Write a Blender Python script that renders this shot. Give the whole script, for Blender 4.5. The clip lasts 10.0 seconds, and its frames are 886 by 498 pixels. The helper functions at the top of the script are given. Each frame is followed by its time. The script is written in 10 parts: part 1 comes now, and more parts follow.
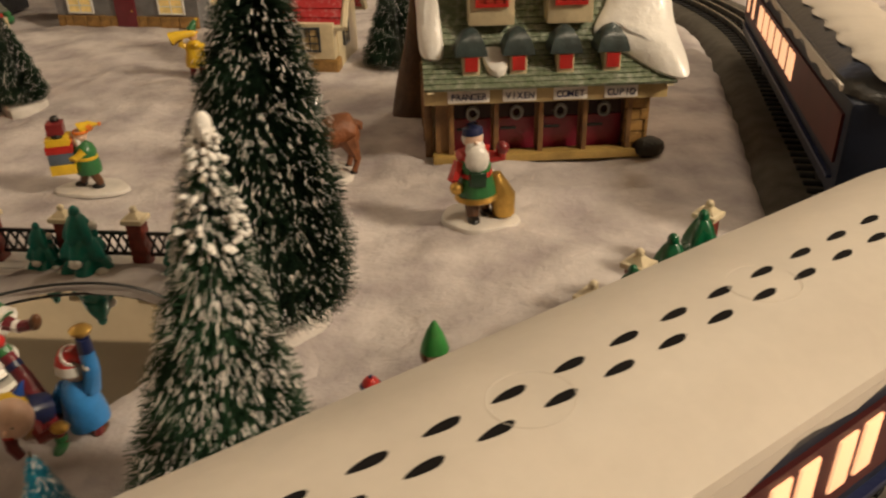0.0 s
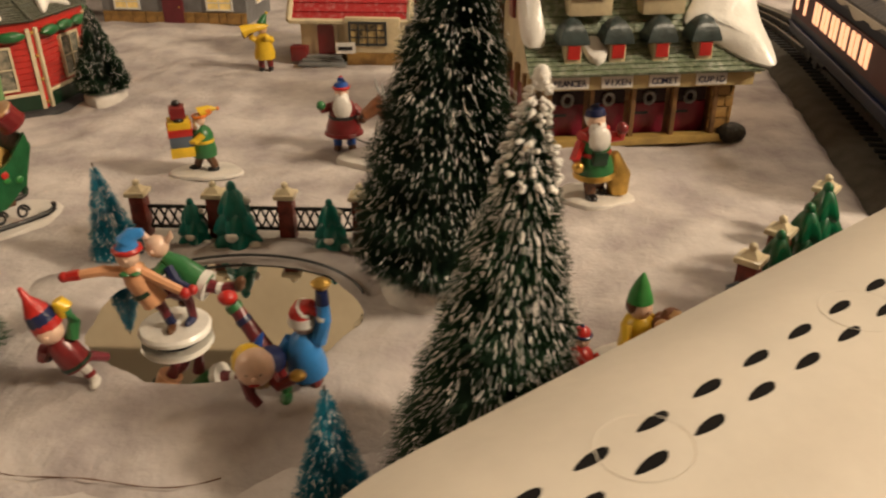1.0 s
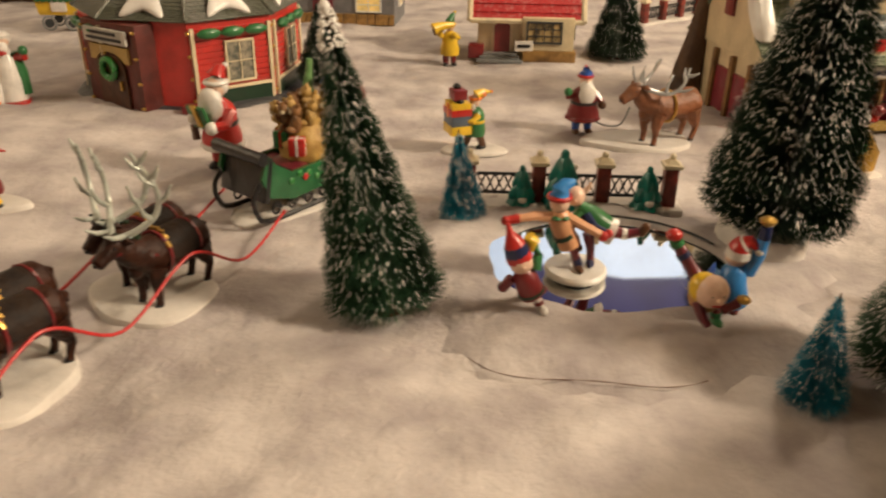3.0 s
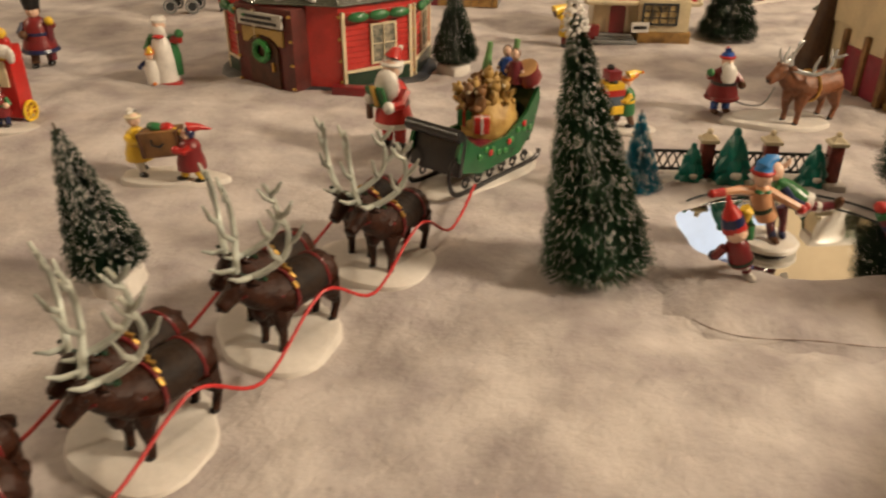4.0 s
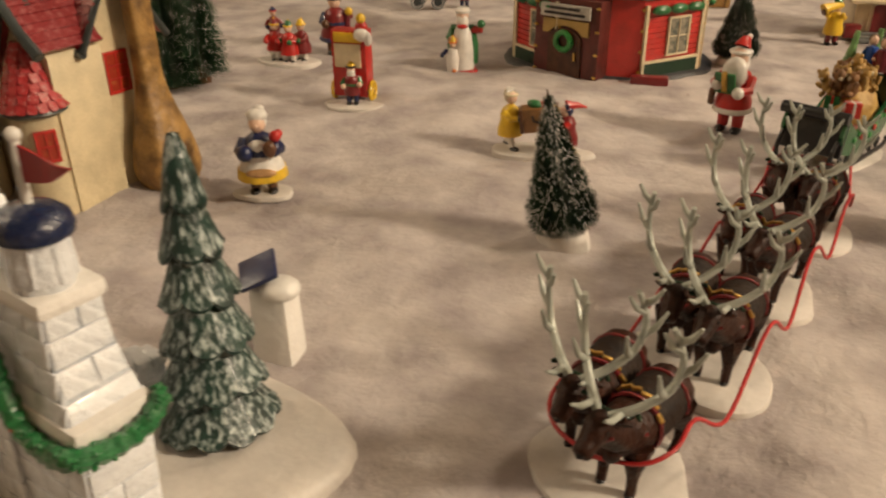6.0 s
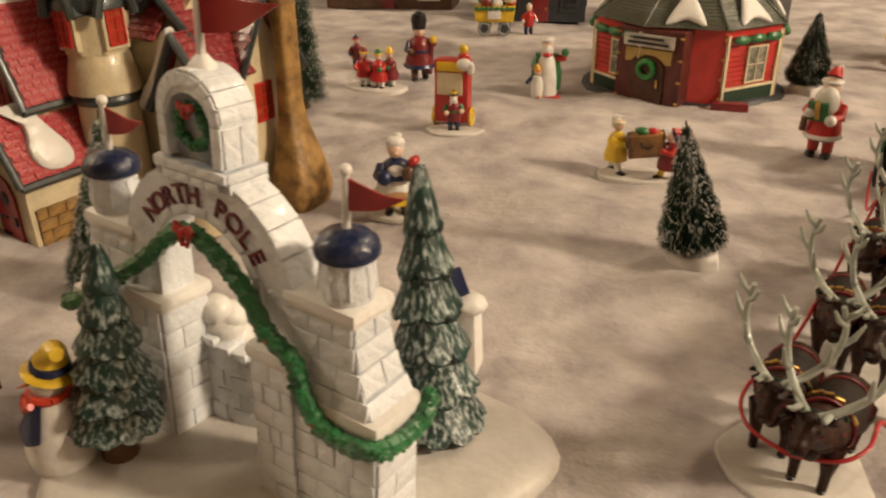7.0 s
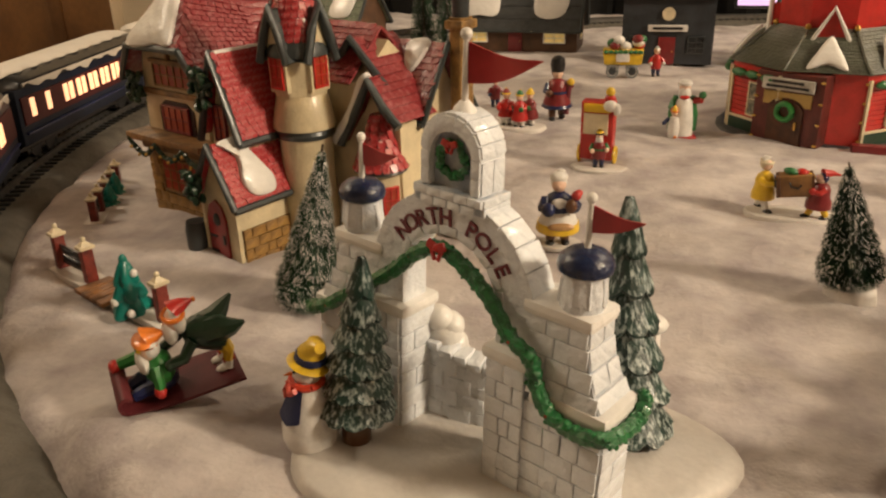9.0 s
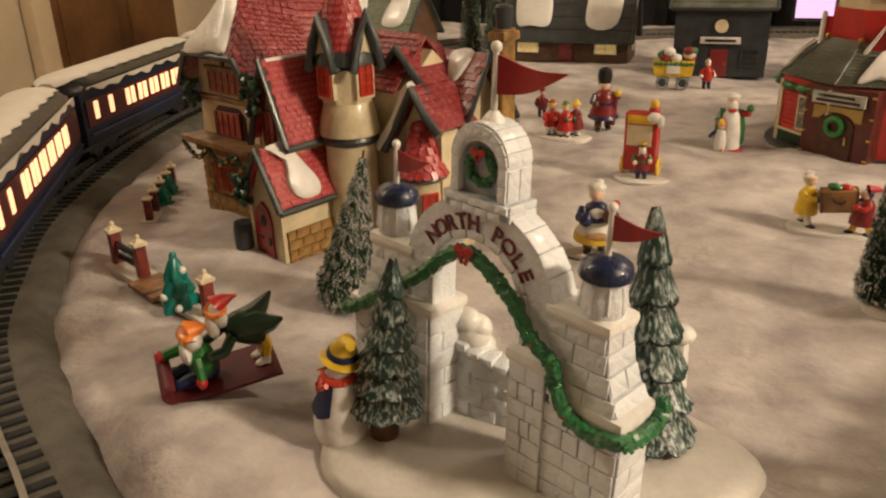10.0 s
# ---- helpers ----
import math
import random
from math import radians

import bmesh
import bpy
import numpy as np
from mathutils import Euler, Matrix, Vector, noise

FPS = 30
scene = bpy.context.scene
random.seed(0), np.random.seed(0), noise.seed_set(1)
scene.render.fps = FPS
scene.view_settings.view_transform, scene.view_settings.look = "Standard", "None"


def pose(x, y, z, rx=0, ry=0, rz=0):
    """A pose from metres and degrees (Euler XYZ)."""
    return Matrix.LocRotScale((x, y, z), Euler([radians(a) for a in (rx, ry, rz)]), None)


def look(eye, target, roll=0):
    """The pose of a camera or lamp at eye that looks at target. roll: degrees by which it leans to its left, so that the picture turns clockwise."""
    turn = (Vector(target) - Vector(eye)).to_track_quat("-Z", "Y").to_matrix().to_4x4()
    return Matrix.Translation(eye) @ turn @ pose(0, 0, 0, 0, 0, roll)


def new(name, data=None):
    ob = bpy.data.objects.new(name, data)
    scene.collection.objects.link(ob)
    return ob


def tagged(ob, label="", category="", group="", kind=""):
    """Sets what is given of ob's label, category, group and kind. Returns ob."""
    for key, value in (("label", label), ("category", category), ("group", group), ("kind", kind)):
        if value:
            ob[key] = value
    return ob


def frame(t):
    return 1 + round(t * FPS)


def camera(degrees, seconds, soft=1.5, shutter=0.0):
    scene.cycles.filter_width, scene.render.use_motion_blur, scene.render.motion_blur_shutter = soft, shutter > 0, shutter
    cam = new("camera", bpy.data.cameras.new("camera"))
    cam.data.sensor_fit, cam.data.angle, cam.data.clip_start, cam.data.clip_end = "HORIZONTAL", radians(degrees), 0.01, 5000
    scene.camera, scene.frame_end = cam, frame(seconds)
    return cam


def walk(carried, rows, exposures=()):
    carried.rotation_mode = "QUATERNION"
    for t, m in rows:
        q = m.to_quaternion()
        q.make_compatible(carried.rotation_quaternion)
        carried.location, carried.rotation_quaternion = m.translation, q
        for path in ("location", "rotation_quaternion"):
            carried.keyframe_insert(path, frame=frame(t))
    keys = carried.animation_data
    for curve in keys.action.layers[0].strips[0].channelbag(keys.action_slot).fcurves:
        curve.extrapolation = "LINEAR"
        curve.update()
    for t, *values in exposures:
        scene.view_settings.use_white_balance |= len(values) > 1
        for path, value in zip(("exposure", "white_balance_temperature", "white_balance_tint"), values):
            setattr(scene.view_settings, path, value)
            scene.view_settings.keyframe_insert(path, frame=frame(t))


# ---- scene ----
cam = camera(58.3, 10.0, 2.2, 0.35)
PATH = [
    (0, (0.103, 0.165, 0.211), (-0.07, 1.919, -0.734), -1.3),
    (0.5, (0.058, 0.145, 0.209), (-0.074, 1.906, -0.73), -0.9),
    (1, (0.012, 0.129, 0.207), (-0.081, 1.896, -0.724), -0.4),
    (1.5, (-0.026, 0.11, 0.207), (-0.09, 1.885, -0.713), 0.1),
    (2, (-0.068, 0.092, 0.203), (-0.113, 1.873, -0.704), 0.5),
    (2.5, (-0.127, 0.072, 0.202), (-0.159, 1.86, -0.693), 1),
    (2.7, (-0.152, 0.067, 0.2), (-0.183, 1.859, -0.688), 1),
    (3.8, (-0.26, 0.033, 0.21), (-0.36, 1.797, -0.728), 0),
    (4, (-0.279, 0.025, 0.21), (-0.39, 1.787, -0.729), 0.1),
    (4.5, (-0.333, 0.004, 0.21), (-0.491, 1.757, -0.741), 0.2),
    (5, (-0.378, -0.008, 0.205), (-0.594, 1.735, -0.752), 0.1),
    (5.5, (-0.425, -0.021, 0.202), (-0.692, 1.721, -0.745), -0),
    (5.7, (-0.443, -0.027, 0.202), (-0.728, 1.717, -0.735), -0.2),
    (6.8, (-0.524, -0.077, 0.22), (-0.853, 1.684, -0.668), -0.4),
    (7, (-0.538, -0.082, 0.221), (-0.869, 1.682, -0.661), -0.5),
    (7.5, (-0.565, -0.092, 0.22), (-0.932, 1.676, -0.64), -0.8),
    (8, (-0.58, -0.108, 0.223), (-0.999, 1.66, -0.614), -1.2),
    (8.5, (-0.58, -0.123, 0.23), (-1.065, 1.637, -0.585), -1.5),
    (9, (-0.578, -0.137, 0.235), (-1.133, 1.612, -0.561), -1.6),
    (9.5, (-0.571, -0.143, 0.238), (-1.19, 1.591, -0.543), -1.6),
    (10, (-0.565, -0.145, 0.238), (-1.244, 1.57, -0.536), -1.6),
]
walk(cam, [(t, look(eye, target, roll)) for t, eye, target, roll in PATH], [(0.0, -0.60), (1.0, -0.37), (1.5, -0.33), (2.5, 0.00), (4.0, -0.14), (5.5, -0.18), (7.5, 0.02), (10.0, -0.04)])

# ---- light: four warm unseen room lamps, two of them added fill, and a dim room ----
world = bpy.data.worlds.new("room_glow")
scene.world = world
world.use_nodes = True
world.node_tree.nodes["Background"].inputs[0].default_value = (0.9, 0.72, 0.5, 1)
world.node_tree.nodes["Background"].inputs[1].default_value = 0.001


def room_lamp(x, y, z, size, watts, colour):
    data = bpy.data.lights.new("room_lamp", "POINT")
    data.shadow_soft_size, data.energy, data.color = size, watts, colour
    ob = new("lamp_light", data)
    ob.location = (x, y, z)
    return ob


WARM = (1.0, 0.822, 0.605)
# middle two are added unseen fill for background and wall; others follow the shadows
LAMPS = [(2.00, -0.05, 1.50, 0.20, 305.0), (0.80, 1.60, 1.68, 0.15, 52.0), (-2.55, 2.10, 1.60, 0.15, 20.0), (-2.35, 0.25, 1.45, 0.15, 48.0)]
for lx, ly, lz, lr, lw in LAMPS:
    room_lamp(lx, ly, lz, lr, lw, WARM)


# ---- materials ----
MATS = {}


def mat(name, colour, rough=0.5, vary=0.12, scale=40.0, bump=0.0, bump_scale=200.0, metal=0.0, coat=0.0, second=None, amount=0.5, emit=0.0, spec=0.5):
    """Painted or natural surface: grain at two scales, and a second colour in patches."""
    if name in MATS:
        return MATS[name]
    m = bpy.data.materials.new(name)
    m.use_nodes = True
    nt = m.node_tree
    b = nt.nodes["Principled BSDF"]
    co = nt.nodes.new("ShaderNodeTexCoord")
    n1 = nt.nodes.new("ShaderNodeTexNoise")
    n1.inputs["Scale"].default_value = scale
    n1.inputs["Detail"].default_value = 5
    nt.links.new(co.outputs["Object"], n1.inputs["Vector"])
    ramp = nt.nodes.new("ShaderNodeValToRGB")
    c = Vector(colour)
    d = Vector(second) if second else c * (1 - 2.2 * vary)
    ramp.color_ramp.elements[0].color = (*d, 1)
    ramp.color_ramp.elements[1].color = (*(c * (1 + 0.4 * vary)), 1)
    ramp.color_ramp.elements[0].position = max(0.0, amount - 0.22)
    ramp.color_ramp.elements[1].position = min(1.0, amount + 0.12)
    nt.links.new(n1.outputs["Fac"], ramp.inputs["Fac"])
    n2 = nt.nodes.new("ShaderNodeTexNoise")
    n2.inputs["Scale"].default_value = scale * 9
    n2.inputs["Detail"].default_value = 3
    nt.links.new(co.outputs["Object"], n2.inputs["Vector"])
    mix = nt.nodes.new("ShaderNodeMix")
    mix.data_type, mix.blend_type = "RGBA", "MULTIPLY"
    mix.inputs[0].default_value = min(0.5, vary * 2)
    nt.links.new(ramp.outputs["Color"], mix.inputs[6])
    nt.links.new(n2.outputs["Fac"], mix.inputs[7])
    nt.links.new(mix.outputs[2], b.inputs["Base Color"])
    b.inputs["Roughness"].default_value = rough
    b.inputs["Metallic"].default_value = metal
    b.inputs["Specular IOR Level"].default_value = spec
    b.inputs["Coat Weight"].default_value = coat
    b.inputs["Coat Roughness"].default_value = 0.12
    if bump:
        n3 = nt.nodes.new("ShaderNodeTexNoise")
        n3.inputs["Scale"].default_value = bump_scale
        n3.inputs["Detail"].default_value = 4
        nt.links.new(co.outputs["Object"], n3.inputs["Vector"])
        bp = nt.nodes.new("ShaderNodeBump")
        bp.inputs["Strength"].default_value = 1.0
        bp.inputs["Distance"].default_value = bump
        nt.links.new(n3.outputs["Fac"], bp.inputs["Height"])
        nt.links.new(bp.outputs["Normal"], b.inputs["Normal"])
    if emit:
        b.inputs["Emission Color"].default_value = (*colour, 1)
        b.inputs["Emission Strength"].default_value = emit
    MATS[name] = m
    return m


def paint(name, colour, rough=0.32, vary=0.1):
    """Glossy model paint, brushed on by hand."""
    return mat("paint_" + name, colour, rough, vary, 90.0, 0.0004, 260.0, coat=0.15)


# cream and mauve-grey blotches put lit and shaded puffs into the batting's colour
SNOW = mat("shaded_cotton_batting", (0.56, 0.512, 0.488), 0.95, 0.09, 24.0, 0.007, 19.0, spec=0.08, second=(0.35, 0.308, 0.306), amount=0.52)


def cottony(m):
    """Tufts of lint: a fine relief over the soft swells."""
    nt = m.node_tree
    swell = [n for n in nt.nodes if n.type == "BUMP"][0]
    co = [n for n in nt.nodes if n.type == "TEX_COORD"][0]
    b = nt.nodes["Principled BSDF"]
    for scale, depth, detail in ((60.0, 0.0015, 2.0), (420.0, 0.0006, 3.0)):
        n = nt.nodes.new("ShaderNodeTexNoise")
        n.inputs["Scale"].default_value, n.inputs["Detail"].default_value = scale, detail
        nt.links.new(co.outputs["Object"], n.inputs["Vector"])
        bp = nt.nodes.new("ShaderNodeBump")
        bp.inputs["Distance"].default_value = depth
        nt.links.new(n.outputs["Fac"], bp.inputs["Height"])
        nt.links.new(swell.outputs["Normal"], bp.inputs["Normal"])
        nt.links.new(bp.outputs["Normal"], b.inputs["Normal"])
        swell = bp


cottony(SNOW)
CERAMIC = mat("glazed_white_ceramic", (0.80, 0.78, 0.74), 0.36, 0.05, 30.0, 0.0010, 140.0, coat=0.2)
STANDW = mat("moulded_snow_stand", (0.66, 0.62, 0.57), 0.5, 0.08, 40.0, 0.0008, 120.0)
WHITE = paint("white", (0.78, 0.75, 0.70))
CREAM = paint("cream", (0.72, 0.62, 0.42))
RED = paint("red", (0.50, 0.025, 0.02))
DRED = paint("dark_red", (0.20, 0.018, 0.02))
MAROON = paint("maroon", (0.16, 0.02, 0.03))
GREEN = paint("green", (0.03, 0.16, 0.05))
DGREEN = paint("dark_green", (0.008, 0.036, 0.016))
BGREEN = paint("bright_green", (0.035, 0.24, 0.05))
TEAL = paint("teal", (0.0, 0.16, 0.13))
YELLOW = paint("yellow", (0.80, 0.52, 0.03))
ORANGE = paint("orange", (0.80, 0.22, 0.03))
BLUE = paint("blue", (0.02, 0.09, 0.42))
LBLUE = paint("sky_blue", (0.04, 0.24, 0.62))
NAVY = paint("navy", (0.012, 0.02, 0.08))
BLACK = paint("black", (0.012, 0.012, 0.013))
SKIN = paint("flesh", (0.80, 0.55, 0.41))
BROWN = paint("brown", (0.12, 0.05, 0.02))
DBROWN = mat("deer_fur", (0.045, 0.0135, 0.0055), 0.45, 0.25, 130.0, 0.0010, 330.0, second=(0.014, 0.0045, 0.0025), spec=0.22)
TAN = paint("tan", (0.55, 0.32, 0.14))
FAWN = mat("fawn_fur", (0.27, 0.095, 0.035), 0.5, 0.25, 130.0, 0.0012, 330.0, second=(0.15, 0.055, 0.02))
GREY = paint("grey", (0.24, 0.25, 0.25))
DGREY = paint("dark_grey", (0.035, 0.042, 0.045))
GOLD = mat("gold_paint", (0.75, 0.47, 0.12), 0.3, 0.15, 120.0, 0.0004, 200.0, metal=0.8)
SILVER = mat("antler_pewter", (0.50, 0.53, 0.47), 0.40, 0.12, 80.0, 0.0005, 240.0, metal=0.25)
BRONZE = mat("bronze_tan_stone", (0.32, 0.17, 0.06), 0.5, 0.3, 60.0, 0.0012, 150.0, second=(0.10, 0.05, 0.02))
STONE = mat("painted_tan_stone", (0.42, 0.24, 0.07), 0.45, 0.3, 70.0, 0.0014, 160.0, second=(0.12, 0.06, 0.02))
FIR = mat("brush_fir_green", (0.030, 0.100, 0.046), 0.6, 0.3, 60.0)
FIRB = mat("brush_fir_dark", (0.014, 0.052, 0.024), 0.6, 0.3, 60.0)
TEALFIR = mat("brush_teal", (0.012, 0.30, 0.45), 0.5, 0.25, 60.0)
FLOCK = mat("flocked_snow", (0.82, 0.80, 0.76), 0.8, 0.06, 60.0, 0.0005, 400.0)
ROADBED = mat("grey_plastic_roadbed", (0.120, 0.108, 0.090), 0.8, 0.15, 60.0, 0.0008, 500.0, spec=0.15)
RAIL = mat("rail_metal", (0.35, 0.33, 0.30), 0.35, 0.15, 90.0, metal=0.9)
TIE = mat("black_plastic_tie", (0.012, 0.012, 0.012), 0.6, 0.15, 90.0, spec=0.25)
MATTEBLACK = mat("matte_black_print", (0.010, 0.009, 0.009), 0.9, 0.1, 60.0, spec=0.1)
CARBLUE = mat("train_dark_blue", (0.010, 0.016, 0.034), 0.45, 0.12, 60.0, spec=0.3)
LITPANE = mat("lit_pane_warm", (1.0, 0.52, 0.27), 0.4, 0.05, 60.0, emit=1.5)


# ---- mesh helpers ----
def mesh_from(name, bm, mats, smooth=True):
    me = bpy.data.meshes.new(name)
    bm.to_mesh(me)
    bm.free()
    for m in mats if isinstance(mats, (list, tuple)) else [mats]:
        me.materials.append(m)
    if smooth:
        me.polygons.foreach_set("use_smooth", [True] * len(me.polygons))
        me.set_sharp_from_angle(angle=radians(40))
    return me


def part(name, bm, material, parent=None, label="", smooth=True):
    ob = new(name, mesh_from(name, bm, material, smooth))
    if parent is not None:
        ob.parent = parent
    if label:
        ob["label"] = label
    return ob


def thing(name, m, label, category, group="", kind=""):
    e = new(name)
    e.empty_display_size = 0.01
    e.matrix_world = m
    return tagged(e, label, category, group, kind)


def geo(res, bm, m, mi=0):
    vs = [v for v in res["verts"]] if "verts" in res else [g for g in res["geom"] if isinstance(g, bmesh.types.BMVert)]
    bmesh.ops.transform(bm, matrix=m, verts=vs)
    for f in {f for v in vs for f in v.link_faces}:
        f.material_index = mi
    return vs


def box(bm, c, s, rot=(0, 0, 0), mi=0, taper=1.0, bev=0.0):
    """A box of size s round c; taper narrows its top; bev rounds its edges."""
    r = bmesh.ops.create_cube(bm, size=1.0)
    vs = r["verts"]
    if taper != 1.0:
        for v in vs:
            if v.co.z > 0:
                v.co.x *= taper
                v.co.y *= taper
    m = Matrix.LocRotScale(Vector(c), Euler([radians(a) for a in rot]), None) @ Matrix.Diagonal((*s, 1))
    bmesh.ops.transform(bm, matrix=m, verts=vs)
    fs = {f for v in vs for f in v.link_faces}
    for f in fs:
        f.material_index = mi
    if bev:
        es = {e for f in fs for e in f.edges}
        bmesh.ops.bevel(bm, geom=list(es), offset=bev, segments=2, affect="EDGES", profile=0.6, material=-1)
    return bm


def ball(bm, c, r, mi=0, rot=(0, 0, 0), u=12, v=8):
    r = (r, r, r) if isinstance(r, (int, float)) else r
    m = Matrix.LocRotScale(Vector(c), Euler([radians(a) for a in rot]), Vector(r))
    top, low = bm.verts.new(m @ Vector((0, 0, 1))), bm.verts.new(m @ Vector((0, 0, -1)))
    rings = []
    for k in range(1, v):
        b = math.pi * k / v
        rings.append([bm.verts.new(m @ Vector((math.sin(b) * math.cos(2 * math.pi * i / u), math.sin(b) * math.sin(2 * math.pi * i / u), math.cos(b)))) for i in range(u)])
    for i in range(u):
        k = (i + 1) % u
        bm.faces.new((top, rings[0][i], rings[0][k])).material_index = mi
        bm.faces.new((low, rings[-1][k], rings[-1][i])).material_index = mi
        for p, q in zip(rings, rings[1:]):
            bm.faces.new((p[i], q[i], q[k], p[k])).material_index = mi
    return bm


def rod(bm, a, b, r0, r1=None, mi=0, seg=8):
    a, b = Vector(a), Vector(b)
    d = b - a
    res = bmesh.ops.create_cone(bm, cap_ends=True, segments=seg, radius1=r0, radius2=max(r1 if r1 is not None else r0, 1e-5), depth=d.length)
    geo(res, bm, Matrix.Translation((a + b) / 2) @ d.to_track_quat("Z", "Y").to_matrix().to_4x4(), mi)
    return bm


def lathe(bm, profile, seg=16, c=(0, 0, 0), mi=0, wob=0.0, rnd=None):
    """A turned form from (radius, height) pairs."""
    rings = []
    for r, z in profile:
        ring = []
        for i in range(seg):
            a = 2 * math.pi * i / seg
            k = 1 + (wob * (rnd.random() - 0.5) if rnd else 0)
            ring.append(bm.verts.new((c[0] + r * k * math.cos(a), c[1] + r * k * math.sin(a), c[2] + z)))
        rings.append(ring)
    for p, q in zip(rings, rings[1:]):
        for i in range(seg):
            f = bm.faces.new((p[i], p[(i + 1) % seg], q[(i + 1) % seg], q[i]))
            f.material_index = mi
    for ring, flip in ((rings[0], True), (rings[-1], False)):
        f = bm.faces.new(ring[::-1] if flip else ring)
        f.material_index = mi
    return bm


def tube(bm, pts, radii, seg=7, mi=0):
    """A bent round bar through pts."""
    pts = [Vector(p) for p in pts]
    radii = radii if isinstance(radii, (list, tuple)) else [radii] * len(pts)
    rings, up = [], Vector((0.13, 0.31, 0.94)).normalized()
    for i, p in enumerate(pts):
        d = (pts[min(i + 1, len(pts) - 1)] - pts[max(i - 1, 0)]).normalized()
        x = d.cross(up)
        x = (x if x.length > 0.05 else d.cross(Vector((1, 0, 0)))).normalized()
        y = d.cross(x).normalized()
        rings.append([bm.verts.new(p + radii[i] * (math.cos(a) * x + math.sin(a) * y)) for a in (2 * math.pi * k / seg for k in range(seg))])
    for p, q in zip(rings, rings[1:]):
        for i in range(seg):
            f = bm.faces.new((p[i], q[i], q[(i + 1) % seg], p[(i + 1) % seg]))
            f.material_index = mi
    bm.faces.new(rings[0]).material_index = mi
    bm.faces.new(rings[-1][::-1]).material_index = mi
    return bm


def prism(bm, outline, z0, z1, mi=0, m=None, top=1.0):
    """A slab with a polygon outline, from z0 to z1; top scales the upper outline."""
    n = len(outline)
    cx, cy = sum(p[0] for p in outline) / n, sum(p[1] for p in outline) / n
    lo = [bm.verts.new((x, y, z0)) for x, y in outline]
    hi = [bm.verts.new((cx + (x - cx) * top, cy + (y - cy) * top, z1)) for x, y in outline]
    fs = [bm.faces.new(lo[::-1]), bm.faces.new(hi)]
    for i in range(n):
        fs.append(bm.faces.new((lo[i], lo[(i + 1) % n], hi[(i + 1) % n], hi[i])))
    for f in fs:
        f.material_index = mi
    if m is not None:
        bmesh.ops.transform(bm, matrix=m, verts=lo + hi)
    return bm


UPRIGHT = Matrix.Rotation(radians(90), 4, "X")  # outline x, y becomes x, z; depth goes to -y


def plate(bm, outline, y0, y1, mi=0, m=None):
    """An upright slab whose outline is given in x and z, between y0 (front) and y1."""
    n = len(outline)
    lo = [bm.verts.new((x, y0, z)) for x, z in outline]
    hi = [bm.verts.new((x, y1, z)) for x, z in outline]
    fs = [bm.faces.new(lo), bm.faces.new(hi[::-1])]
    for i in range(n):
        fs.append(bm.faces.new((lo[(i + 1) % n], lo[i], hi[i], hi[(i + 1) % n])))
    for f in fs:
        f.material_index = mi
    if m is not None:
        bmesh.ops.transform(bm, matrix=m, verts=lo + hi)
    return bm


def blob(radius, n=20, wob=0.12, seed=0, sx=1.0, sy=1.0):
    """An uneven round outline."""
    r = random.Random(seed)
    ph = [r.random() * 6.28 for _ in range(4)]
    out = []
    for i in range(n):
        a = 2 * math.pi * i / n
        k = 1 + wob * (math.sin(2 * a + ph[0]) * 0.5 + math.sin(3 * a + ph[1]) * 0.35 + math.sin(5 * a + ph[2]) * 0.2)
        out.append((radius * k * sx * math.cos(a), radius * k * sy * math.sin(a)))
    return out


def slab(outline, h, mi=0, bm=None):
    """A low moulded stand with a rounded rim."""
    bm = bm or bmesh.new()
    n = len(outline)
    rings = [[bm.verts.new((x * k, y * k, z)) for x, y in outline] for k, z in ((1.0, -0.003), (1.0, h * 0.45), (0.97, h * 0.85), (0.9, h))]
    for p, q in zip(rings, rings[1:]):
        for i in range(n):
            bm.faces.new((p[i], p[(i + 1) % n], q[(i + 1) % n], q[i])).material_index = mi
    bm.faces.new(rings[-1]).material_index = mi
    bm.faces.new(rings[0][::-1]).material_index = mi
    return bm


# ---- the ground of cotton batting ----
MOUNDS = [(-0.790, 0.098, 0.060, 0.015), (-0.925, 0.342, 0.05, 0.008), (-0.299, 0.217, 0.10, 0.004), (-0.190, 0.254, 0.05, 0.005), (-0.543, 0.588, 0.10, 0.004), (0.115, 0.844, 0.1, 0.004)]


def ground_z(x, y):
    z = 0.0036 * noise.noise((x * 7, y * 7, 0.3)) + 0.0044 * noise.noise((x * 15, y * 15, 4.1)) + 0.0030 * abs(noise.noise((x * 26, y * 26, 9.1))) - 0.0009 + 0.0010 * noise.noise((x * 80, y * 80, 3.3))
    for mx, my, mr, mh in MOUNDS:
        d = ((x - mx) ** 2 + (y - my) ** 2) / mr ** 2
        if d < 6:
            z += mh * math.exp(-d)
    return z


def at(x, y, rz=0.0, lean_x=0.0, lean_y=0.0, dz=0.0, size=1.0):
    """A pose on the batting: rz turns, lean_y tips the top to the right, lean_x towards the back."""
    return pose(x, y, ground_z(x, y) + dz) @ Matrix.Rotation(radians(lean_y), 4, "Y") @ Matrix.Rotation(radians(-lean_x), 4, "X") @ pose(0, 0, 0, 0, 0, rz) @ Matrix.Scale(size, 4)


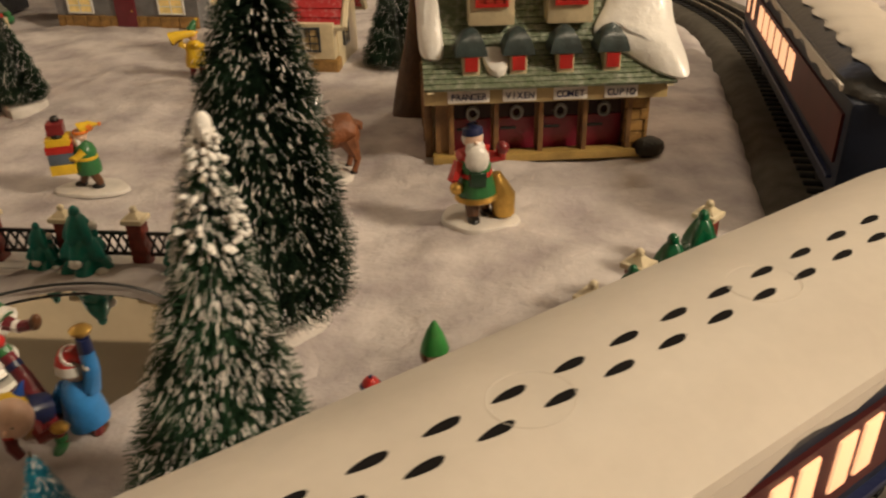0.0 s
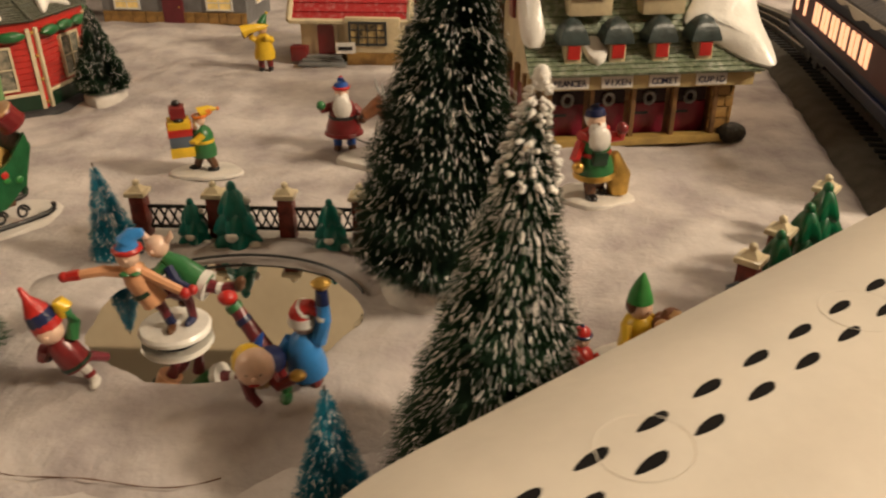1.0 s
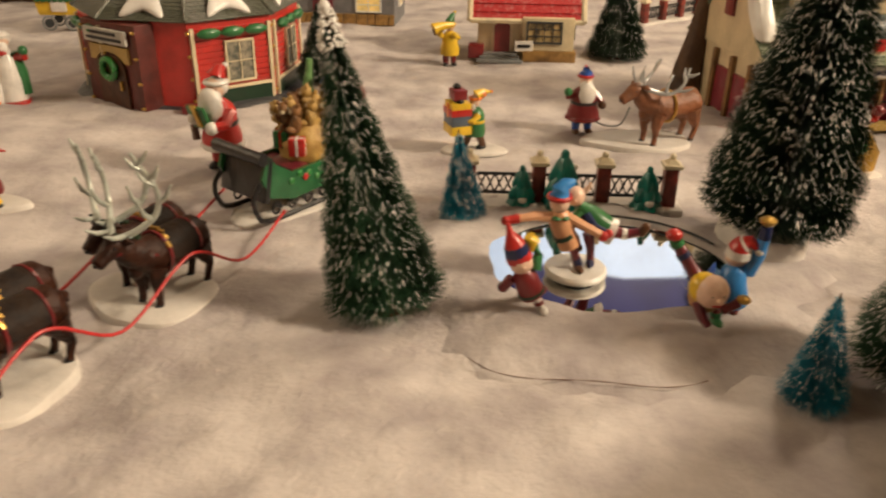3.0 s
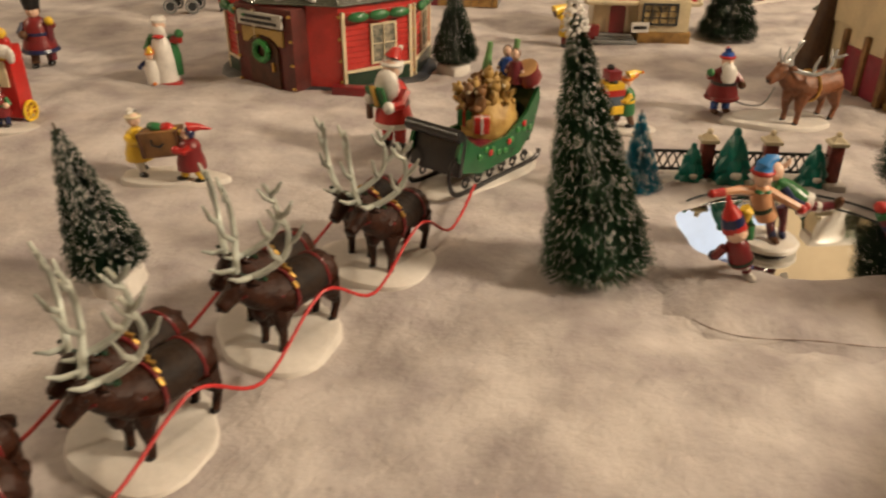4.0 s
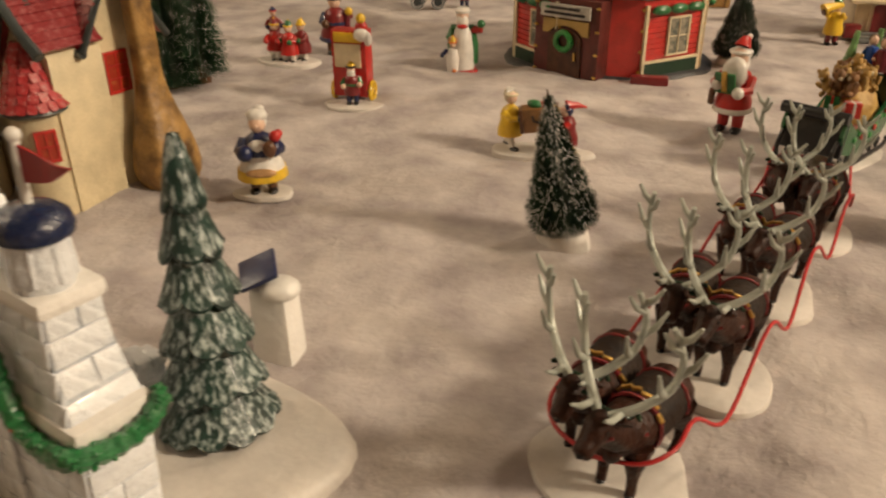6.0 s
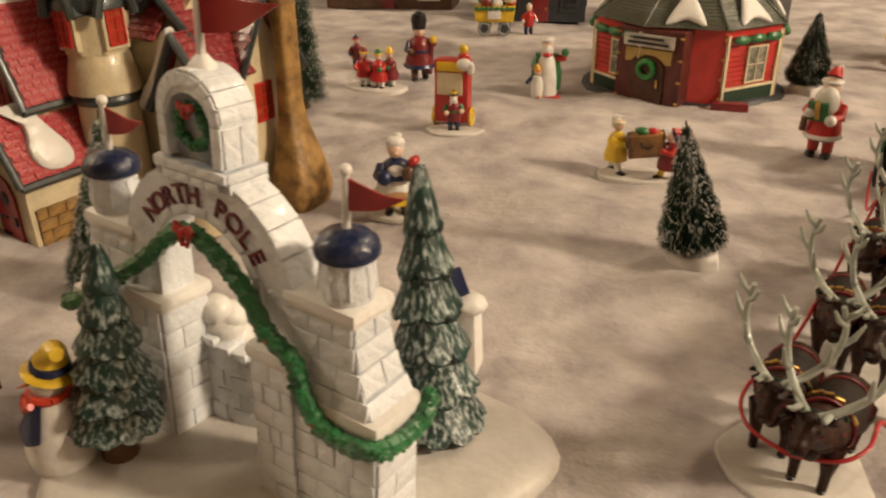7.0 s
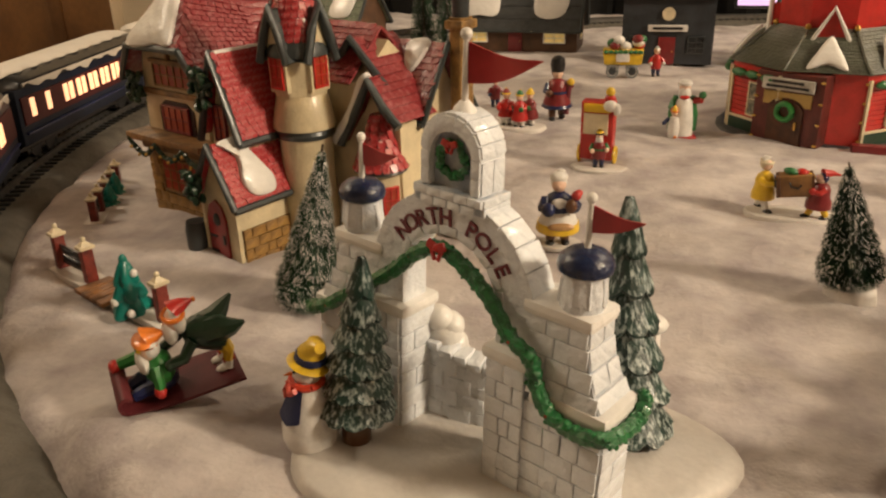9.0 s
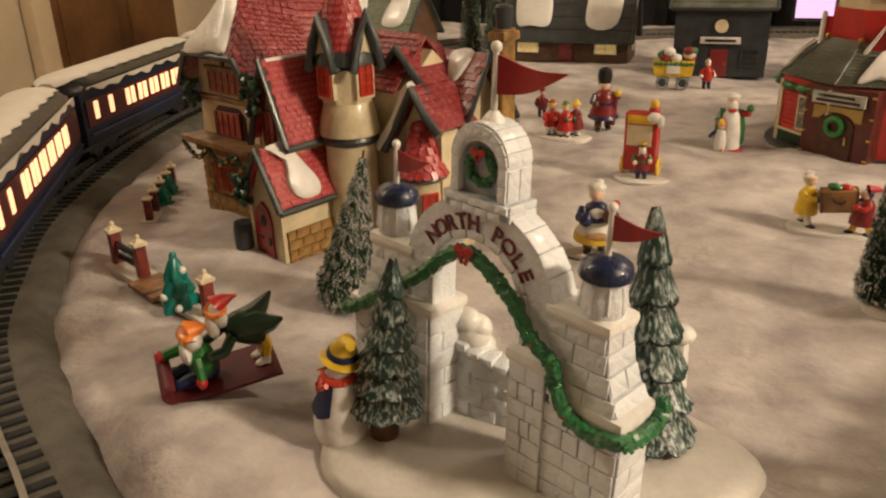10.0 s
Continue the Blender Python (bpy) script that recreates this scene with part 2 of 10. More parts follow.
def spline(points, per=8, closed=False):
    """A smooth line through the points."""
    pts = [Vector((*p, 0.0)) if len(p) == 2 else Vector(p) for p in points]
    n, out = len(pts), []
    for i in range(n if closed else n - 1):
        g = (lambda k: pts[k % n]) if closed else (lambda k: pts[min(max(k, 0), n - 1)])
        a, b, c, d = g(i - 1), g(i), g(i + 1), g(i + 2)
        for k in range(per):
            t = k / per
            out.append(0.5 * (2 * b + (c - a) * t + (2 * a - 5 * b + 4 * c - d) * t * t + (3 * b - a - 3 * c + d) * t ** 3))
    return out if closed else out + [pts[-1]]


# ---- the setting: room, table, batting, railway ----
LOOP = spline([(-0.12, 0.158), (-0.02, 0.206), (0.045, 0.246), (0.090, 0.286), (0.138, 0.329), (0.204, 0.393), (0.266, 0.464), (0.302, 0.552), (0.318, 0.660), (0.335, 0.800), (0.352, 0.960), (0.350, 1.130), (0.300, 1.330), (0.190, 1.560), (-0.060, 1.700), (-0.614, 1.630),
               (-1.052, 1.430), (-1.240, 1.210), (-1.300, 1.000), (-1.293, 0.830), (-1.272, 0.680), (-1.236, 0.545), (-1.186, 0.415), (-1.136, 0.311), (-1.073, 0.225), (-1.010, 0.150), (-0.957, 0.105),
               (-0.915, 0.075), (-0.872, 0.048), (-0.798, 0.006), (-0.697, -0.012), (-0.564, -0.004), (-0.327, 0.070)], 10, True)


def dist_loop(x, y):
    return min((x - p.x) ** 2 + (y - p.y) ** 2 for p in LOOP) ** 0.5


def inside_loop(x, y):
    c, n = False, len(LOOP)
    for i in range(n):
        a, b = LOOP[i], LOOP[(i + 1) % n]
        if (a.y > y) != (b.y > y) and x < (b.x - a.x) * (y - a.y) / (b.y - a.y) + a.x:
            c = not c
    return c


def batting():
    x0, x1, y0, y1, n, m = -1.40, 0.95, -0.55, 2.05, 335, 370
    xs, ys = np.linspace(x0, x1, n), np.linspace(y0, y1, m)
    lx, ly = np.array([p.x for p in LOOP]), np.array([p.y for p in LOOP])
    verts = []
    for y in ys:
        for x in xs:
            d = float(np.sqrt(((lx - x) ** 2 + (ly - y) ** 2).min()))
            z = ground_z(x, y)
            edge = min(1.0, max(0.0, (d - 0.048 - 0.006 * noise.noise((x * 30, y * 30, 2.0))) / 0.02))
            z = z * edge - 0.013 * (1 - edge) ** 2
            verts.append((x, y, z))
    faces = [(j * n + i, j * n + i + 1, (j + 1) * n + i + 1, (j + 1) * n + i) for j in range(m - 1) for i in range(n - 1)]
    me = bpy.data.meshes.new("ground")
    me.from_pydata(verts, [], faces)
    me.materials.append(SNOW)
    me.polygons.foreach_set("use_smooth", [True] * len(me.polygons))
    tagged(new("ground", me), "white fluffy cotton batting spread as snow on the table", "snow ground", kind="structure")


batting()


def ribbon(offsets, closed=True, line=LOOP):
    """A swept strip: offsets are (across, height) pairs."""
    bm = bmesh.new()
    n, rows = len(line), []
    for i, p in enumerate(line):
        d = (line[(i + 1) % n] - line[(i - 1) % n]).normalized()
        s = Vector((-d.y, d.x, 0))
        rows.append([bm.verts.new(p + s * a + Vector((0, 0, z))) for a, z in offsets])
    k = len(offsets)
    for i in range(n if closed else n - 1):
        a, b = rows[i], rows[(i + 1) % n]
        for j in range(k):
            bm.faces.new((a[j], b[j], b[(j + 1) % k], a[(j + 1) % k]))
    bmesh.ops.recalc_face_normals(bm, faces=bm.faces)
    return bm


track = thing("railway_track", Matrix(), "oval toy railway track with grey plastic roadbed and dull metal rails", "track", kind="structure")
part("roadbed", ribbon([(-0.058, -0.012), (-0.056, -0.006), (-0.044, 0.004), (0.044, 0.004), (0.056, -0.006), (0.058, -0.012)]), ROADBED, track)
for k, off in enumerate((-0.0158, 0.0, 0.0158)):
    part("rail", ribbon([(off - 0.0015, 0.004), (off - 0.0015, 0.0105), (off + 0.0015, 0.0105), (off + 0.0015, 0.004)]), RAIL, track)

SLEEPER = mesh_from("tie", box(bmesh.new(), (0, 0, 0), (0.0052, 0.060, 0.0022), bev=0.0004), [TIE])


def ties():
    """Sleepers all round; those beside the two places where the camera comes close are pieces of their own."""
    rest = bmesh.new()
    gap, count = 0.0, 0
    n = len(LOOP)
    for i in range(n):
        a, b = LOOP[i], LOOP[(i + 1) % n]
        ln = (b - a).length
        while gap < ln:
            p = a.lerp(b, gap / ln)
            m = pose(p.x, p.y, 0.0046, 0, 0, math.degrees(math.atan2(b.y - a.y, b.x - a.x)))
            if p.x < -0.95 and p.y < 0.9:
                ob = new("tie", SLEEPER)
                ob.parent = track
                ob.matrix_local = m
            else:
                vs = [rest.verts.new(m @ g.co) for g in SLEEPER.vertices]
                for f in SLEEPER.polygons:
                    rest.faces.new([vs[k] for k in f.vertices])
            gap += 0.0125
        gap -= ln
    part("ties", rest, TIE, track)["kind"] = "stuff"


ties()


def table_and_room():
    wood = mat("walnut_table", (0.16, 0.07, 0.03), 0.4, 0.25, 12.0, 0.0004, 60.0, second=(0.07, 0.03, 0.012))
    bm = box(bmesh.new(), (-0.21, 0.75, -0.045), (2.48, 2.75, 0.05), bev=0.006)
    t = thing("display_table", Matrix(), "large brown wooden table that carries the display", "table")
    part("tabletop", bm, wood, t)
    for x in (-1.38, 0.9):
        for y in (-0.5, 2.0):
            part("leg", box(bmesh.new(), (x, y, -0.41), (0.07, 0.07, 0.68), taper=1.1, bev=0.004), wood, t)
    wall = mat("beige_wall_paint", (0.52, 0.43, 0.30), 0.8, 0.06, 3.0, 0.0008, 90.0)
    # unseen south and east walls and the ceiling are darkened to limit bounce light
    dim = mat("low_bounce_brown", (0.17, 0.115, 0.07), 0.7, 0.15, 3.0, 0.0008, 60.0)
    ceil = mat("low_bounce_ceiling", (0.26, 0.23, 0.18), 0.9, 0.05, 2.0, 0.001, 120.0)
    oak = mat("oak_floor", (0.28, 0.15, 0.07), 0.35, 0.25, 6.0, 0.0005, 80.0, second=(0.16, 0.08, 0.035))
    part("floor", box(bmesh.new(), (-0.5, 0.6, -0.78), (5.6, 5.2, 0.06)), oak)
    part("ceiling", box(bmesh.new(), (-0.5, 0.6, 1.93), (5.6, 5.2, 0.06)), ceil)
    part("wall_north", box(bmesh.new(), (-0.5, 3.13, 0.575), (5.4, 0.1, 2.65)), wall)
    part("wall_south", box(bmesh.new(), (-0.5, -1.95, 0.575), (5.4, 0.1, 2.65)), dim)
    part("wall_west", box(bmesh.new(), (-3.25, 0.6, 0.575), (0.1, 5.2, 2.65)), wall)
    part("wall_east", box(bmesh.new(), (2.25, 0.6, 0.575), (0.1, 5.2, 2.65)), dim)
    for n, l, c in (("floor", "oak board floor of the room", "floor"), ("ceiling", "plain ceiling, darkened to keep bounce light low", "ceiling"), ("wall_north", "beige painted room wall", "wall"),
                    ("wall_south", "unseen room wall, dark brown to keep bounce light low", "wall"), ("wall_west", "beige painted room wall", "wall"), ("wall_east", "unseen room wall, dark brown to keep bounce light low", "wall")):
        tagged(bpy.data.objects[n], l, c, kind="structure")


table_and_room()


def room_things():
    globe = mat("glowing_globe", (1.0, 0.80, 0.55), 0.4, 0.02, 20.0, emit=3.0)
    for lx, ly, lz, lr, lw in LAMPS:
        # globe, rod and canopy are made up to carry the unseen light sources
        t = thing("pendant_lamp", pose(lx, ly, 1.9), "unseen warm globe lamp on a ceiling rod, placed for the light", "lamp", "pendant lamps")
        part("rod", rod(bmesh.new(), (0, 0, 0), (0, 0, lz - 1.9 + lr), 0.008), GOLD, t)
        part("canopy", lathe(bmesh.new(), [(0.06, 0.0), (0.055, -0.02), (0.01, -0.035)], 20), GOLD, t)
        gl = part("globe", ball(bmesh.new(), (0, 0, lz - 1.9), lr * 0.98, u=24, v=16), globe, t, "white glass globe, lit")
        gl.visible_shadow = False
    tv = thing("wall_picture", pose(0.27, 3.075, 1.53), "large wall screen showing pale and dark blue shapes", "screen")
    part("frame", box(bmesh.new(), (0, 0, 0), (1.28, 0.03, 0.74), bev=0.006), BLACK, tv)
    light = mat("pale_blue_screen", (0.42, 0.55, 0.80), 0.4, 0.10, 4.0, emit=0.55)
    dark = mat("navy_screen", (0.022, 0.026, 0.13), 0.4, 0.2, 6.0, emit=0.20)
    part("pale_field", plate(bmesh.new(), [(-0.62, -0.35), (0.62, -0.35), (0.62, -0.12), (0.25, -0.10), (-0.1, -0.16), (-0.40, 0.06), (-0.62, -0.02)], -0.022, -0.016), light, tv, "pale blue part of the picture")
    part("dark_field", plate(bmesh.new(), [(-0.62, -0.02), (-0.40, 0.06), (-0.1, -0.16), (0.25, -0.10), (0.62, -0.12), (0.62, 0.35), (-0.62, 0.35)], -0.021, -0.016), dark, tv, "dark navy part of the picture")
    mo = thing("glowing_screen", pose(-0.468, 1.499, 0.098, -6) @ Matrix.Scale(1.00, 4), "small screen glowing pale violet behind the shops", "screen")
    part("case", box(bmesh.new(), (0, 0, 0), (0.088, 0.010, 0.110), bev=0.003), BLACK, mo)
    part("display", box(bmesh.new(), (0, -0.0055, 0), (0.078, 0.003, 0.100)), mat("violet_screen", (0.78, 0.55, 0.92), 0.4, 0.05, 6.0, emit=0.7), mo, "pale violet display")
    oakd = mat("brown_oak_door", (0.17, 0.075, 0.022), 0.4, 0.25, 5.0, 0.0006, 60.0, second=(0.10, 0.04, 0.012))
    trim = mat("cream_trim", (0.62, 0.50, 0.34), 0.5, 0.06, 6.0)
    dr = thing("door_1", pose(-3.17, 2.70, 0.28), "closed brown oak door in a cream frame", "door", kind="structure")
    part("leaf", box(bmesh.new(), (0, 0, 0), (0.05, 0.82, 2.03), bev=0.004), oakd, dr)
    for y in (-0.455, 0.36):
        part("jamb", box(bmesh.new(), (0.012, y, 0.03), (0.06, 0.09, 2.10), bev=0.006), trim, dr, "cream door frame")
    part("lintel", box(bmesh.new(), (0.012, -0.047, 1.06), (0.06, 0.905, 0.09), bev=0.006), trim, dr, "cream door frame")
    part("handle", ball(bmesh.new(), (0.05, 0.30, -0.02), 0.03), GOLD, dr)
    for c in ((-0.21, 0.45), (0.17, 0.45), (-0.21, -0.5), (0.17, -0.5)):
        part("panel", box(bmesh.new(), (0.027, c[0], c[1]), (0.012, 0.30, 0.72), bev=0.005), oakd, dr)

    # added black sheet that hides the bright wall and keeps the background dark
    black = mat("darkening_black", (0.012, 0.011, 0.010), 0.9, 0.2, 30.0, 0.002, 60.0)
    xa, xb = -1.42, 0.25
    bm = bmesh.new()
    n = 110
    rows = [[bm.verts.new((xa + (xb - xa) * i / n, 1.70 + 0.012 * math.sin(i * 0.9) + 0.006 * math.sin(i * 2.3), z)) for z in (-0.02, 0.46)] for i in range(n + 1)]
    for a, b in zip(rows, rows[1:]):
        bm.faces.new((a[0], b[0], b[1], a[1]))
    bmesh.ops.solidify(bm, geom=bm.faces[:], thickness=0.004)
    tagged(part("backdrop_cloth", bm, black), "black folded sheet added behind the display to darken the background", "cloth", "backdrop cloths", "structure")


room_things()


# ---- train ----
def train_car(m, length, label, footprints=False):
    car = thing("train_car", m, label, "train car", "cars of the toy train")
    L, W = length / 2, 0.029
    bm = bmesh.new()
    box(bm, (0, 0, 0.0683), (length, 2 * W, 0.0683), bev=0.003)
    part("body", bm, CARBLUE, car)
    for s in (-1, 1):
        part("window_band", box(bmesh.new(), (0, s * (W + 0.0006), 0.0756), (length * 0.96, 0.0016, 0.0335)), mat("train_band_red", (0.075, 0.010, 0.010), 0.45, 0.12, 60.0, spec=0.3), car, "dark red band round the windows")
        for x in [s * (L * 0.92 - k) for k in (0.012, 0.042)] + [s * (L * 0.92 - 0.078 - 0.0285 * (k // 2) - 0.0118 * (k % 2)) for k in range(12) if 0.078 + 0.0285 * (k // 2) < length * 0.90]:
            part("window", box(bmesh.new(), (x, s * (W + 0.0012), 0.0775), (0.0082, 0.002, 0.0225), bev=0.0006), LITPANE, car, "window glowing with warm light")
        part("sill", box(bmesh.new(), (0, s * (W + 0.001), 0.0488), (length * 0.96, 0.003, 0.0022)), NAVY, car)
    # roof: black frame with a snow sheet that laps over it in waves
    prof = [(-W - 0.002, 0.10248), (-W - 0.0015, 0.11102), (-W * 0.72, 0.11895), (-W * 0.3, 0.12261), (W * 0.3, 0.12261), (W * 0.72, 0.11895), (W + 0.0015, 0.11102), (W + 0.002, 0.10248)]

    def shell(prof, x0, x1, wave, seed, thick):
        bm = bmesh.new()
        r = random.Random(seed)
        nx = 44
        rows = []
        for i in range(nx + 1):
            x = x0 + (x1 - x0) * i / nx
            endk = 0.42 + 0.58 * (1 - (1 - min(1.0, min(i, nx - i) / 5)) ** 2) ** 0.5
            ys = []
            for j, (y, z) in enumerate(prof):
                k = 1.0
                if wave and j in (0, len(prof) - 1):
                    k = 1.0 - wave * (0.5 + 0.5 * math.sin(i * 1.55 + r.random() * 0.8 + seed))
                ys.append(bm.verts.new((x, y * k * endk, z + thick - (1 - endk) * 0.012)))
            rows.append(ys)
        for a, b in zip(rows, rows[1:]):
            for j in range(len(prof) - 1):
                bm.faces.new((a[j], b[j], b[j + 1], a[j + 1]))
        for row in (rows[0], rows[-1]):
            lo = [bm.verts.new((v.co.x, v.co.y, 0.10126)) for v in row]
            for j in range(len(row) - 1):
                bm.faces.new((row[j], row[j + 1], lo[j + 1], lo[j]))
        bmesh.ops.recalc_face_normals(bm, faces=bm.faces)
        return bm

    inset = 0.012 if footprints else -0.003
    part("roof", shell(prof, inset - L, L - inset, 0, 1, -0.001 if footprints else 0.0), BLACK, car, "black roof edge")
    snowprof = [(-W * 0.80, 0.1179), (-W * 0.66, 0.1196), (-W * 0.3, 0.12261), (W * 0.3, 0.12261), (W * 0.66, 0.1196), (W * 0.80, 0.1179)]
    if footprints:
        snowprof = [(-W - 0.0035, 0.1085), (-W - 0.0030, 0.1120)] + [(y * 1.04, z + 0.0004) for y, z in snowprof[1:-1]] + [(W + 0.0030, 0.1120), (W + 0.0035, 0.1085)]
    part("roof_snow", shell(snowprof, -L - 0.004, L + 0.004, 0.0 if footprints else 0.16, 3, 0.0016), mat("cream_plastic_snow", (0.56, 0.51, 0.44), 0.5, 0.04, 30.0, 0.0003, 90.0), car, "cream plastic snow on the roof")
    for s in (-1,) if footprints else (-1, 1):
        bm = bmesh.new()
        r = random.Random(7 + s)
        top = [(x / 60 * 1.84 * L - 0.92 * L, 0.1085) for x in range(61)]
        low = [(x, 0.1030 + 0.0024 * math.sin(i * 0.83) + 0.0022 * math.sin(i * 0.37 + 1) + r.uniform(-0.0006, 0.0006)) for i, (x, z) in enumerate(top)]
        plate(bm, low + top[::-1], s * (W + 0.0022) - 0.0007, s * (W + 0.0022) + 0.0007)
        part("eave_snow", bm, mat("cream_plastic_snow", (0.72, 0.62, 0.50)), car, "wavy snow along the eave")
    if footprints:
        for i in range(int(2 * L * 0.93 / 0.0180)):
            x = -L * 0.93 + i * 0.0180
            for s in (-1, 1):
                o = [(x - s * 0.0042 + 0.0050 * math.cos(a) * (1.0 + 0.12 * math.sin(2 * a)), s * 0.0036 + 0.0013 * math.sin(a) * (1.0 + 0.35 * math.cos(a))) for a in (k * math.pi / 6 for k in range(12))]
                part("footprint", prism(bmesh.new(), o, 0.12395, 0.12470), MATTEBLACK, car, "black footprint mark")
        for x in (-L * 0.62, -L * 0.2, L * 0.22, L * 0.64):
            bm = bmesh.new()
            tube(bm, [(x + 0.0105 * math.cos(a), 0.0088 * math.sin(a), 0.12430) for a in (k * math.pi / 10 for k in range(21))], 0.0005, 5)
            part("ring", bm, mat("cream_plastic_snow", (0.72, 0.62, 0.50)), car, "moulded ring in the roof")
    for s in (-1, 1):
        bk = part("bogie", box(bmesh.new(), (s * L * 0.68, 0, 0.0215), (length * 0.2, 0.036, 0.010), bev=0.002), BLACK, car)
        for dx in (-0.014, 0.014):
            for w in (-1, 1):
                part("wheel", rod(bmesh.new(), (s * L * 0.68 + dx, w * 0.0150, 0.0195), (s * L * 0.68 + dx, w * 0.0185, 0.0195), 0.009, 0.009, seg=16), mat("dark_wheel", (0.06, 0.06, 0.06), 0.35, 0.1, 60.0, metal=0.7), bk)
        part("coupler", box(bmesh.new(), (s * (L + 0.008), 0, 0.021), (0.018, 0.006, 0.006), bev=0.001), BLACK, car)
    part("underframe", box(bmesh.new(), (0, 0, 0.0275), (length * 0.98, 0.040, 0.006), bev=0.001), BLACK, car)
    return car


def chord(ax, ay, bx, by):
    """The pose of a car between two points of the track, and its length."""
    a, b = Vector((ax, ay, 0)), Vector((bx, by, 0))
    return pose((ax + bx) / 2, (ay + by) / 2, 0.0, 0, 0, math.degrees(math.atan2(by - ay, bx - ax))), (b - a).length


m_, l_ = chord(-0.012, 0.203, 0.288, 0.455)
train_car(m_ @ Matrix.Diagonal((1, 1.08, 0.80, 1)), l_, "toy passenger car with a cream snow roof and black footprints", True)
for ax, ay, bx, by in ((0.303, 0.566, 0.349, 0.955), (-1.035, 0.172, -1.205, 0.425), (-1.222, 0.455, -1.292, 0.745), (-1.297, 0.780, -1.302, 1.075)):
    m_, l_ = chord(ax, ay, bx, by)
    train_car(m_ @ Matrix.Diagonal((1, 1.06, 0.80, 1)), l_, "dark blue toy passenger car with glowing windows and snowy roof")


# ---- bottle brush trees ----
def brush_tree(m, h, r, label, needles=4200, flecks=800, green=None, base="lump", group="bottle brush trees", seed=1, cap=0.0, thick=0.0006, bulge=1.0, droop=0.14, side=0.95, low=0.05, foot=0.93):
    tree = thing("bottle_brush_tree", m, label, "model tree", group)
    rg = np.random.default_rng(seed)
    if base == "lump":
        low, foot = max(low, 0.12), min(foot, 0.78)
    z0 = h * low
    part("trunk", rod(bmesh.new(), (0, 0, 0), (0, 0, h * 0.97), h * 0.014, h * 0.006), mat("twisted_wire", (0.09, 0.06, 0.03), 0.5, 0.2, 90.0, metal=0.3), tree)

    def bristles(n, lo, hi, w, seed2, tip0=0.0, spread=1.0):
        q = np.random.default_rng(seed2)
        u = 1 - np.sqrt(1 - q.random(n) * 0.995)
        u = u ** 0.9
        lim = (r * (1 - u) ** side * bulge * (0.95 + 0.05 * np.sin(u * 41 + q.random() * 6)) + r * 0.05) * np.minimum(1.0, foot + 3.2 * u)
        a = q.random(n) * 2 * np.pi
        a += 0.25 * np.sin(u * 60)
        ln = lim * (lo + (hi - lo) * q.random(n))
        zb = z0 + u * (h - z0) * 0.985
        d = np.stack([np.cos(a), np.sin(a), droop * (q.random(n) * 0.9 - 0.15) + 0.25 * u], 1)
        d /= np.linalg.norm(d, axis=1)[:, None]
        s = np.stack([-np.sin(a), np.cos(a), 0 * a], 1)
        t = np.cross(d, s)
        p0 = np.stack([0 * a, 0 * a, zb], 1) + d * (ln * tip0)[:, None]
        p1 = np.stack([0 * a, 0 * a, zb], 1) + d * ln[:, None] + np.stack([0 * a, 0 * a, -0.1 * ln], 1)
        return p0, p1, s, t, q

    def spikes(name, p0, p1, s, t, w, material, taper=0.25, label=""):
        n = len(p0)
        w = np.broadcast_to(np.asarray(w, float), (n,))[:, None]
        offs = [(1.0, 0.0), (-0.5, 0.87), (-0.5, -0.87)]
        V = np.concatenate([p0 + w * (a * s + b * t) for a, b in offs] + [p1 + taper * w * (a * s + b * t) for a, b in offs])
        i = np.arange(n)
        F = []
        for k in range(3):
            k2 = (k + 1) % 3
            F.append(np.stack([i + k * n, i + k2 * n, i + (3 + k2) * n, i + (3 + k) * n], 1))
        F = np.concatenate(F)
        caps = np.stack([i + 3 * n, i + 4 * n, i + 5 * n], 1)
        me = bpy.data.meshes.new(name)
        me.from_pydata(V.tolist(), [], F.tolist() + caps.tolist())
        me.materials.append(material)
        ob = new(name, me)
        ob.parent = tree
        ob["kind"] = "stuff"
        if label:
            ob["label"] = label
        return ob

    p0, p1, s, t, q = bristles(int(needles * 3.4), 0.78, 1.02, thick, seed + 11)
    spikes("crown", p0, p1, s, t, thick * 0.42, green or FIR)
    if flecks:
        p0, p1, s, t, q = bristles(int(flecks * 5.2), 0.80, 1.03, thick, seed + 23, 0.92)
        keep = (0.6 * np.sin(p1[:, 2] * 420 + np.arctan2(p1[:, 1], p1[:, 0]) * 3) + 0.7 * np.sin(p1[:, 0] * 510 + 1) * np.sin(p1[:, 1] * 470 + p1[:, 2] * 150) + q.random(len(p0)) * 2.5 + 0.9 * (p1[:, 2] / h - 0.5)) > 1.05
        k2 = q.random(len(p0))
        dd = (p1 - p0) / np.linalg.norm(p1 - p0, axis=1)[:, None]
        p0 = p1 - dd * (thick * (1.5 + 2.4 * q.random(len(p0))))[:, None]
        spikes("snow_flock", p0[keep], p1[keep], s[keep], t[keep], thick * (0.20 + 0.36 * k2[keep] ** 4), FLOCK, 0.6, "white snow on the bristle tips")
    if cap:
        bm = bmesh.new()
        r_ = random.Random(seed)
        for i in range(120):
            zz = h * (1.0 - cap * r_.random() ** 0.8)
            rr = r * (1 - zz / h) ** 0.8 * 0.85 + 0.001
            aa = r_.random() * 6.28
            ball(bm, (rr * math.cos(aa), rr * math.sin(aa), zz), (h * 0.011 * r_.uniform(0.4, 1.1), h * 0.006, h * 0.005), rot=(r_.random() * 40, r_.random() * 40, math.degrees(aa)), u=7, v=5)
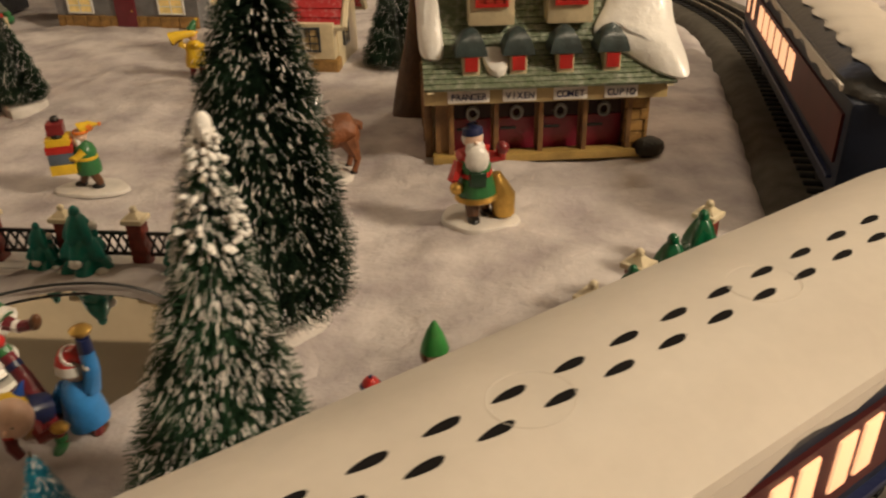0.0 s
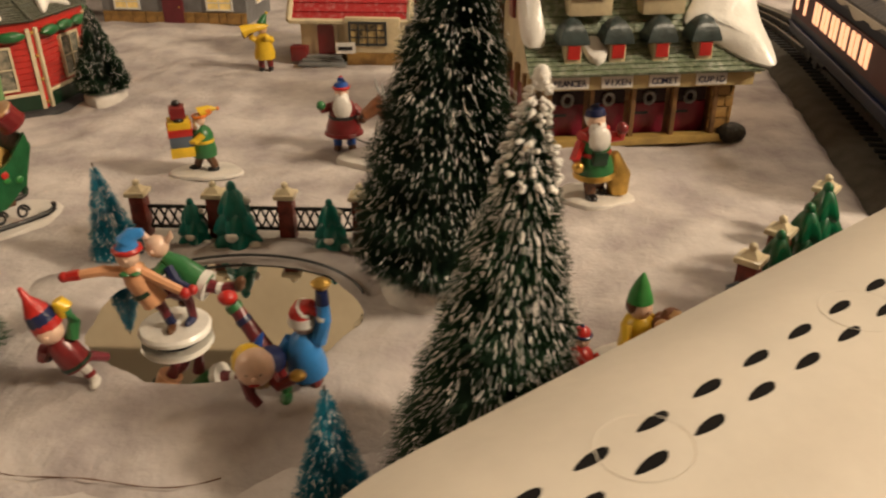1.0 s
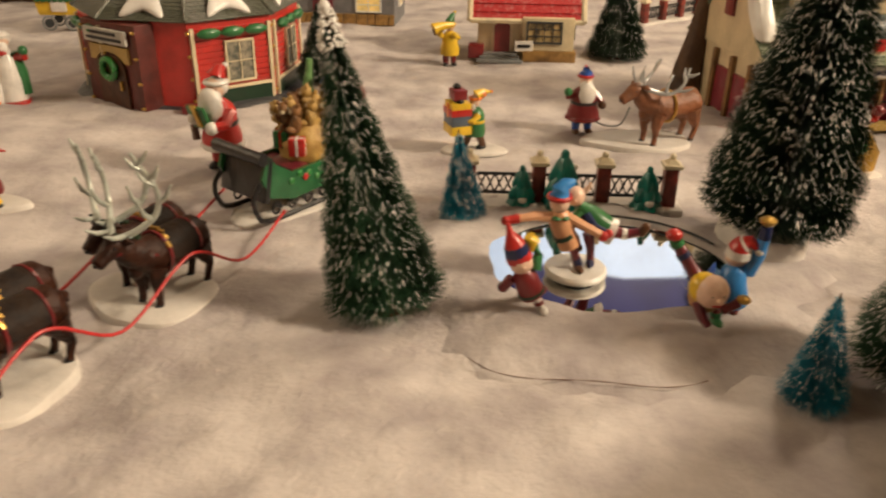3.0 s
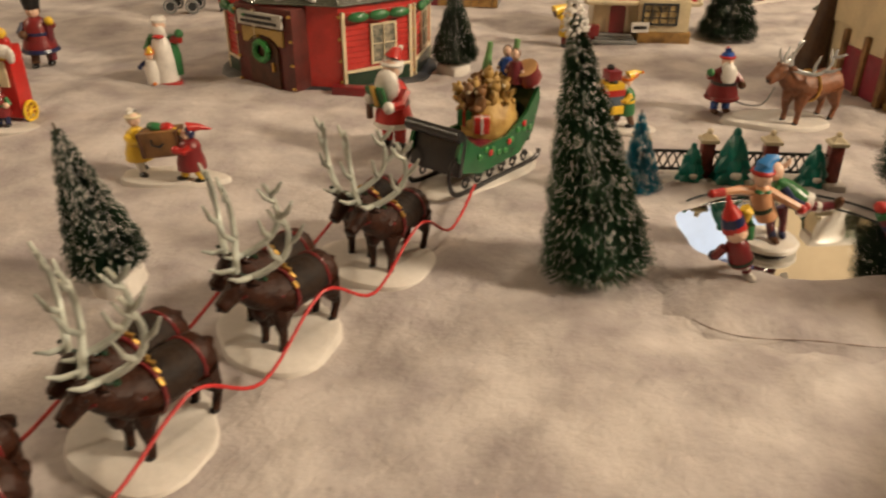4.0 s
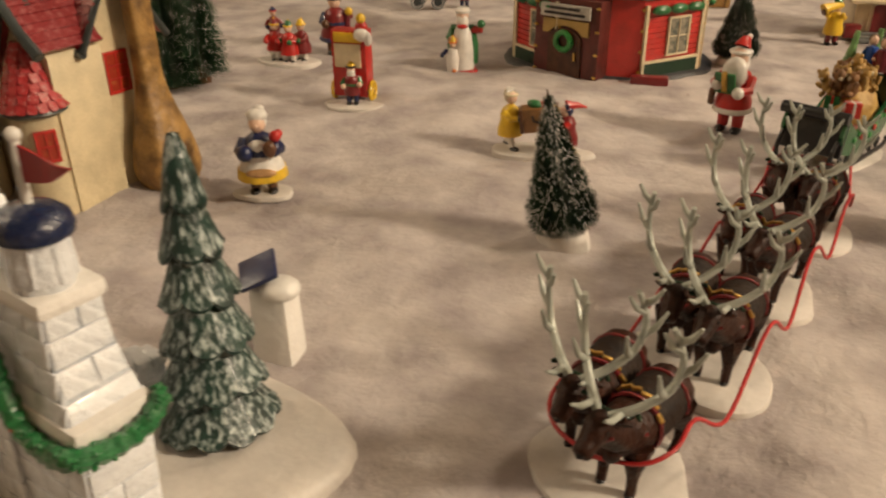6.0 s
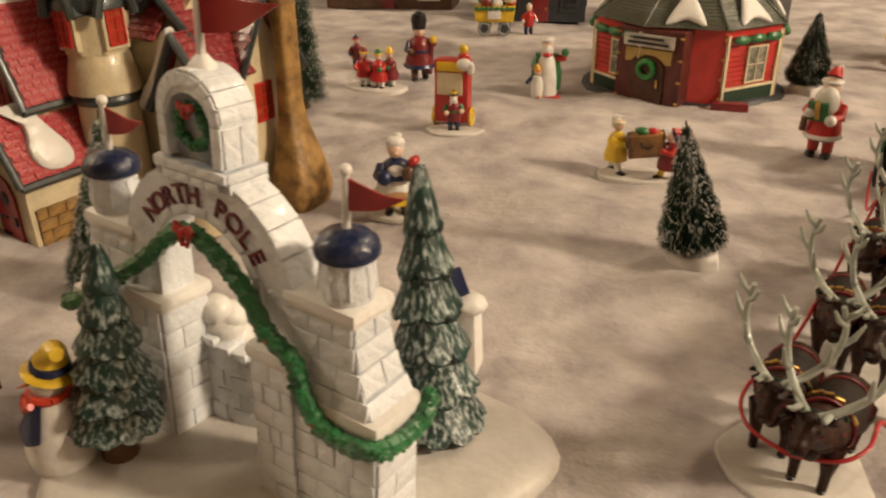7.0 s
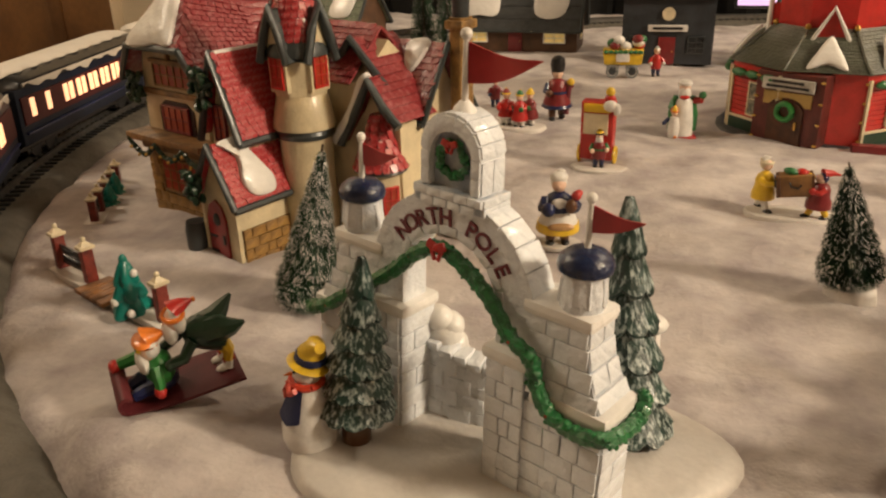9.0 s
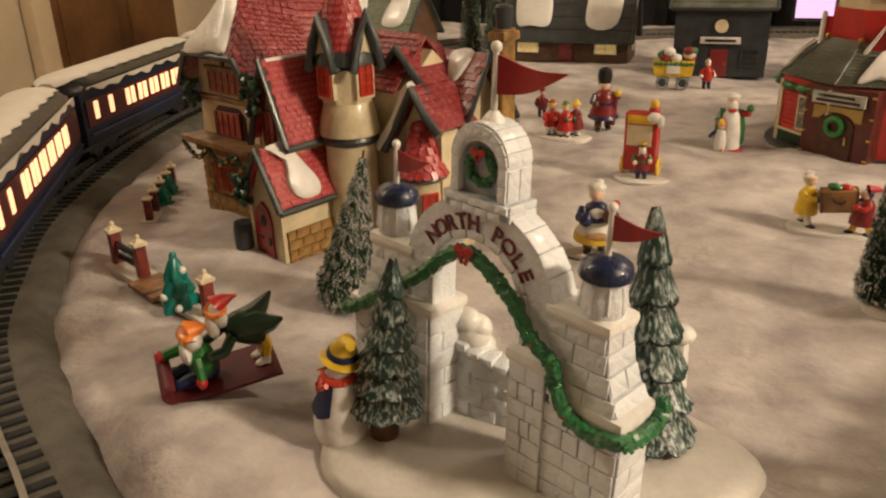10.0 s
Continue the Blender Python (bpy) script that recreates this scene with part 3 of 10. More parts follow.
        ball(bm, (0, 0, h * 0.99), (h * 0.017, h * 0.017, h * 0.026), u=9, v=7)
        part("snow_cap", bm, FLOCK, tree, "thick snow on the tip")
    if base == "lump":
        part("base", slab(blob(r * 0.66, 16, 0.20, seed), h * 0.090), STANDW, tree, "white lump of moulded snow as foot")
    elif base == "wood":
        part("base", lathe(bmesh.new(), [(r * 0.3, -0.002), (r * 0.3, h * 0.06), (r * 0.24, h * 0.09)], 14), BROWN, tree, "round wooden foot")
    return tree


brush_tree(at(-0.012, 0.472, 1.9, 0, 5.0, size=1.15), 0.158, 0.0355, "tall dark green bottle brush tree flecked with snow", 9500, 1350, FIRB, seed=2, cap=0.0, bulge=1.12, side=0.62, foot=0.80, low=0.08)
brush_tree(at(0.015, 0.342, 1.8, 0, 5.0, size=1.16), 0.128, 0.030, "green bottle brush tree heavily frosted with white snow", 6500, 1700, FIR, base="wood", seed=3, cap=0.22, thick=0.0006, bulge=1.1)
brush_tree(at(-0.220, 0.398, -0.1, 0, -9.4, size=1.00), 0.146, 0.0315, "dark green bottle brush tree with snowy bristle tips", 8000, 950, FIR, base="wood", seed=4, cap=0.12)
brush_tree(at(-0.468, 0.367, -0.6, 0, -9.8, size=0.93), 0.097, 0.0250, "small dark bottle brush tree with frosted tips", 4200, 700, FIRB, seed=5)
brush_tree(at(-0.316, 0.788, 2.1, size=1.03), 0.080, 0.026, "small dark green bottle brush tree on snow foot", 3200, 260, FIRB, seed=6)
brush_tree(at(-0.017, 0.949, 3.9, size=1.10), 0.092, 0.034, "broad dark green bottle brush tree", 3600, 350, FIRB, base="wood", seed=7)
brush_tree(at(-0.183, 0.500, 1.2, 0, -4.3, size=1.22), 0.049, 0.0135, "small teal blue bottle brush tree beside the fence", 1700, 200, TEALFIR, base="wood", seed=8, thick=0.00045)
brush_tree(at(-0.037, 0.331, 1.1, size=1.15), 0.047, 0.0135, "small teal blue bottle brush tree beside the pond", 1700, 230, TEALFIR, base="wood", seed=9, thick=0.0004)
brush_tree(at(-0.805, 0.279, -1.3, -8, 14.9, size=0.83), 0.146, 0.028, "snow frosted bottle brush tree behind the stone gate", 6000, 2200, FIR, base="wood", seed=10, thick=0.0006)
brush_tree(at(-0.838, 0.632, -0.2, size=0.85), 0.125, 0.040, "green bottle brush tree behind the red-roofed house", 4200, 300, FIR, base="wood", seed=11)


# ---- figurine helper: one plain mesh in several paints ----
class Fig:
    def __init__(self):
        self.bm, self.mats = bmesh.new(), []

    def mi(self, m):
        if m not in self.mats:
            self.mats.append(m)
        return self.mats.index(m)

    def ball(self, c, r, m, rot=(0, 0, 0), u=12, v=8):
        ball(self.bm, c, r, self.mi(m), rot, u, v)
        return self

    def rod(self, a, b, r0, m, r1=None, seg=8):
        rod(self.bm, a, b, r0, r1, self.mi(m), seg)
        return self

    def tube(self, pts, r, m, seg=7):
        tube(self.bm, pts, r, seg, self.mi(m))
        return self

    def box(self, c, s, m, rot=(0, 0, 0), bev=0.0008, taper=1.0):
        box(self.bm, c, s, rot, self.mi(m), taper, bev)
        return self

    def lathe(self, prof, m, c=(0, 0, 0), seg=14):
        lathe(self.bm, prof, seg, c, self.mi(m))
        return self

    def stand(self, r, h, seed=0, sx=1.0, sy=1.0, m=None):
        slab(blob(r, 36, 0.16, seed, sx, sy), h, self.mi(m or STANDW), self.bm)
        return self

    def done(self, name, m, label, category, group=""):
        ob = new(name, mesh_from(name, self.bm, self.mats))
        ob.matrix_world = m
        return tagged(ob, label, category, group)


# ---- the stone gate ----
def ceramic_tree(name, parent, x, y, h, r, seed, trunk=0.018):
    frosted = MATS.get("frosted_ceramic_fir")
    if frosted is None:
        frosted = mat("frosted_ceramic_fir", (0.008, 0.044, 0.032), 0.42, 0.3, 90.0, 0.0008, 260.0, coat=0.12)
        nt = frosted.node_tree
        b = nt.nodes["Principled BSDF"]
        src = b.inputs["Base Color"].links[0].from_socket
        ge, sep = nt.nodes.new("ShaderNodeNewGeometry"), nt.nodes.new("ShaderNodeSeparateXYZ")
        nz, add, rmp, mix = nt.nodes.new("ShaderNodeTexNoise"), nt.nodes.new("ShaderNodeMath"), nt.nodes.new("ShaderNodeValToRGB"), nt.nodes.new("ShaderNodeMix")
        nz.inputs["Scale"].default_value = 1.0
        nz.inputs["Detail"].default_value = 5.0
        co, mp = nt.nodes.new("ShaderNodeTexCoord"), nt.nodes.new("ShaderNodeMapping")
        mp.inputs["Scale"].default_value = (560.0, 560.0, 120.0)
        nt.links.new(co.outputs["Object"], mp.inputs["Vector"])
        nt.links.new(mp.outputs["Vector"], nz.inputs["Vector"])
        mix.data_type = "RGBA"
        rmp.color_ramp.elements[0].position, rmp.color_ramp.elements[1].position = 0.325, 0.440
        add.operation = "ADD"
        nt.links.new(ge.outputs["Normal"], sep.inputs[0])
        low = nt.nodes.new("ShaderNodeMath")
        low.operation = "MULTIPLY"
        low.inputs[1].default_value = 0.12
        nt.links.new(sep.outputs["Z"], low.inputs[0])
        nt.links.new(low.outputs[0], add.inputs[0])
        nt.links.new(nz.outputs["Fac"], add.inputs[1])
        mul = nt.nodes.new("ShaderNodeMath")
        mul.operation = "MULTIPLY"
        mul.inputs[1].default_value = 0.6
        nt.links.new(add.outputs[0], mul.inputs[0])
        nt.links.new(mul.outputs[0], rmp.inputs["Fac"])
        nt.links.new(rmp.outputs["Color"], mix.inputs[0])
        nt.links.new(src, mix.inputs[6])
        mix.inputs[7].default_value = (0.40, 0.46, 0.44, 1)
        nt.links.new(mix.outputs[2], b.inputs["Base Color"])
    r_ = random.Random(seed)
    bm = bmesh.new()
    tiers, seg = 6, 72
    lathe(bm, [(r * 0.5, trunk), (r * 0.32, h * 0.6), (r * 0.06, h * 0.97)], 12, (x, y, 0))
    gap = (h - trunk) / (tiers + 0.45)
    for k in range(tiers):
        u = k / tiers
        z, ht = trunk + gap * k, gap * 1.42
        rr = r * (1 - u) ** 0.72 * 0.94 + r * 0.12
        n = max(5, round(11 - 7 * u))
        ph, ph2 = r_.random() * 6.28, r_.random() * 6.28
        rows = []
        for q, dz in ((0.26, 1.0), (0.44, 0.82), (0.60, 0.60), (0.76, 0.36), (0.90, 0.16), (1.03, 0.0), (0.97, -0.06), (0.50, 0.10)):
            row = []
            for i in range(seg):
                a = 2 * math.pi * i / seg
                lobe = abs(math.cos(n * a / 2 + ph)) ** 0.55
                e = q * q
                rad = rr * q * (1 - 0.07 * e * (1 - lobe) + 0.03 * e * math.sin(2 * a + ph2) + 0.012 * e * math.sin(29 * a))
                row.append(bm.verts.new((x + rad * math.cos(a), y + rad * math.sin(a), z + ht * (dz + 0.14 * e * (1 - lobe) + 0.04 * e * math.sin(3 * a + ph2)))))
            rows.append(row)
        for p, q in zip(rows, rows[1:]):
            for i in range(seg):
                bm.faces.new((p[i], q[i], q[(i + 1) % seg], p[(i + 1) % seg]))
    lathe(bm, [(r * 0.22, h * 0.93), (r * 0.15, h * 0.965), (r * 0.05, h * 1.0)], 10, (x, y, 0))
    bmesh.ops.recalc_face_normals(bm, faces=bm.faces)
    t = part(name, bm, frosted, parent, "glazed fir tree frosted with white")
    part("trunk", lathe(bmesh.new(), [(r * 0.42, -0.001), (r * 0.40, trunk * 0.6), (r * 0.30, trunk * 1.3)], 12, (x, y, 0)), BROWN, t)
    return t


def letters(text, place, parent, material, size, depth=0.0004):
    """Raised lettering, one mesh a word; place maps each character to a pose."""
    bm = bmesh.new()
    for i, ch in enumerate(text):
        if ch == " ":
            continue
        cu = bpy.data.curves.new("glyph", "FONT")
        cu.body, cu.size, cu.extrude, cu.align_x, cu.resolution_u = ch, size, depth, "CENTER", 3
        cu.offset = size * 0.012
        ob = bpy.data.objects.new("glyph", cu)
        me = bpy.data.meshes.new_from_object(ob)
        me.transform(place(i) @ UPRIGHT)
        bm.from_mesh(me)
        bpy.data.objects.remove(ob)
        bpy.data.curves.remove(cu)
        bpy.data.meshes.remove(me)
    return part("lettering", bm, material, parent, "", False)


GATESTONE = mat("grey_white_glazed_stone", (0.78, 0.81, 0.84), 0.27, 0.10, 150.0, 0.0011, 330.0, coat=0.45, second=(0.50, 0.54, 0.60), amount=0.36)
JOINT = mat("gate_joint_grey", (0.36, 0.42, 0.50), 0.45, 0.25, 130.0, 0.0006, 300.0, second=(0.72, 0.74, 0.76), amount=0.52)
GARLAND = mat("glazed_garland", (0.018, 0.185, 0.050), 0.28, 0.35, 320.0, 0.0012, 500.0, coat=0.5, second=(0.006, 0.060, 0.022), amount=0.45)
BRICKMESH = {}


def brick_on(parent, c, s, rz=0.0, rot=None):
    key = (round(s[0], 4), round(s[1], 4), round(s[2], 4))
    if key not in BRICKMESH:
        BRICKMESH[key] = mesh_from("brick", box(bmesh.new(), (0, 0, 0), s, bev=min(s) * 0.30), [GATESTONE])
    ob = new("brick", BRICKMESH[key])
    ob.parent = parent
    ob.matrix_local = pose(*c, *(rot or (0, 0, rz)))
    return ob


def brick_face(parent, p0, along, width, z0, z1, course, nmin, rnd, rz, tilt=0.0):
    """Courses of uneven moulded blocks on one face, barely proud of it, with hair-thin joints."""
    rows = max(1, round((z1 - z0) / course))
    hh = (z1 - z0) / rows
    for k in range(rows):
        n = nmin + (k + (rz > 0)) % 2
        cuts = [0.0] + [(j + rnd.uniform(-0.22, 0.22)) / n for j in range(1, n)] + [1.0]
        for a, b in zip(cuts, cuts[1:]):
            w = round((b - a) * width * 1000) / 1000
            mid = (a + b) / 2 * width
            brick_on(parent, (p0[0] + along[0] * mid, p0[1] + along[1] * mid, z0 + (k + 0.5) * hh), (w - 0.0004, 0.0014, round(hh, 4) - rnd.choice((0.0003, 0.0004, 0.0006))), 0, (rnd.uniform(-2.0, 2.0) + tilt, 0, rz + rnd.uniform(-1.5, 1.5)))


def soft_block(x0, x1, y0, y1, z0, z1, r):
    """A pillowy cap of snow-covered ceramic."""
    return box(bmesh.new(), ((x0 + x1) / 2, (y0 + y1) / 2, (z0 + z1) / 2), (x1 - x0, y1 - y0, z1 - z0), bev=r)


def north_gate():
    g = thing("entrance_gate", pose(-0.6662, 0.1512, 0.002, -1.7, 1.7, -23.7), "white glazed stone gate with arch, garland, red flags and blue domes", "gate")
    rnd = random.Random(4)
    c38, s38 = math.cos(radians(38)), math.sin(radians(38))
    rim = []
    for k in range(48):
        a = 2 * math.pi * k / 48
        q = 1 + 0.045 * math.sin(3 * a + 0.6) + 0.03 * math.sin(5 * a + 2.0)
        p, t = 0.103 * q * math.cos(a), (0.068 if a < math.pi else 0.058) * q * math.sin(a)
        rim.append((0.021 + p * c38 - t * s38, 0.010 + p * s38 + t * c38))
    bm = bmesh.new()
    rings = [[bm.verts.new((0.021 + (x - 0.021) * k, 0.010 + (y - 0.010) * k, z)) for x, y in rim] for k, z in ((1.0, -0.008), (1.0, 0.0015), (0.985, 0.0050), (0.95, 0.0070), (0.86, 0.0080))]
    for p, q in zip(rings, rings[1:]):
        for i in range(48):
            bm.faces.new((p[i], p[(i + 1) % 48], q[(i + 1) % 48], q[i]))
    bm.faces.new(rings[-1])
    part("snow_base", bm, STANDW, g, "glossy moulded snow base")
    z0 = 0.006
    for s in (-1, 1):
        def span(a, b):
            return (a, b) if s > 0 else (-b, -a)

        # buttress that carries the arch
        a, b = span(0.0245, 0.0432)
        bt = part("buttress", box(bmesh.new(), ((a + b) / 2, 0.0000, 0.0355), (b - a, 0.0225, 0.062), taper=0.96), JOINT, g, "grey-washed joints of the buttress")
        brick_face(bt, (a, -0.0117), (1, 0), b - a, z0, 0.0655, 0.0086, 2, rnd, 0)
        brick_face(bt, (s * 0.0245 - s * 0.0003, -0.0112), (0, 1), 0.0224, z0, 0.0655, 0.0100, 1, rnd, 90)
        a, b = span(0.0213, 0.0450)
        part("buttress_cap", soft_block(a, b, -0.0128, 0.0130, 0.0648, 0.0712, 0.0031), CERAMIC, g, "rounded white cap with snow")
        # lower pier
        a, b = span(0.0425, 0.0780)
        pr = part("pier", box(bmesh.new(), ((a + b) / 2, 0.0010, 0.029), (b - a, 0.0220, 0.050)), JOINT, g, "grey-washed joints of the stone pier")
        brick_face(pr, (a, -0.0103), (1, 0), b - a, z0, 0.0535, 0.0088, 3, rnd, 0)
        brick_face(pr, (a, 0.0123), (1, 0), b - a, z0, 0.0535, 0.0088, 3, rnd, 0)
        brick_face(pr, (s * 0.0783, -0.0100), (0, 1), 0.0218, z0, 0.0535, 0.0088, 1, rnd, 90)
        a, b = span(0.0450, 0.0805)
        part("pier_cap", soft_block(a, b, -0.0128, 0.0148, 0.0528, 0.0605, 0.0034), CERAMIC, g, "rounded white ledge with snow")
        # upper pier, swept in towards its top
        sweep = lambda u: (1 - u) ** 2.2
        bm, last = bmesh.new(), None
        for k in range(9):
            u = k / 8
            x_in, x_out = 0.0400 + 0.0045 * sweep(u), 0.0668 + 0.0105 * sweep(u)
            y0, y1 = -0.0072 - 0.0040 * sweep(u), 0.0112 + 0.0024 * sweep(u)
            vs = [bm.verts.new((s * x, y, 0.058 + u * 0.034)) for x, y in ((x_in, y0), (x_out, y0), (x_out, y1), (x_in, y1))]
            if last:
                for j in range(4):
                    bm.faces.new((last[j], last[(j + 1) % 4], vs[(j + 1) % 4], vs[j]))
            last = vs
        bm.faces.new(last)
        bmesh.ops.recalc_face_normals(bm, faces=bm.faces)
        up = part("upper_pier", bm, JOINT, g, "grey-washed upper pier")
        for k in range(4):
            u = (k + 0.45) / 4
            w_in, w_out = 0.0400 + 0.0045 * sweep(u), 0.0668 + 0.0105 * sweep(u)
            y0, y1 = -0.0072 - 0.0040 * sweep(u), 0.0112 + 0.0024 * sweep(u)
            dz = 0.058 + u * 0.034
            lean_f = 14 * (1 - u) ** 1.2
            n = 2 + k % 2
            cuts = [0.0] + [(j + rnd.uniform(-0.15, 0.15)) / n for j in range(1, n)] + [1.0]
            for p, q in zip(cuts, cuts[1:]):
                w = round((q - p) * (w_out - w_in), 3)
                brick_on(up, (s * (w_in + (p + q) / 2 * (w_out - w_in)), y0 - 0.0001, dz), (w - 0.0004, 0.0013, 0.0082), 0, (-lean_f, 0, 0))
            for p, q in ((0.0, 0.55), (0.55, 1.0)) if k % 2 else ((0.0, 1.0),):
                w = round((q - p) * (y1 - y0), 3)
                brick_on(up, (s * (w_out + 0.0001), y0 + (p + q) / 2 * (y1 - y0), dz), (0.0013, w - 0.0004, 0.0082), 0, (0, -s * 30 * (1 - u) ** 1.2, 0))
        a, b = span(0.0376, 0.0690)
        part("top_cap", soft_block(a, b, -0.0092, 0.0132, 0.0896, 0.0960, 0.0031), CERAMIC, g, "rounded white cap with snow")
        X = s * 0.0585
        dr = part("drum", lathe(bmesh.new(), [(0.0082, 0.0950), (0.0092, 0.0990), (0.0088, 0.1045), (0.0080, 0.1090), (0.0090, 0.1112)], 18, (X, 0.0005, 0)), GATESTONE, g)
        for k in range(8):
            a = 2 * math.pi * k / 8
            part("rib", rod(bmesh.new(), (X + 0.0090 * math.cos(a), 0.0005 + 0.0090 * math.sin(a), 0.0985), (X + 0.0081 * math.cos(a), 0.0005 + 0.0081 * math.sin(a), 0.1090), 0.0009, 0.0008, seg=6), GATESTONE, dr)
        part("dome", lathe(bmesh.new(), [(0.0085, 0.1098), (0.0104, 0.1112), (0.0108, 0.1132), (0.0100, 0.1160), (0.0072, 0.1184), (0.0030, 0.1198)], 24, (X, 0.0005, 0)), mat("dark_blue_glaze", (0.007, 0.016, 0.060), 0.25, 0.25, 300.0, 0.0006, 500.0, coat=0.4, second=(0.020, 0.038, 0.105), amount=0.40), g, "dark blue glazed dome")
        fp = part("flagpole", rod(bmesh.new(), (X, 0.0005, 0.1190), (X, 0.0005, 0.1375), 0.0014, 0.0012, seg=10), WHITE, g)
        part("knob", ball(bmesh.new(), (X, 0.0005, 0.1385), 0.0021), WHITE, fp)
        part("flag", flag_mesh((X + 0.0012, 0.0005, 0.1360), 0.0195, 0.0098, 6), RED_CLOTH, fp, "small red pennant")
    # arch ring on two short legs
    bm = bmesh.new()
    cz, R, r, yf, yb = 0.0850, 0.0420, 0.0255, -0.0078, 0.0072
    line = [(0.0, 0.0685)] + [(math.pi * k / 32, None) for k in range(33)] + [(math.pi, 0.0685)]
    rows = []
    for a, low in line:
        rows.append([bm.verts.new((q * math.cos(a), y, low if low else cz + q * math.sin(a))) for q, y in ((R, yf), (R, yb), (r, yb), (r, yf))])
    for p, q in zip(rows, rows[1:]):
        for j in range(4):
            bm.faces.new((p[j], q[j], q[(j + 1) % 4], p[(j + 1) % 4]))
    for row in (rows[0], rows[-1]):
        bm.faces.new(row)
    bmesh.ops.recalc_face_normals(bm, faces=bm.faces)
    arch = part("arch", bm, GATESTONE, g, "plain grey-white arch band")
    for k in range(13):
        a = math.pi * (k + 0.5) / 13
        brick_on(arch, ((R + 0.0003) * math.cos(a), -0.0002, cz + (R + 0.0003) * math.sin(a)), (0.0100, 0.0150, 0.0018), 0, (0, 90 - math.degrees(a) + rnd.uniform(-2, 2), rnd.uniform(-2, 2)))
    for k in range(9):
        a = math.pi * (k + 0.5) / 9
        brick_on(arch, ((r + 0.0018) * math.cos(a), yf - 0.0002, cz + (r + 0.0018) * math.sin(a)), (0.0086, 0.0012, 0.0040), 0, (0, 90 - math.degrees(a), 0))
    word = "NORTH POLE"

    def place(i):
        a = radians(87 - (i - 4.5) * 11.8)
        return Matrix.Translation((0.0295 * math.cos(a), yf - 0.0004, cz + 0.0295 * math.sin(a))) @ Matrix.Rotation(radians(90) - a, 4, "Y")

    letters(word, place, arch, MAROON, 0.0102)
    # crest over the arch: a ring of stones round a recessed niche
    def arched(hw, low, spring):
        return [(hw, low)] + [(hw * math.cos(a), spring + hw * math.sin(a)) for a in (math.pi * k / 16 for k in range(17))] + [(-hw, low)]

    outer, inner = arched(0.0149, 0.1265, 0.1450), arched(0.0106, 0.1300, 0.1425)
    crest = part("crest", plate(bmesh.new(), outer, -0.0045, 0.0072), GATESTONE, g, "round-topped stone crest")
    bm = bmesh.new()
    fr = [[[bm.verts.new((x, y, z)) for y in (-0.0080, -0.0044)] for x, z in ring] for ring in (outer, inner)]
    for i in range(len(outer) - 1):
        for lvl, order in ((0, 1), (1, -1)):
            bm.faces.new([fr[0][i][lvl], fr[0][i + 1][lvl], fr[1][i + 1][lvl], fr[1][i][lvl]][::order])
        for ring in fr:
            bm.faces.new((ring[i][0], ring[i + 1][0], ring[i + 1][1], ring[i][1]))
    bmesh.ops.recalc_face_normals(bm, faces=bm.faces)
    part("crest_rim", bm, GATESTONE, crest, "raised stone surround")
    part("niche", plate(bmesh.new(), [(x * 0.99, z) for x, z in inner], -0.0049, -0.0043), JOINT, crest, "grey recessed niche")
    for k in range(9):
        a = math.pi * (k + 0.5) / 9
        brick_on(crest, (0.01275 * math.cos(a), -0.0081, 0.1445 + 0.01275 * math.sin(a)), (0.0046, 0.0012, 0.0042), 0, (0, 90 - math.degrees(a), 0))
        brick_on(crest, (0.0150 * math.cos(a), -0.0004, 0.1450 + 0.0150 * math.sin(a)), (0.0050, 0.0150, 0.0012), 0, (0, 90 - math.degrees(a), 0))
    for sx in (-1, 1):
        for z, h in ((0.1405, 0.0068), (0.1335, 0.0066)):
            brick_on(crest, (sx * 0.01275, -0.0081, z), (0.0042, 0.0012, h))
        for y in (-0.0040, 0.0034):
            brick_on(crest, (sx * 0.0150, y, 0.1370), (0.0012, 0.0070, 0.0130))
    lg = part("crest_ledge", soft_block(-0.0172, 0.0172, -0.0094, 0.0086, 0.1226, 0.1296, 0.0012), JOINT, g, "course of stones under the crest")
    for k in range(5):
        brick_on(lg, (-0.0140 + 0.0070 * k, -0.0094, 0.1279), (0.0068, 0.0020, 0.0034), 0, (rnd.uniform(-4, 4), 0, rnd.uniform(-2, 2)))
        if k < 4:
            brick_on(lg, (-0.0105 + 0.0070 * k, -0.0092, 0.1242), (0.0067, 0.0020, 0.0034), 0, (rnd.uniform(-4, 4), 0, rnd.uniform(-2, 2)))
    for sx in (-1, 1):
        for z in (0.1243, 0.1279):
            brick_on(lg, (sx * 0.0172, -0.0004, z), (0.0020, 0.0172, 0.0034))
    part("finial_base", lathe(bmesh.new(), [(0.0055, 0.1590), (0.0042, 0.1615), (0.0020, 0.1640)], 14), CERAMIC, g)
    fp = part("flagpole", rod(bmesh.new(), (0, 0, 0.1625), (0, 0, 0.1880), 0.0014, 0.0012, seg=10), WHITE, g)
    part("knob", ball(bmesh.new(), (0, 0, 0.1890), 0.0024), WHITE, fp)
    part("flag", flag_mesh((0.0014, 0, 0.1862), 0.0325, 0.0150, 4), RED_CLOTH, fp, "red pennant")
    rw = random.Random(8)
    bm = bmesh.new()
    for k in range(46):
        a = 2 * math.pi * k / 46
        q = 0.0066 + rw.uniform(-0.0010, 0.0010)
        ball(bm, (q * math.cos(a), -0.0066 + rw.uniform(-0.0008, 0.0008), 0.1418 + q * math.sin(a)), (0.0019, 0.0016, 0.0013), rot=(rw.uniform(0, 90), rw.uniform(0, 90), 0), u=6, v=4)
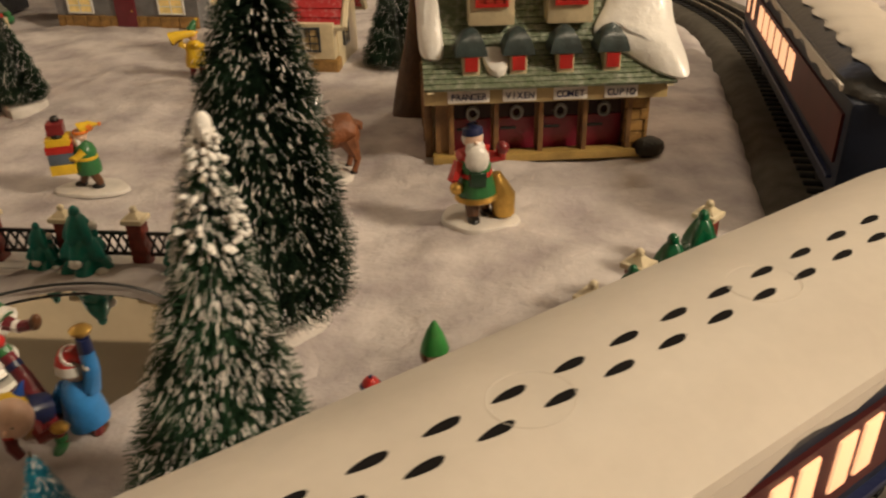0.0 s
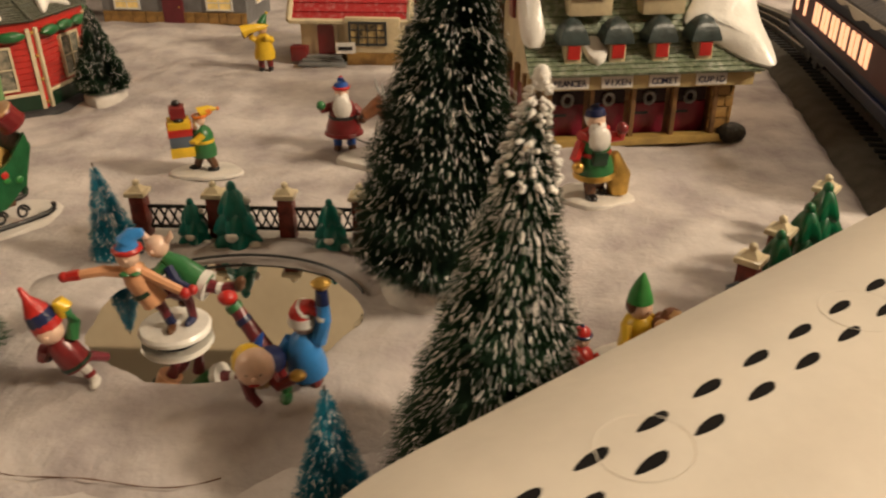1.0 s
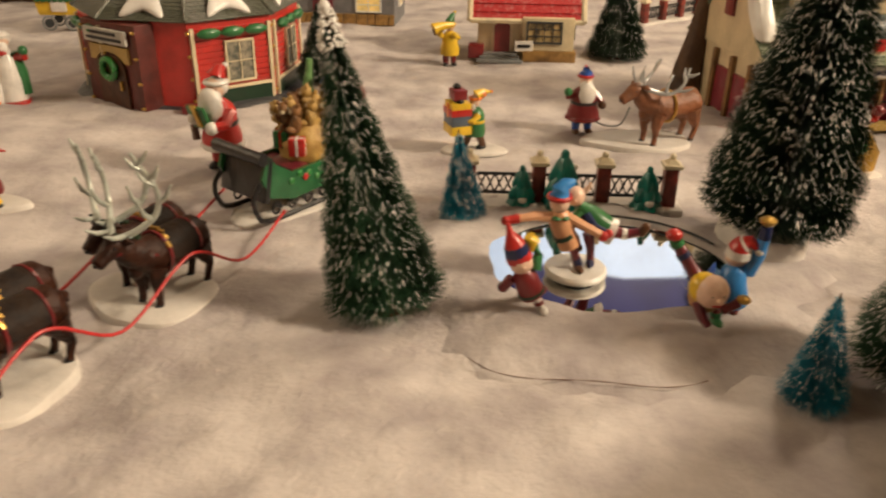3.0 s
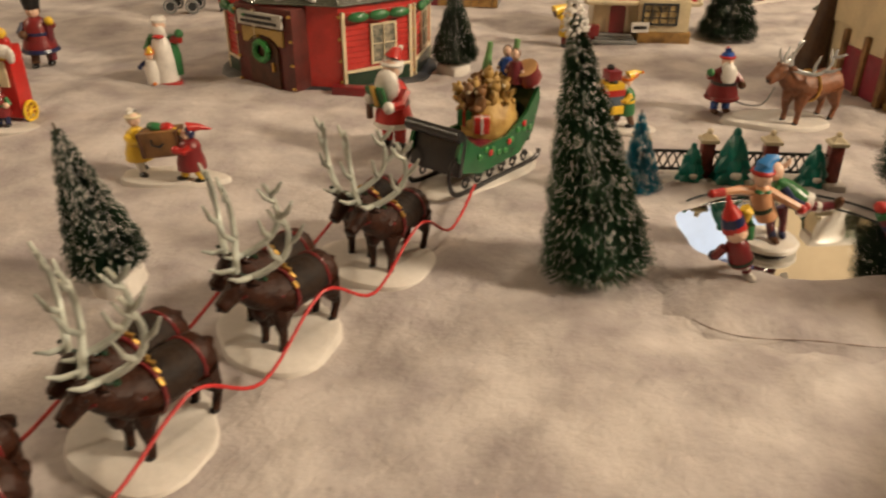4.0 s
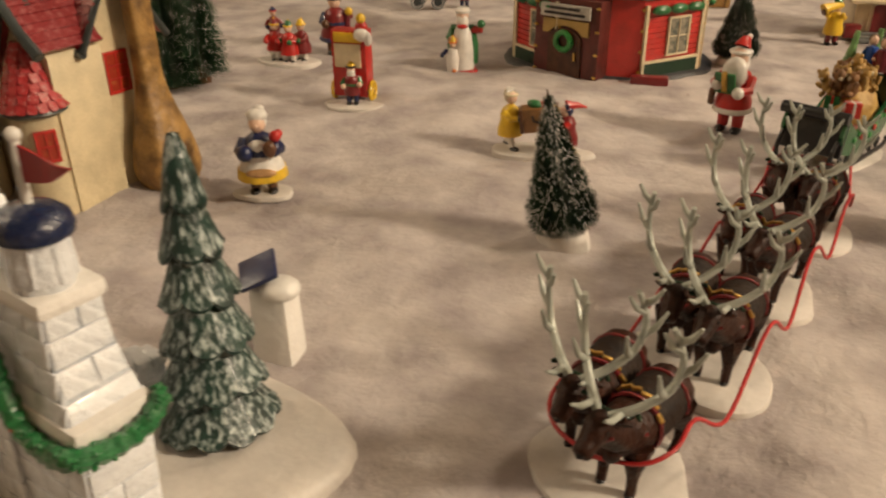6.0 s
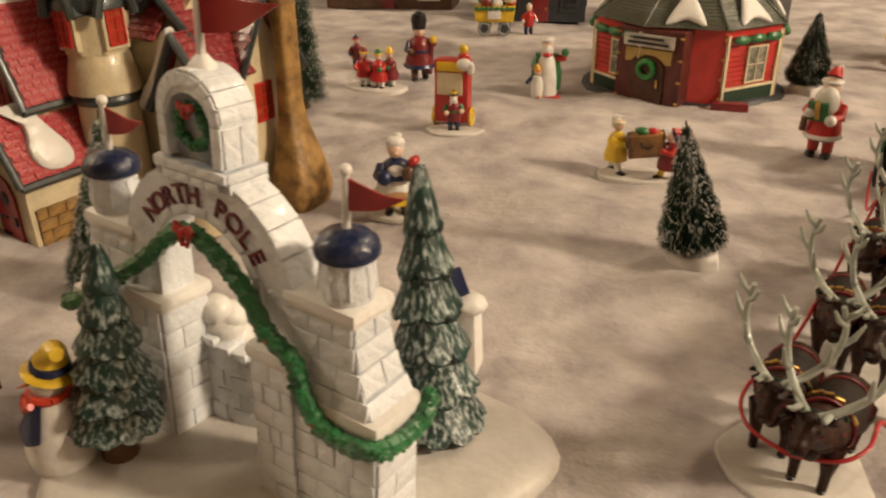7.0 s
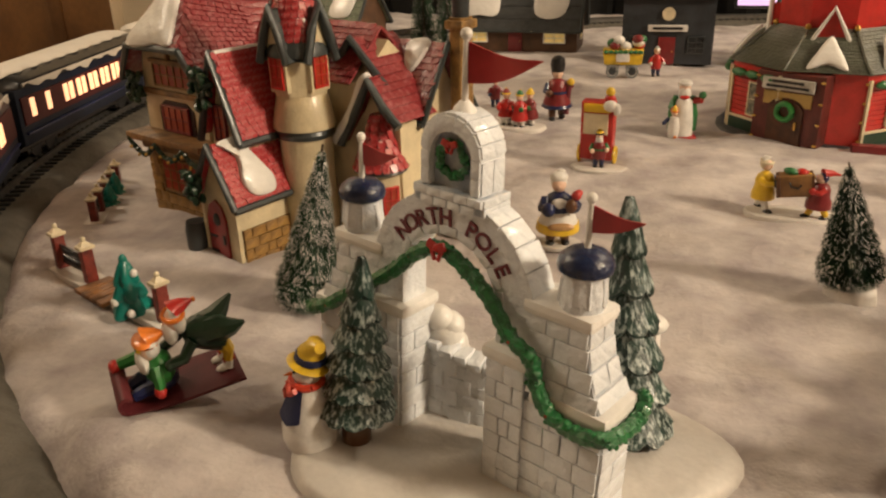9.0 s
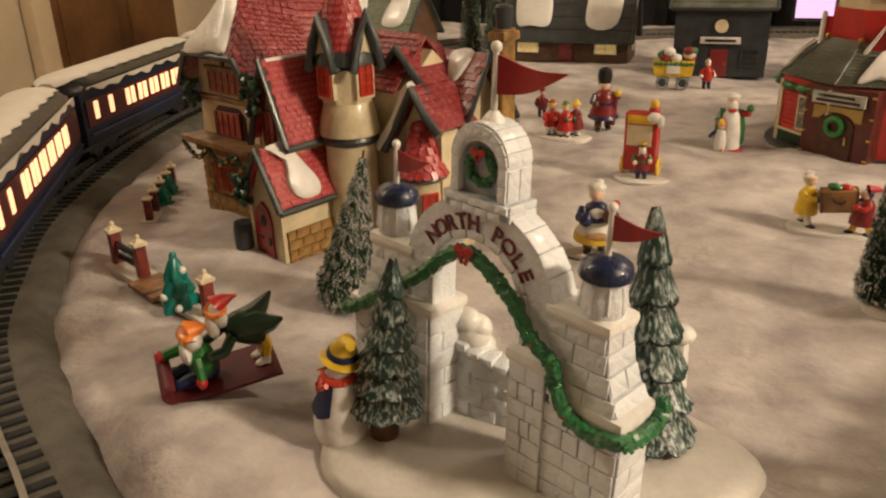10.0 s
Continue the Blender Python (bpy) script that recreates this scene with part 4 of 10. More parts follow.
    w = part("wreath", bm, GARLAND, g, "green glazed wreath")
    w["kind"] = "stuff"
    bow = ball(bmesh.new(), (0, -0.0088, 0.1482), (0.0014, 0.001, 0.0014))
    for sx in (-1, 1):
        box(bow, (sx * 0.0022, -0.0088, 0.1486), (0.0034, 0.0012, 0.0028), (0, -sx * 20, 0), bev=0.0005)
        box(bow, (sx * 0.0012, -0.0088, 0.1462), (0.0013, 0.0010, 0.0034), (0, sx * 18, 0), bev=0.0004)
    part("bow", bow, RED, w, "red bow")
    # garland: hangs from the left ledge over the arch and down round the right ledge
    line = spline([(-0.0815, 0.012, 0.0560), (-0.0830, -0.006, 0.0515), (-0.0790, -0.0150, 0.0530), (-0.0640, -0.0150, 0.0610), (-0.0430, -0.0150, 0.0765), (-0.0272, -0.0115, 0.0878), (-0.0141, -0.0105, 0.0999), (-0.0018, -0.0105, 0.1050),
                   (0.0131, -0.0110, 0.0995), (0.0255, -0.0125, 0.0918), (0.0371, -0.0145, 0.0808), (0.0470, -0.0140, 0.0745), (0.0500, -0.0142, 0.0650), (0.0575, -0.0148, 0.0552), (0.0690, -0.0150, 0.0520), (0.0805, -0.0145, 0.0540),
                   (0.0828, -0.0030, 0.0520), (0.0832, 0.0080, 0.0535), (0.0815, 0.0160, 0.0590)], 9)
    bm = tube(bmesh.new(), line, [0.0033 + 0.0004 * math.sin(i * 1.7) for i in range(len(line))], 8)
    for p in line:
        for _ in range(6):
            ball(bm, (p.x + rw.uniform(-0.0024, 0.0024), p.y + rw.uniform(-0.0022, 0.0014), p.z + rw.uniform(-0.0024, 0.0024)), (0.0013, 0.0010, 0.0009), rot=(rw.uniform(0, 180), rw.uniform(0, 180), rw.uniform(0, 180)), u=6, v=4)
    ga = part("garland", bm, GARLAND, g, "green glazed garland with red berries")
    ga["kind"] = "stuff"
    bm = bmesh.new()
    for p in line[::13]:
        ball(bm, (p.x, p.y - 0.0024, p.z), 0.0009, u=6, v=5)
    part("berries", bm, RED, ga, "tiny red berries")["kind"] = "stuff"
    bow = ball(bmesh.new(), (-0.0018, -0.0136, 0.1062), (0.0018, 0.0013, 0.0018))
    for sx in (-1, 1):
        box(bow, (-0.0018 + sx * 0.0026, -0.0136, 0.1070), (0.0044, 0.0015, 0.0040), (0, -sx * 24, 0), bev=0.0006)
        box(bow, (-0.0018 + sx * 0.0018, -0.0134, 0.1030), (0.0018, 0.0012, 0.0052), (0, sx * 20, 0), bev=0.0005)
    part("bow", bow, RED, g, "red bow at the arch")
    for x, y, h, rr, sd, tk, rx, ry in ((-0.0335, -0.0310, 0.0955, 0.0170, 3, 0.021, -1.0, 3.0), (0.0565, 0.0570, 0.1170, 0.0205, 6, 0.006, -1.5, -6.5)):
        tree = ceramic_tree("fir", g, x, y, h, rr, sd, tk)
        tree.matrix_local = Matrix.Translation((x, y, 0.004)) @ Matrix.Rotation(radians(rx), 4, "X") @ Matrix.Rotation(radians(ry), 4, "Y") @ Matrix.Translation((-x, -y, 0))
    # curved stone wall that runs back from the buttress, its coping falling away
    bm, last = bmesh.new(), None
    arc = [(-0.0245 + 0.0560 * math.sin(a) * 0.98, 0.0080 + 0.046 * (1 - math.cos(a)), a) for a in (math.pi / 2 * k / 12 for k in range(13))]
    tops = [0.046 - 0.018 * (k / 12) ** 0.7 for k in range(13)]
    wl_rows = []
    for k, (x, y, a) in enumerate(arc):
        q = Vector((arc[min(k + 1, 12)][0] - arc[max(k - 1, 0)][0], arc[min(k + 1, 12)][1] - arc[max(k - 1, 0)][1], 0)).normalized()
        n = Vector((-q.y, q.x, 0))
        wl_rows.append([bm.verts.new((x + n.x * d, y + n.y * d, z)) for d, z in ((0.0, 0.002), (0.0, tops[k]), (0.010, tops[k]), (0.010, 0.002))])
    for p, q in zip(wl_rows, wl_rows[1:]):
        for j in range(4):
            bm.faces.new((p[j], q[j], q[(j + 1) % 4], p[(j + 1) % 4]))
    for row in (wl_rows[0], wl_rows[-1]):
        bm.faces.new(row)
    bmesh.ops.recalc_face_normals(bm, faces=bm.faces)
    wl = part("low_wall", bm, GATESTONE, g, "low curved stone wall")
    for k in range(12):
        (xa, ya, _), (xb, yb2, _) = arc[k], arc[k + 1]
        rz = math.degrees(math.atan2(yb2 - ya, xb - xa))
        ln = math.hypot(xb - xa, yb2 - ya)
        top = (tops[k] + tops[k + 1]) / 2
        nrow = 4
        for j in range(nrow):
            zz = 0.007 + (top - 0.008) * (j + 0.5) / nrow
            if (j + k) % 2 == 0 and k < 11:
                brick_on(wl, ((xa + xb) / 2 + math.sin(radians(rz)) * 0.0001, (ya + yb2) / 2 - math.cos(radians(rz)) * 0.0001, zz), (round(ln * 1.5, 3), 0.0014, round((top - 0.008) / nrow, 3) - 0.0004), 0, (rnd.uniform(-3, 3), 0, rz))
        brick_on(wl, ((xa + xb) / 2 - math.sin(radians(rz)) * 0.004, (ya + yb2) / 2 + math.cos(radians(rz)) * 0.004, top + 0.0012), (round(ln * 0.95, 3), 0.0130, 0.0046), 0, (rnd.uniform(-5, 5), 0, rz))
    sn = bmesh.new()
    for x, y, z, q in ((-0.0215, 0.0165, 0.0480, 0.0092), (-0.0195, 0.0190, 0.0420, 0.0088), (-0.0165, 0.0205, 0.0370, 0.0074), (-0.0235, 0.0140, 0.0560, 0.0076), (-0.0205, 0.0180, 0.0520, 0.0080)):
        ball(sn, (x, y, z), (q, q * 0.9, q * 0.85), u=14, v=10)
    part("wall_snow", sn, CERAMIC, g, "icy snow heaped at the end of the wall")
    lt = part("post", box(bmesh.new(), (0.0355, 0.1090, 0.019), (0.0190, 0.0170, 0.038), (0, -3, 18), taper=0.90, bev=0.003), CERAMIC, g, "white snowy post with a blue tilted top")
    part("post_snow", ball(bmesh.new(), (0.0390, 0.1085, 0.0375), (0.0090, 0.0088, 0.0050)), CERAMIC, lt, "snow on the post")
    plate_top = box(bmesh.new(), (0, 0, 0), (0.0170, 0.0170, 0.0024), (0, 0, 42), bev=0.0007)
    bmesh.ops.transform(plate_top, matrix=pose(0.0290, 0.1060, 0.0440, 30, -8, 0), verts=plate_top.verts)
    part("post_top", plate_top, NAVY, lt, "dark blue slanted plate")
    # snowman moulded on the base
    SCARF = mat("scarf_red", (0.62, 0.055, 0.025), 0.4, 0.1, 90.0)
    f = Fig()
    f.lathe([(0.0130, 0.0), (0.0148, 0.006), (0.0150, 0.012), (0.0132, 0.020), (0.0108, 0.026), (0.0098, 0.032), (0.0080, 0.0385), (0.0060, 0.0405)], WHITE, (0, 0, 0), 20).ball((0, -0.001, 0.0445), 0.0076, WHITE, u=16, v=11)
    f.tube([(0.0, 0.0002, 0.0480), (0.0002, 0.0008, 0.0500)], [0.0112, 0.0085], YELLOW, 18).tube([(0.0003, 0.001, 0.0492), (0.001, 0.002, 0.0545), (0.0035, 0.0035, 0.0595), (0.0085, 0.0045, 0.0610)], [0.0083, 0.0074, 0.0056, 0.0030], YELLOW, 14)
    f.tube([(0.0006, 0.0014, 0.0515), (0.0011, 0.0018, 0.0545)], [0.0085, 0.0079], NAVY, 14)
    f.tube([(0.0078 * math.cos(a), 0.0078 * math.sin(a) - 0.001, 0.0385) for a in (2 * math.pi * k / 14 for k in range(15))], 0.0021, SCARF)
    f.tube([(0.0005, -0.0098, 0.0385), (0.0045, -0.0106, 0.0355), (0.0080, -0.0090, 0.0385)], [0.0024, 0.0022, 0.0016], SCARF).tube([(-0.0005, -0.0098, 0.0385), (-0.0020, -0.0112, 0.0340), (-0.0010, -0.0118, 0.0300)], [0.0022, 0.0020, 0.0012], SCARF)
    for sx, a0, a1 in ((1, -95, -35), (-1, 160, 215)):
        rows = []
        for k in range(7):
            a = radians(a0 + (a1 - a0) * k / 6)
            rows.append([f.bm.verts.new((q * math.cos(a), q * math.sin(a), z)) for q, z in ((0.0100, 0.0375), (0.0124, 0.0290), (0.0156, 0.0180 + 0.0012 * abs(k - 3)), (0.0146, 0.0180 + 0.0012 * abs(k - 3)), (0.0090, 0.0375))])
        for p, q in zip(rows, rows[1:]):
            for j in range(4):
                f.bm.faces.new((p[j], p[j + 1], q[j + 1], q[j])).material_index = f.mi(NAVY)
    f.rod((0, -0.008, 0.0445), (0, -0.0125, 0.0440), 0.0012, ORANGE, 0.0002).ball((-0.0028, -0.0078, 0.0465), 0.0009, BLACK).ball((0.0028, -0.0078, 0.0465), 0.0009, BLACK)
    f.done("snowman", pose(-0.6662, 0.1512, 0.002, -1.7, 1.7, -23.7) @ pose(-0.0490, -0.0445, 0.0060, 0, 2, -26) @ Matrix.Scale(0.87, 4), "white snowman figurine with yellow hat and navy cape by the gate", "snowman")
    return g


RED_CLOTH = mat("red_enamel_flag", (0.38, 0.013, 0.017), 0.35, 0.1, 60.0, coat=0.2)


def flag_mesh(p, length, height, rz):
    """A swallow-free pennant that waves a little, 0.8 mm thick."""
    bm = bmesh.new()
    n, t = 12, 0.0004
    rows = []
    for i in range(n + 1):
        u = i / n
        x, w = u * length, math.sin(u * 5.2) * length * 0.05
        zt = -u * height * 0.30 - math.sin(u * 4) * height * 0.12
        zb = zt - height * (1 - u) ** 0.9 - 0.0004
        c, s = math.cos(radians(rz)), math.sin(radians(rz))
        rows.append([bm.verts.new((p[0] + x * c - y * s, p[1] + x * s + y * c, p[2] + z)) for y, z in ((w - t, zt), (w + t, zt), (w + t, zb), (w - t, zb))])
    for a, b in zip(rows, rows[1:]):
        for j in range(4):
            bm.faces.new((a[j], b[j], b[(j + 1) % 4], a[(j + 1) % 4]))
    bm.faces.new(rows[0])
    bm.faces.new(rows[-1][::-1])
    bmesh.ops.recalc_face_normals(bm, faces=bm.faces)
    return bm


north_gate()


# ---- fences of brick posts, black lattice and moulded firs ----
def little_fir(bm, x, y, h, mi=0):
    """A moulded fir: four star-shaped tiers with drooping round lobes."""
    seg = 30
    for k, (z, r) in enumerate(((0.0, 0.40), (0.28, 0.335), (0.54, 0.245))):
        rows = []
        for q, dz in ((0.26, 0.40), (0.50, 0.33), (0.76, 0.21), (0.95, 0.10), (1.0, 0.02), (0.86, -0.03), (0.40, 0.02)):
            row = []
            for i in range(seg):
                a = 2 * math.pi * i / seg
                lobe = (0.5 + 0.5 * math.cos(5 * a + 1.3 * k)) ** 0.7
                rad = h * r * q * (1 - 0.36 * q * (1 - lobe))
                row.append(bm.verts.new((x + rad * math.cos(a), y + rad * math.sin(a), h * (z + dz + 0.05 * q * (1 - lobe)))))
            rows.append(row)
        for p, q in zip(rows, rows[1:]):
            for i in range(seg):
                bm.faces.new((p[i], q[i], q[(i + 1) % seg], p[(i + 1) % seg])).material_index = mi
        bm.faces.new(rows[0]).material_index = mi
    ball(bm, (x, y, h * 0.96), (h * 0.075, h * 0.075, h * 0.10), mi, u=10, v=8)
    bmesh.ops.recalc_face_normals(bm, faces=bm.faces)
    return bm


def fence(m, posts, firs, label, lattice=True, path=None, firs_paint=None):
    """posts: x places along the fence; firs: (x, y, height)."""
    f = thing("garden_fence", m, label, "fence", "snowy garden fences")
    for x in posts:
        p = part("post", box(bmesh.new(), (x, 0, 0.011), (0.0080, 0.0080, 0.026), taper=0.94, bev=0.0004), mat("red_brick_paint", (0.24, 0.035, 0.022), 0.4, 0.3, 160.0, 0.0008, 300.0), f, "dark red brick post")
        cp = box(bmesh.new(), (x, 0, 0.0252), (0.0108, 0.0108, 0.0026), bev=0.0008)
        box(cp, (x, 0, 0.0275), (0.0090, 0.0090, 0.0034), taper=0.3)
        ball(cp, (x, 0, 0.0304), 0.0019, u=8, v=6)
        part("cap", cp, CREAM, p, "cream stone cap with snow")
    if lattice:
        for a, b in zip(posts, posts[1:]):
            if b - a > 0.06:
                continue
            bm = bmesh.new()
            for z in (0.006, 0.0175):
                box(bm, ((a + b) / 2, 0, z), (b - a - 0.009, 0.0014, 0.0016))
            n = max(3, int((b - a) / 0.006))
            w = (b - a - 0.009) / n
            for i in range(n):
                x = a + 0.0045 + (i + 0.5) * w
                for s in (-1, 1):
                    box(bm, (x, 0, 0.01175), (0.0009, 0.0011, math.hypot(w, 0.0115)), (0, s * math.degrees(math.atan2(w, 0.0115)), 0))
            part("lattice", bm, BLACK, f, "black iron lattice")
    for x, y, h in firs:
        t = part("fir", little_fir(bmesh.new(), x, y, h), firs_paint or TEAL, f, "moulded teal green fir")
        bm = bmesh.new()
        for k in range(4):
            a = 3.7 + k * 1.05
            q = (0.33, 0.29, 0.33, 0.16)[k]
            ball(bm, (x + h * q * math.cos(a), y + h * q * math.sin(a), h * (0.07, 0.30, 0.10, 0.72)[k]), (h * 0.10, h * 0.08, h * 0.075), u=8, v=6)
        part("snow_tuft", bm, WHITE, t, "white snow tufts")
    part("footing", box(bmesh.new(), ((posts[0] + posts[-1]) / 2, 0.001, -0.0015), (posts[-1] - posts[0] + 0.016, 0.02, 0.005), bev=0.0015), STANDW, f, "white moulded snow strip")
    if path:
        for k in range(4):
            part("plank", box(bmesh.new(), (path[0] + k * path[1], -0.003, 0.002), (path[1] * 0.88, 0.026, 0.003), (0, 0, 0), bev=0.0005), mat("path_wood", (0.34, 0.15, 0.05), 0.5, 0.3, 80.0, 0.0006, 150.0), f)
    return f


fence(at(-0.180, 0.528, -0.7, size=1.09), [0.0, 0.040, 0.077, 0.115], [(0.030, -0.008, 0.0245), (0.053, -0.010, 0.0345), (0.101, -0.009, 0.0260)], "low brick post fence with black lattice and firs behind the pond")
fence(at(0.138, 0.460, 52.3, size=1.19), [0.0, 0.032, 0.090], [(0.0225, -0.003, 0.0285), (0.0485, -0.005, 0.0320), (0.076, -0.004, 0.0320)], "fence with brick posts and green firs beside the track", lattice=False, firs_paint=mat("moulded_fir_green", (0.0, 0.135, 0.050), 0.3, 0.2, 90.0, coat=0.4))
fence(at(-0.999, 0.281, -23.3, size=0.79) @ Matrix.Diagonal((1, 1.25, 1.35, 1)), [0.0, 0.052, 0.168], [(0.133, -0.006, 0.036)], "gate fence with brick posts, wooden path and a teal fir", path=(0.066, 0.012))
fence(at(-1.047, 0.373, 116.9, size=0.79), [0.0, 0.030, 0.062, 0.095, 0.125], [(0.046, -0.008, 0.026), (0.08, -0.008, 0.028)], "brick post fence with firs beside the big red-roofed house")


def lattice_panel():
    """The short lattice between the fir and the last post of the path fence."""
    lp = bmesh.new()
    box(lp, (0, 0, 0.012), (0.020, 0.0014, 0.0016))
    box(lp, (0, 0, 0.006), (0.020, 0.0014, 0.0016))
    for i in range(4):
        for s in (-1, 1):
            box(lp, (-0.0075 + i * 0.005, 0, 0.009), (0.0009, 0.0011, 0.0078), (0, s * 40, 0))
    ob = part("lattice_panel", lp, BLACK)
    ob.matrix_world = at(-0.893, 0.242, -23.5, size=0.81)
    tagged(ob, "small black iron lattice panel beside the brick post", "lattice panel")


lattice_panel()


# ---- the skating pond ----
def pond():
    p = thing("skating_pond", pose(-0.107, 0.440, 0.004) @ Matrix.Scale(1.12, 4), "oval mirror skating pond in a rim of moulded snow", "pond")
    ice = mat("mirror_ice", (0.86, 0.86, 0.84), 0.03, 0.02, 30.0, metal=1.0)
    part("mirror_ice", prism(bmesh.new(), [(0.058 * math.cos(a), 0.050 * math.sin(a)) for a in (2 * math.pi * k / 48 for k in range(48))], -0.004, 0.0012), ice, p, "mirror sheet that stands for ice")
    bm = bmesh.new()
    rows = []
    N = 64
    for k in range(N):
        a = 2 * math.pi * k / N
        w = 1 + 0.05 * math.sin(3 * a + 1) + 0.04 * math.sin(5 * a) + 0.03 * math.sin(9 * a + 2) + 0.03 * math.sin(23 * a) + 0.02 * math.sin(37 * a + 1)
        fr = 1.0 + 0.20 * max(0.0, -math.sin(a))
        row = []
        for q, z in ((0.054, 0.0005), (0.058, 0.0018), (0.066, 0.0024), (0.078, 0.0022), (0.090, 0.0010), (0.104, -0.006)):
            ww = 1 + (w - 1) * min(1.0, max(0.0, (q - 0.052) / 0.03))
            ff = 1 + (fr - 1) * max(0.0, (q - 0.064) / 0.034)
            row.append(bm.verts.new((q * ww * math.cos(a), q * 0.82 * ww * ff * math.sin(a), z + 0.0006 * math.sin(7 * a + q * 300))))
        rows.append(row)
    for i in range(N):
        a, b = rows[i], rows[(i + 1) % N]
        for j in range(5):
            bm.faces.new((a[j], a[j + 1], b[j + 1], b[j]))
    bmesh.ops.recalc_face_normals(bm, faces=bm.faces)
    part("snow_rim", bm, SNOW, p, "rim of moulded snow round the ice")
    tr = bmesh.new()
    tube(tr, [(0.0595 * math.cos(a), 0.0495 * math.sin(a), 0.0040) for a in (radians(20 + k * 6) for k in range(21))], 0.0007, 6)
    part("wire", tr, DGREY, p, "dark wire along the edge of the ice")
    cr = bmesh.new()
    edge = []
    for k in range(24):
        a = radians(232 + k * 2.3)
        w = 1 + 0.05 * math.sin(3 * a + 1) + 0.04 * math.sin(5 * a) + 0.03 * math.sin(9 * a + 2)
        edge.append((0.0985 * w * math.cos(a), 0.0985 * 0.82 * w * (1 - 0.19 * math.sin(a)) * math.sin(a), -0.0008))
    tube(cr, edge, [0.00008 + 0.00020 * abs(math.sin(k * 0.9)) for k in range(24)], 6)
    part("seam", cr, BROWN, p, "dark seam in the snow before the pond")
    return p


pond()


# ---- buildings ----
ROOFRED = mat("glazed_red_shingle", (0.30, 0.035, 0.04), 0.25, 0.25, 220.0, 0.0012, 330.0, coat=0.5, second=(0.52, 0.16, 0.16), amount=0.40)
BRIGHTROOF = mat("bright_red_shingle", (0.48, 0.04, 0.045), 0.25, 0.25, 220.0, 0.0012, 330.0, coat=0.5, second=(0.62, 0.25, 0.25), amount=0.38)
MOSSROOF = mat("mossy_green_shingle", (0.15, 0.19, 0.115), 0.45, 0.3, 260.0, 0.0022, 240.0, coat=0.1, second=(0.40, 0.42, 0.34), amount=0.44)
GREYROOF = mat("olive_grey_glitter_roof", (0.105, 0.112, 0.082), 0.3, 0.3, 38.0, 0.0016, 320.0, coat=0.4, second=(0.30, 0.31, 0.29), amount=0.42)
PLASTER = mat("cream_plaster", (0.66, 0.56, 0.36), 0.4, 0.10, 50.0, 0.0006, 160.0, coat=0.2)
DTRIM = mat("dark_green_grey_trim", (0.045, 0.055, 0.055), 0.4, 0.2, 80.0, 0.0005, 200.0, coat=0.2)
GLOWRED = mat("red_pane", (0.34, 0.035, 0.016), 0.3, 0.35, 200.0, second=(0.50, 0.16, 0.05), amount=0.36)
AMBER = mat("amber_lit_pane", (0.85, 0.62, 0.22), 0.35, 0.15, 120.0, emit=0.25)
REDSIDE = mat("red_siding", (0.60, 0.04, 0.03), 0.35, 0.12, 60.0, 0.0005, 160.0, coat=0.3)


def course_slope(bm, a, b, c, d, rows=8, t=0.0014, mi=0):
    """A roof slope in lapped courses, one closed stepped sheet: eave a-b, ridge d-c."""
    a, b, c, d = (Vector(p) for p in (a, b, c, d))
    n = (b - a).cross(d - a).normalized()
    left, right = [], []
    for k in range(rows):
        for u, h in ((k / rows, 1.0), ((k + 0.999) / rows, 0.1)):
            left.append(bm.verts.new(a.lerp(d, u) + n * t * h))
            right.append(bm.verts.new(b.lerp(c, u) + n * t * h))
    lo = [bm.verts.new(x - n * t) for x in (a, b, c, d)]
    for i in range(len(left) - 1):
        bm.faces.new((left[i], right[i], right[i + 1], left[i + 1])).material_index = mi
    for f in ((lo[0], lo[1], right[0], left[0]), (left[-1], right[-1], lo[2], lo[3]), (lo[3], lo[2], lo[1], lo[0]), [lo[0]] + left + [lo[3]], [lo[1], lo[2]] + right[::-1]):
        bm.faces.new(f).material_index = mi
    return bm


def course_strip(bm, edges, rows=5, t=0.0012):
    """A bent roof slope in lapped courses, one closed stepped sheet; edges are (left, right) pairs from the eave up."""
    left, right, low = [], [], []
    edges = [(Vector(a), Vector(b)) for a, b in edges]
    for (a, b), (d, c) in zip(edges, edges[1:]):
        n = (b - a).cross(d - a).normalized()
        for k in range(rows):
            for u, h in ((k / rows, 1.0), ((k + 0.999) / rows, 0.1)):
                left.append(bm.verts.new(a.lerp(d, u) + n * t * h))
                right.append(bm.verts.new(b.lerp(c, u) + n * t * h))
                low.append((a.lerp(d, u) - n * t, b.lerp(c, u) - n * t))
    low = [[bm.verts.new(p) for p in q] for q in low]
    for i in range(len(left) - 1):
        bm.faces.new((left[i], right[i], right[i + 1], left[i + 1]))
        bm.faces.new((low[i][1], low[i][0], low[i + 1][0], low[i + 1][1]))
        bm.faces.new((low[i][0], left[i], left[i + 1], low[i + 1][0]))
        bm.faces.new((right[i], low[i][1], low[i + 1][1], right[i + 1]))
    bm.faces.new((low[0][0], low[0][1], right[0], left[0]))
    bm.faces.new((left[-1], right[-1], low[-1][1], low[-1][0]))
    return bm


SHINGLES = {}


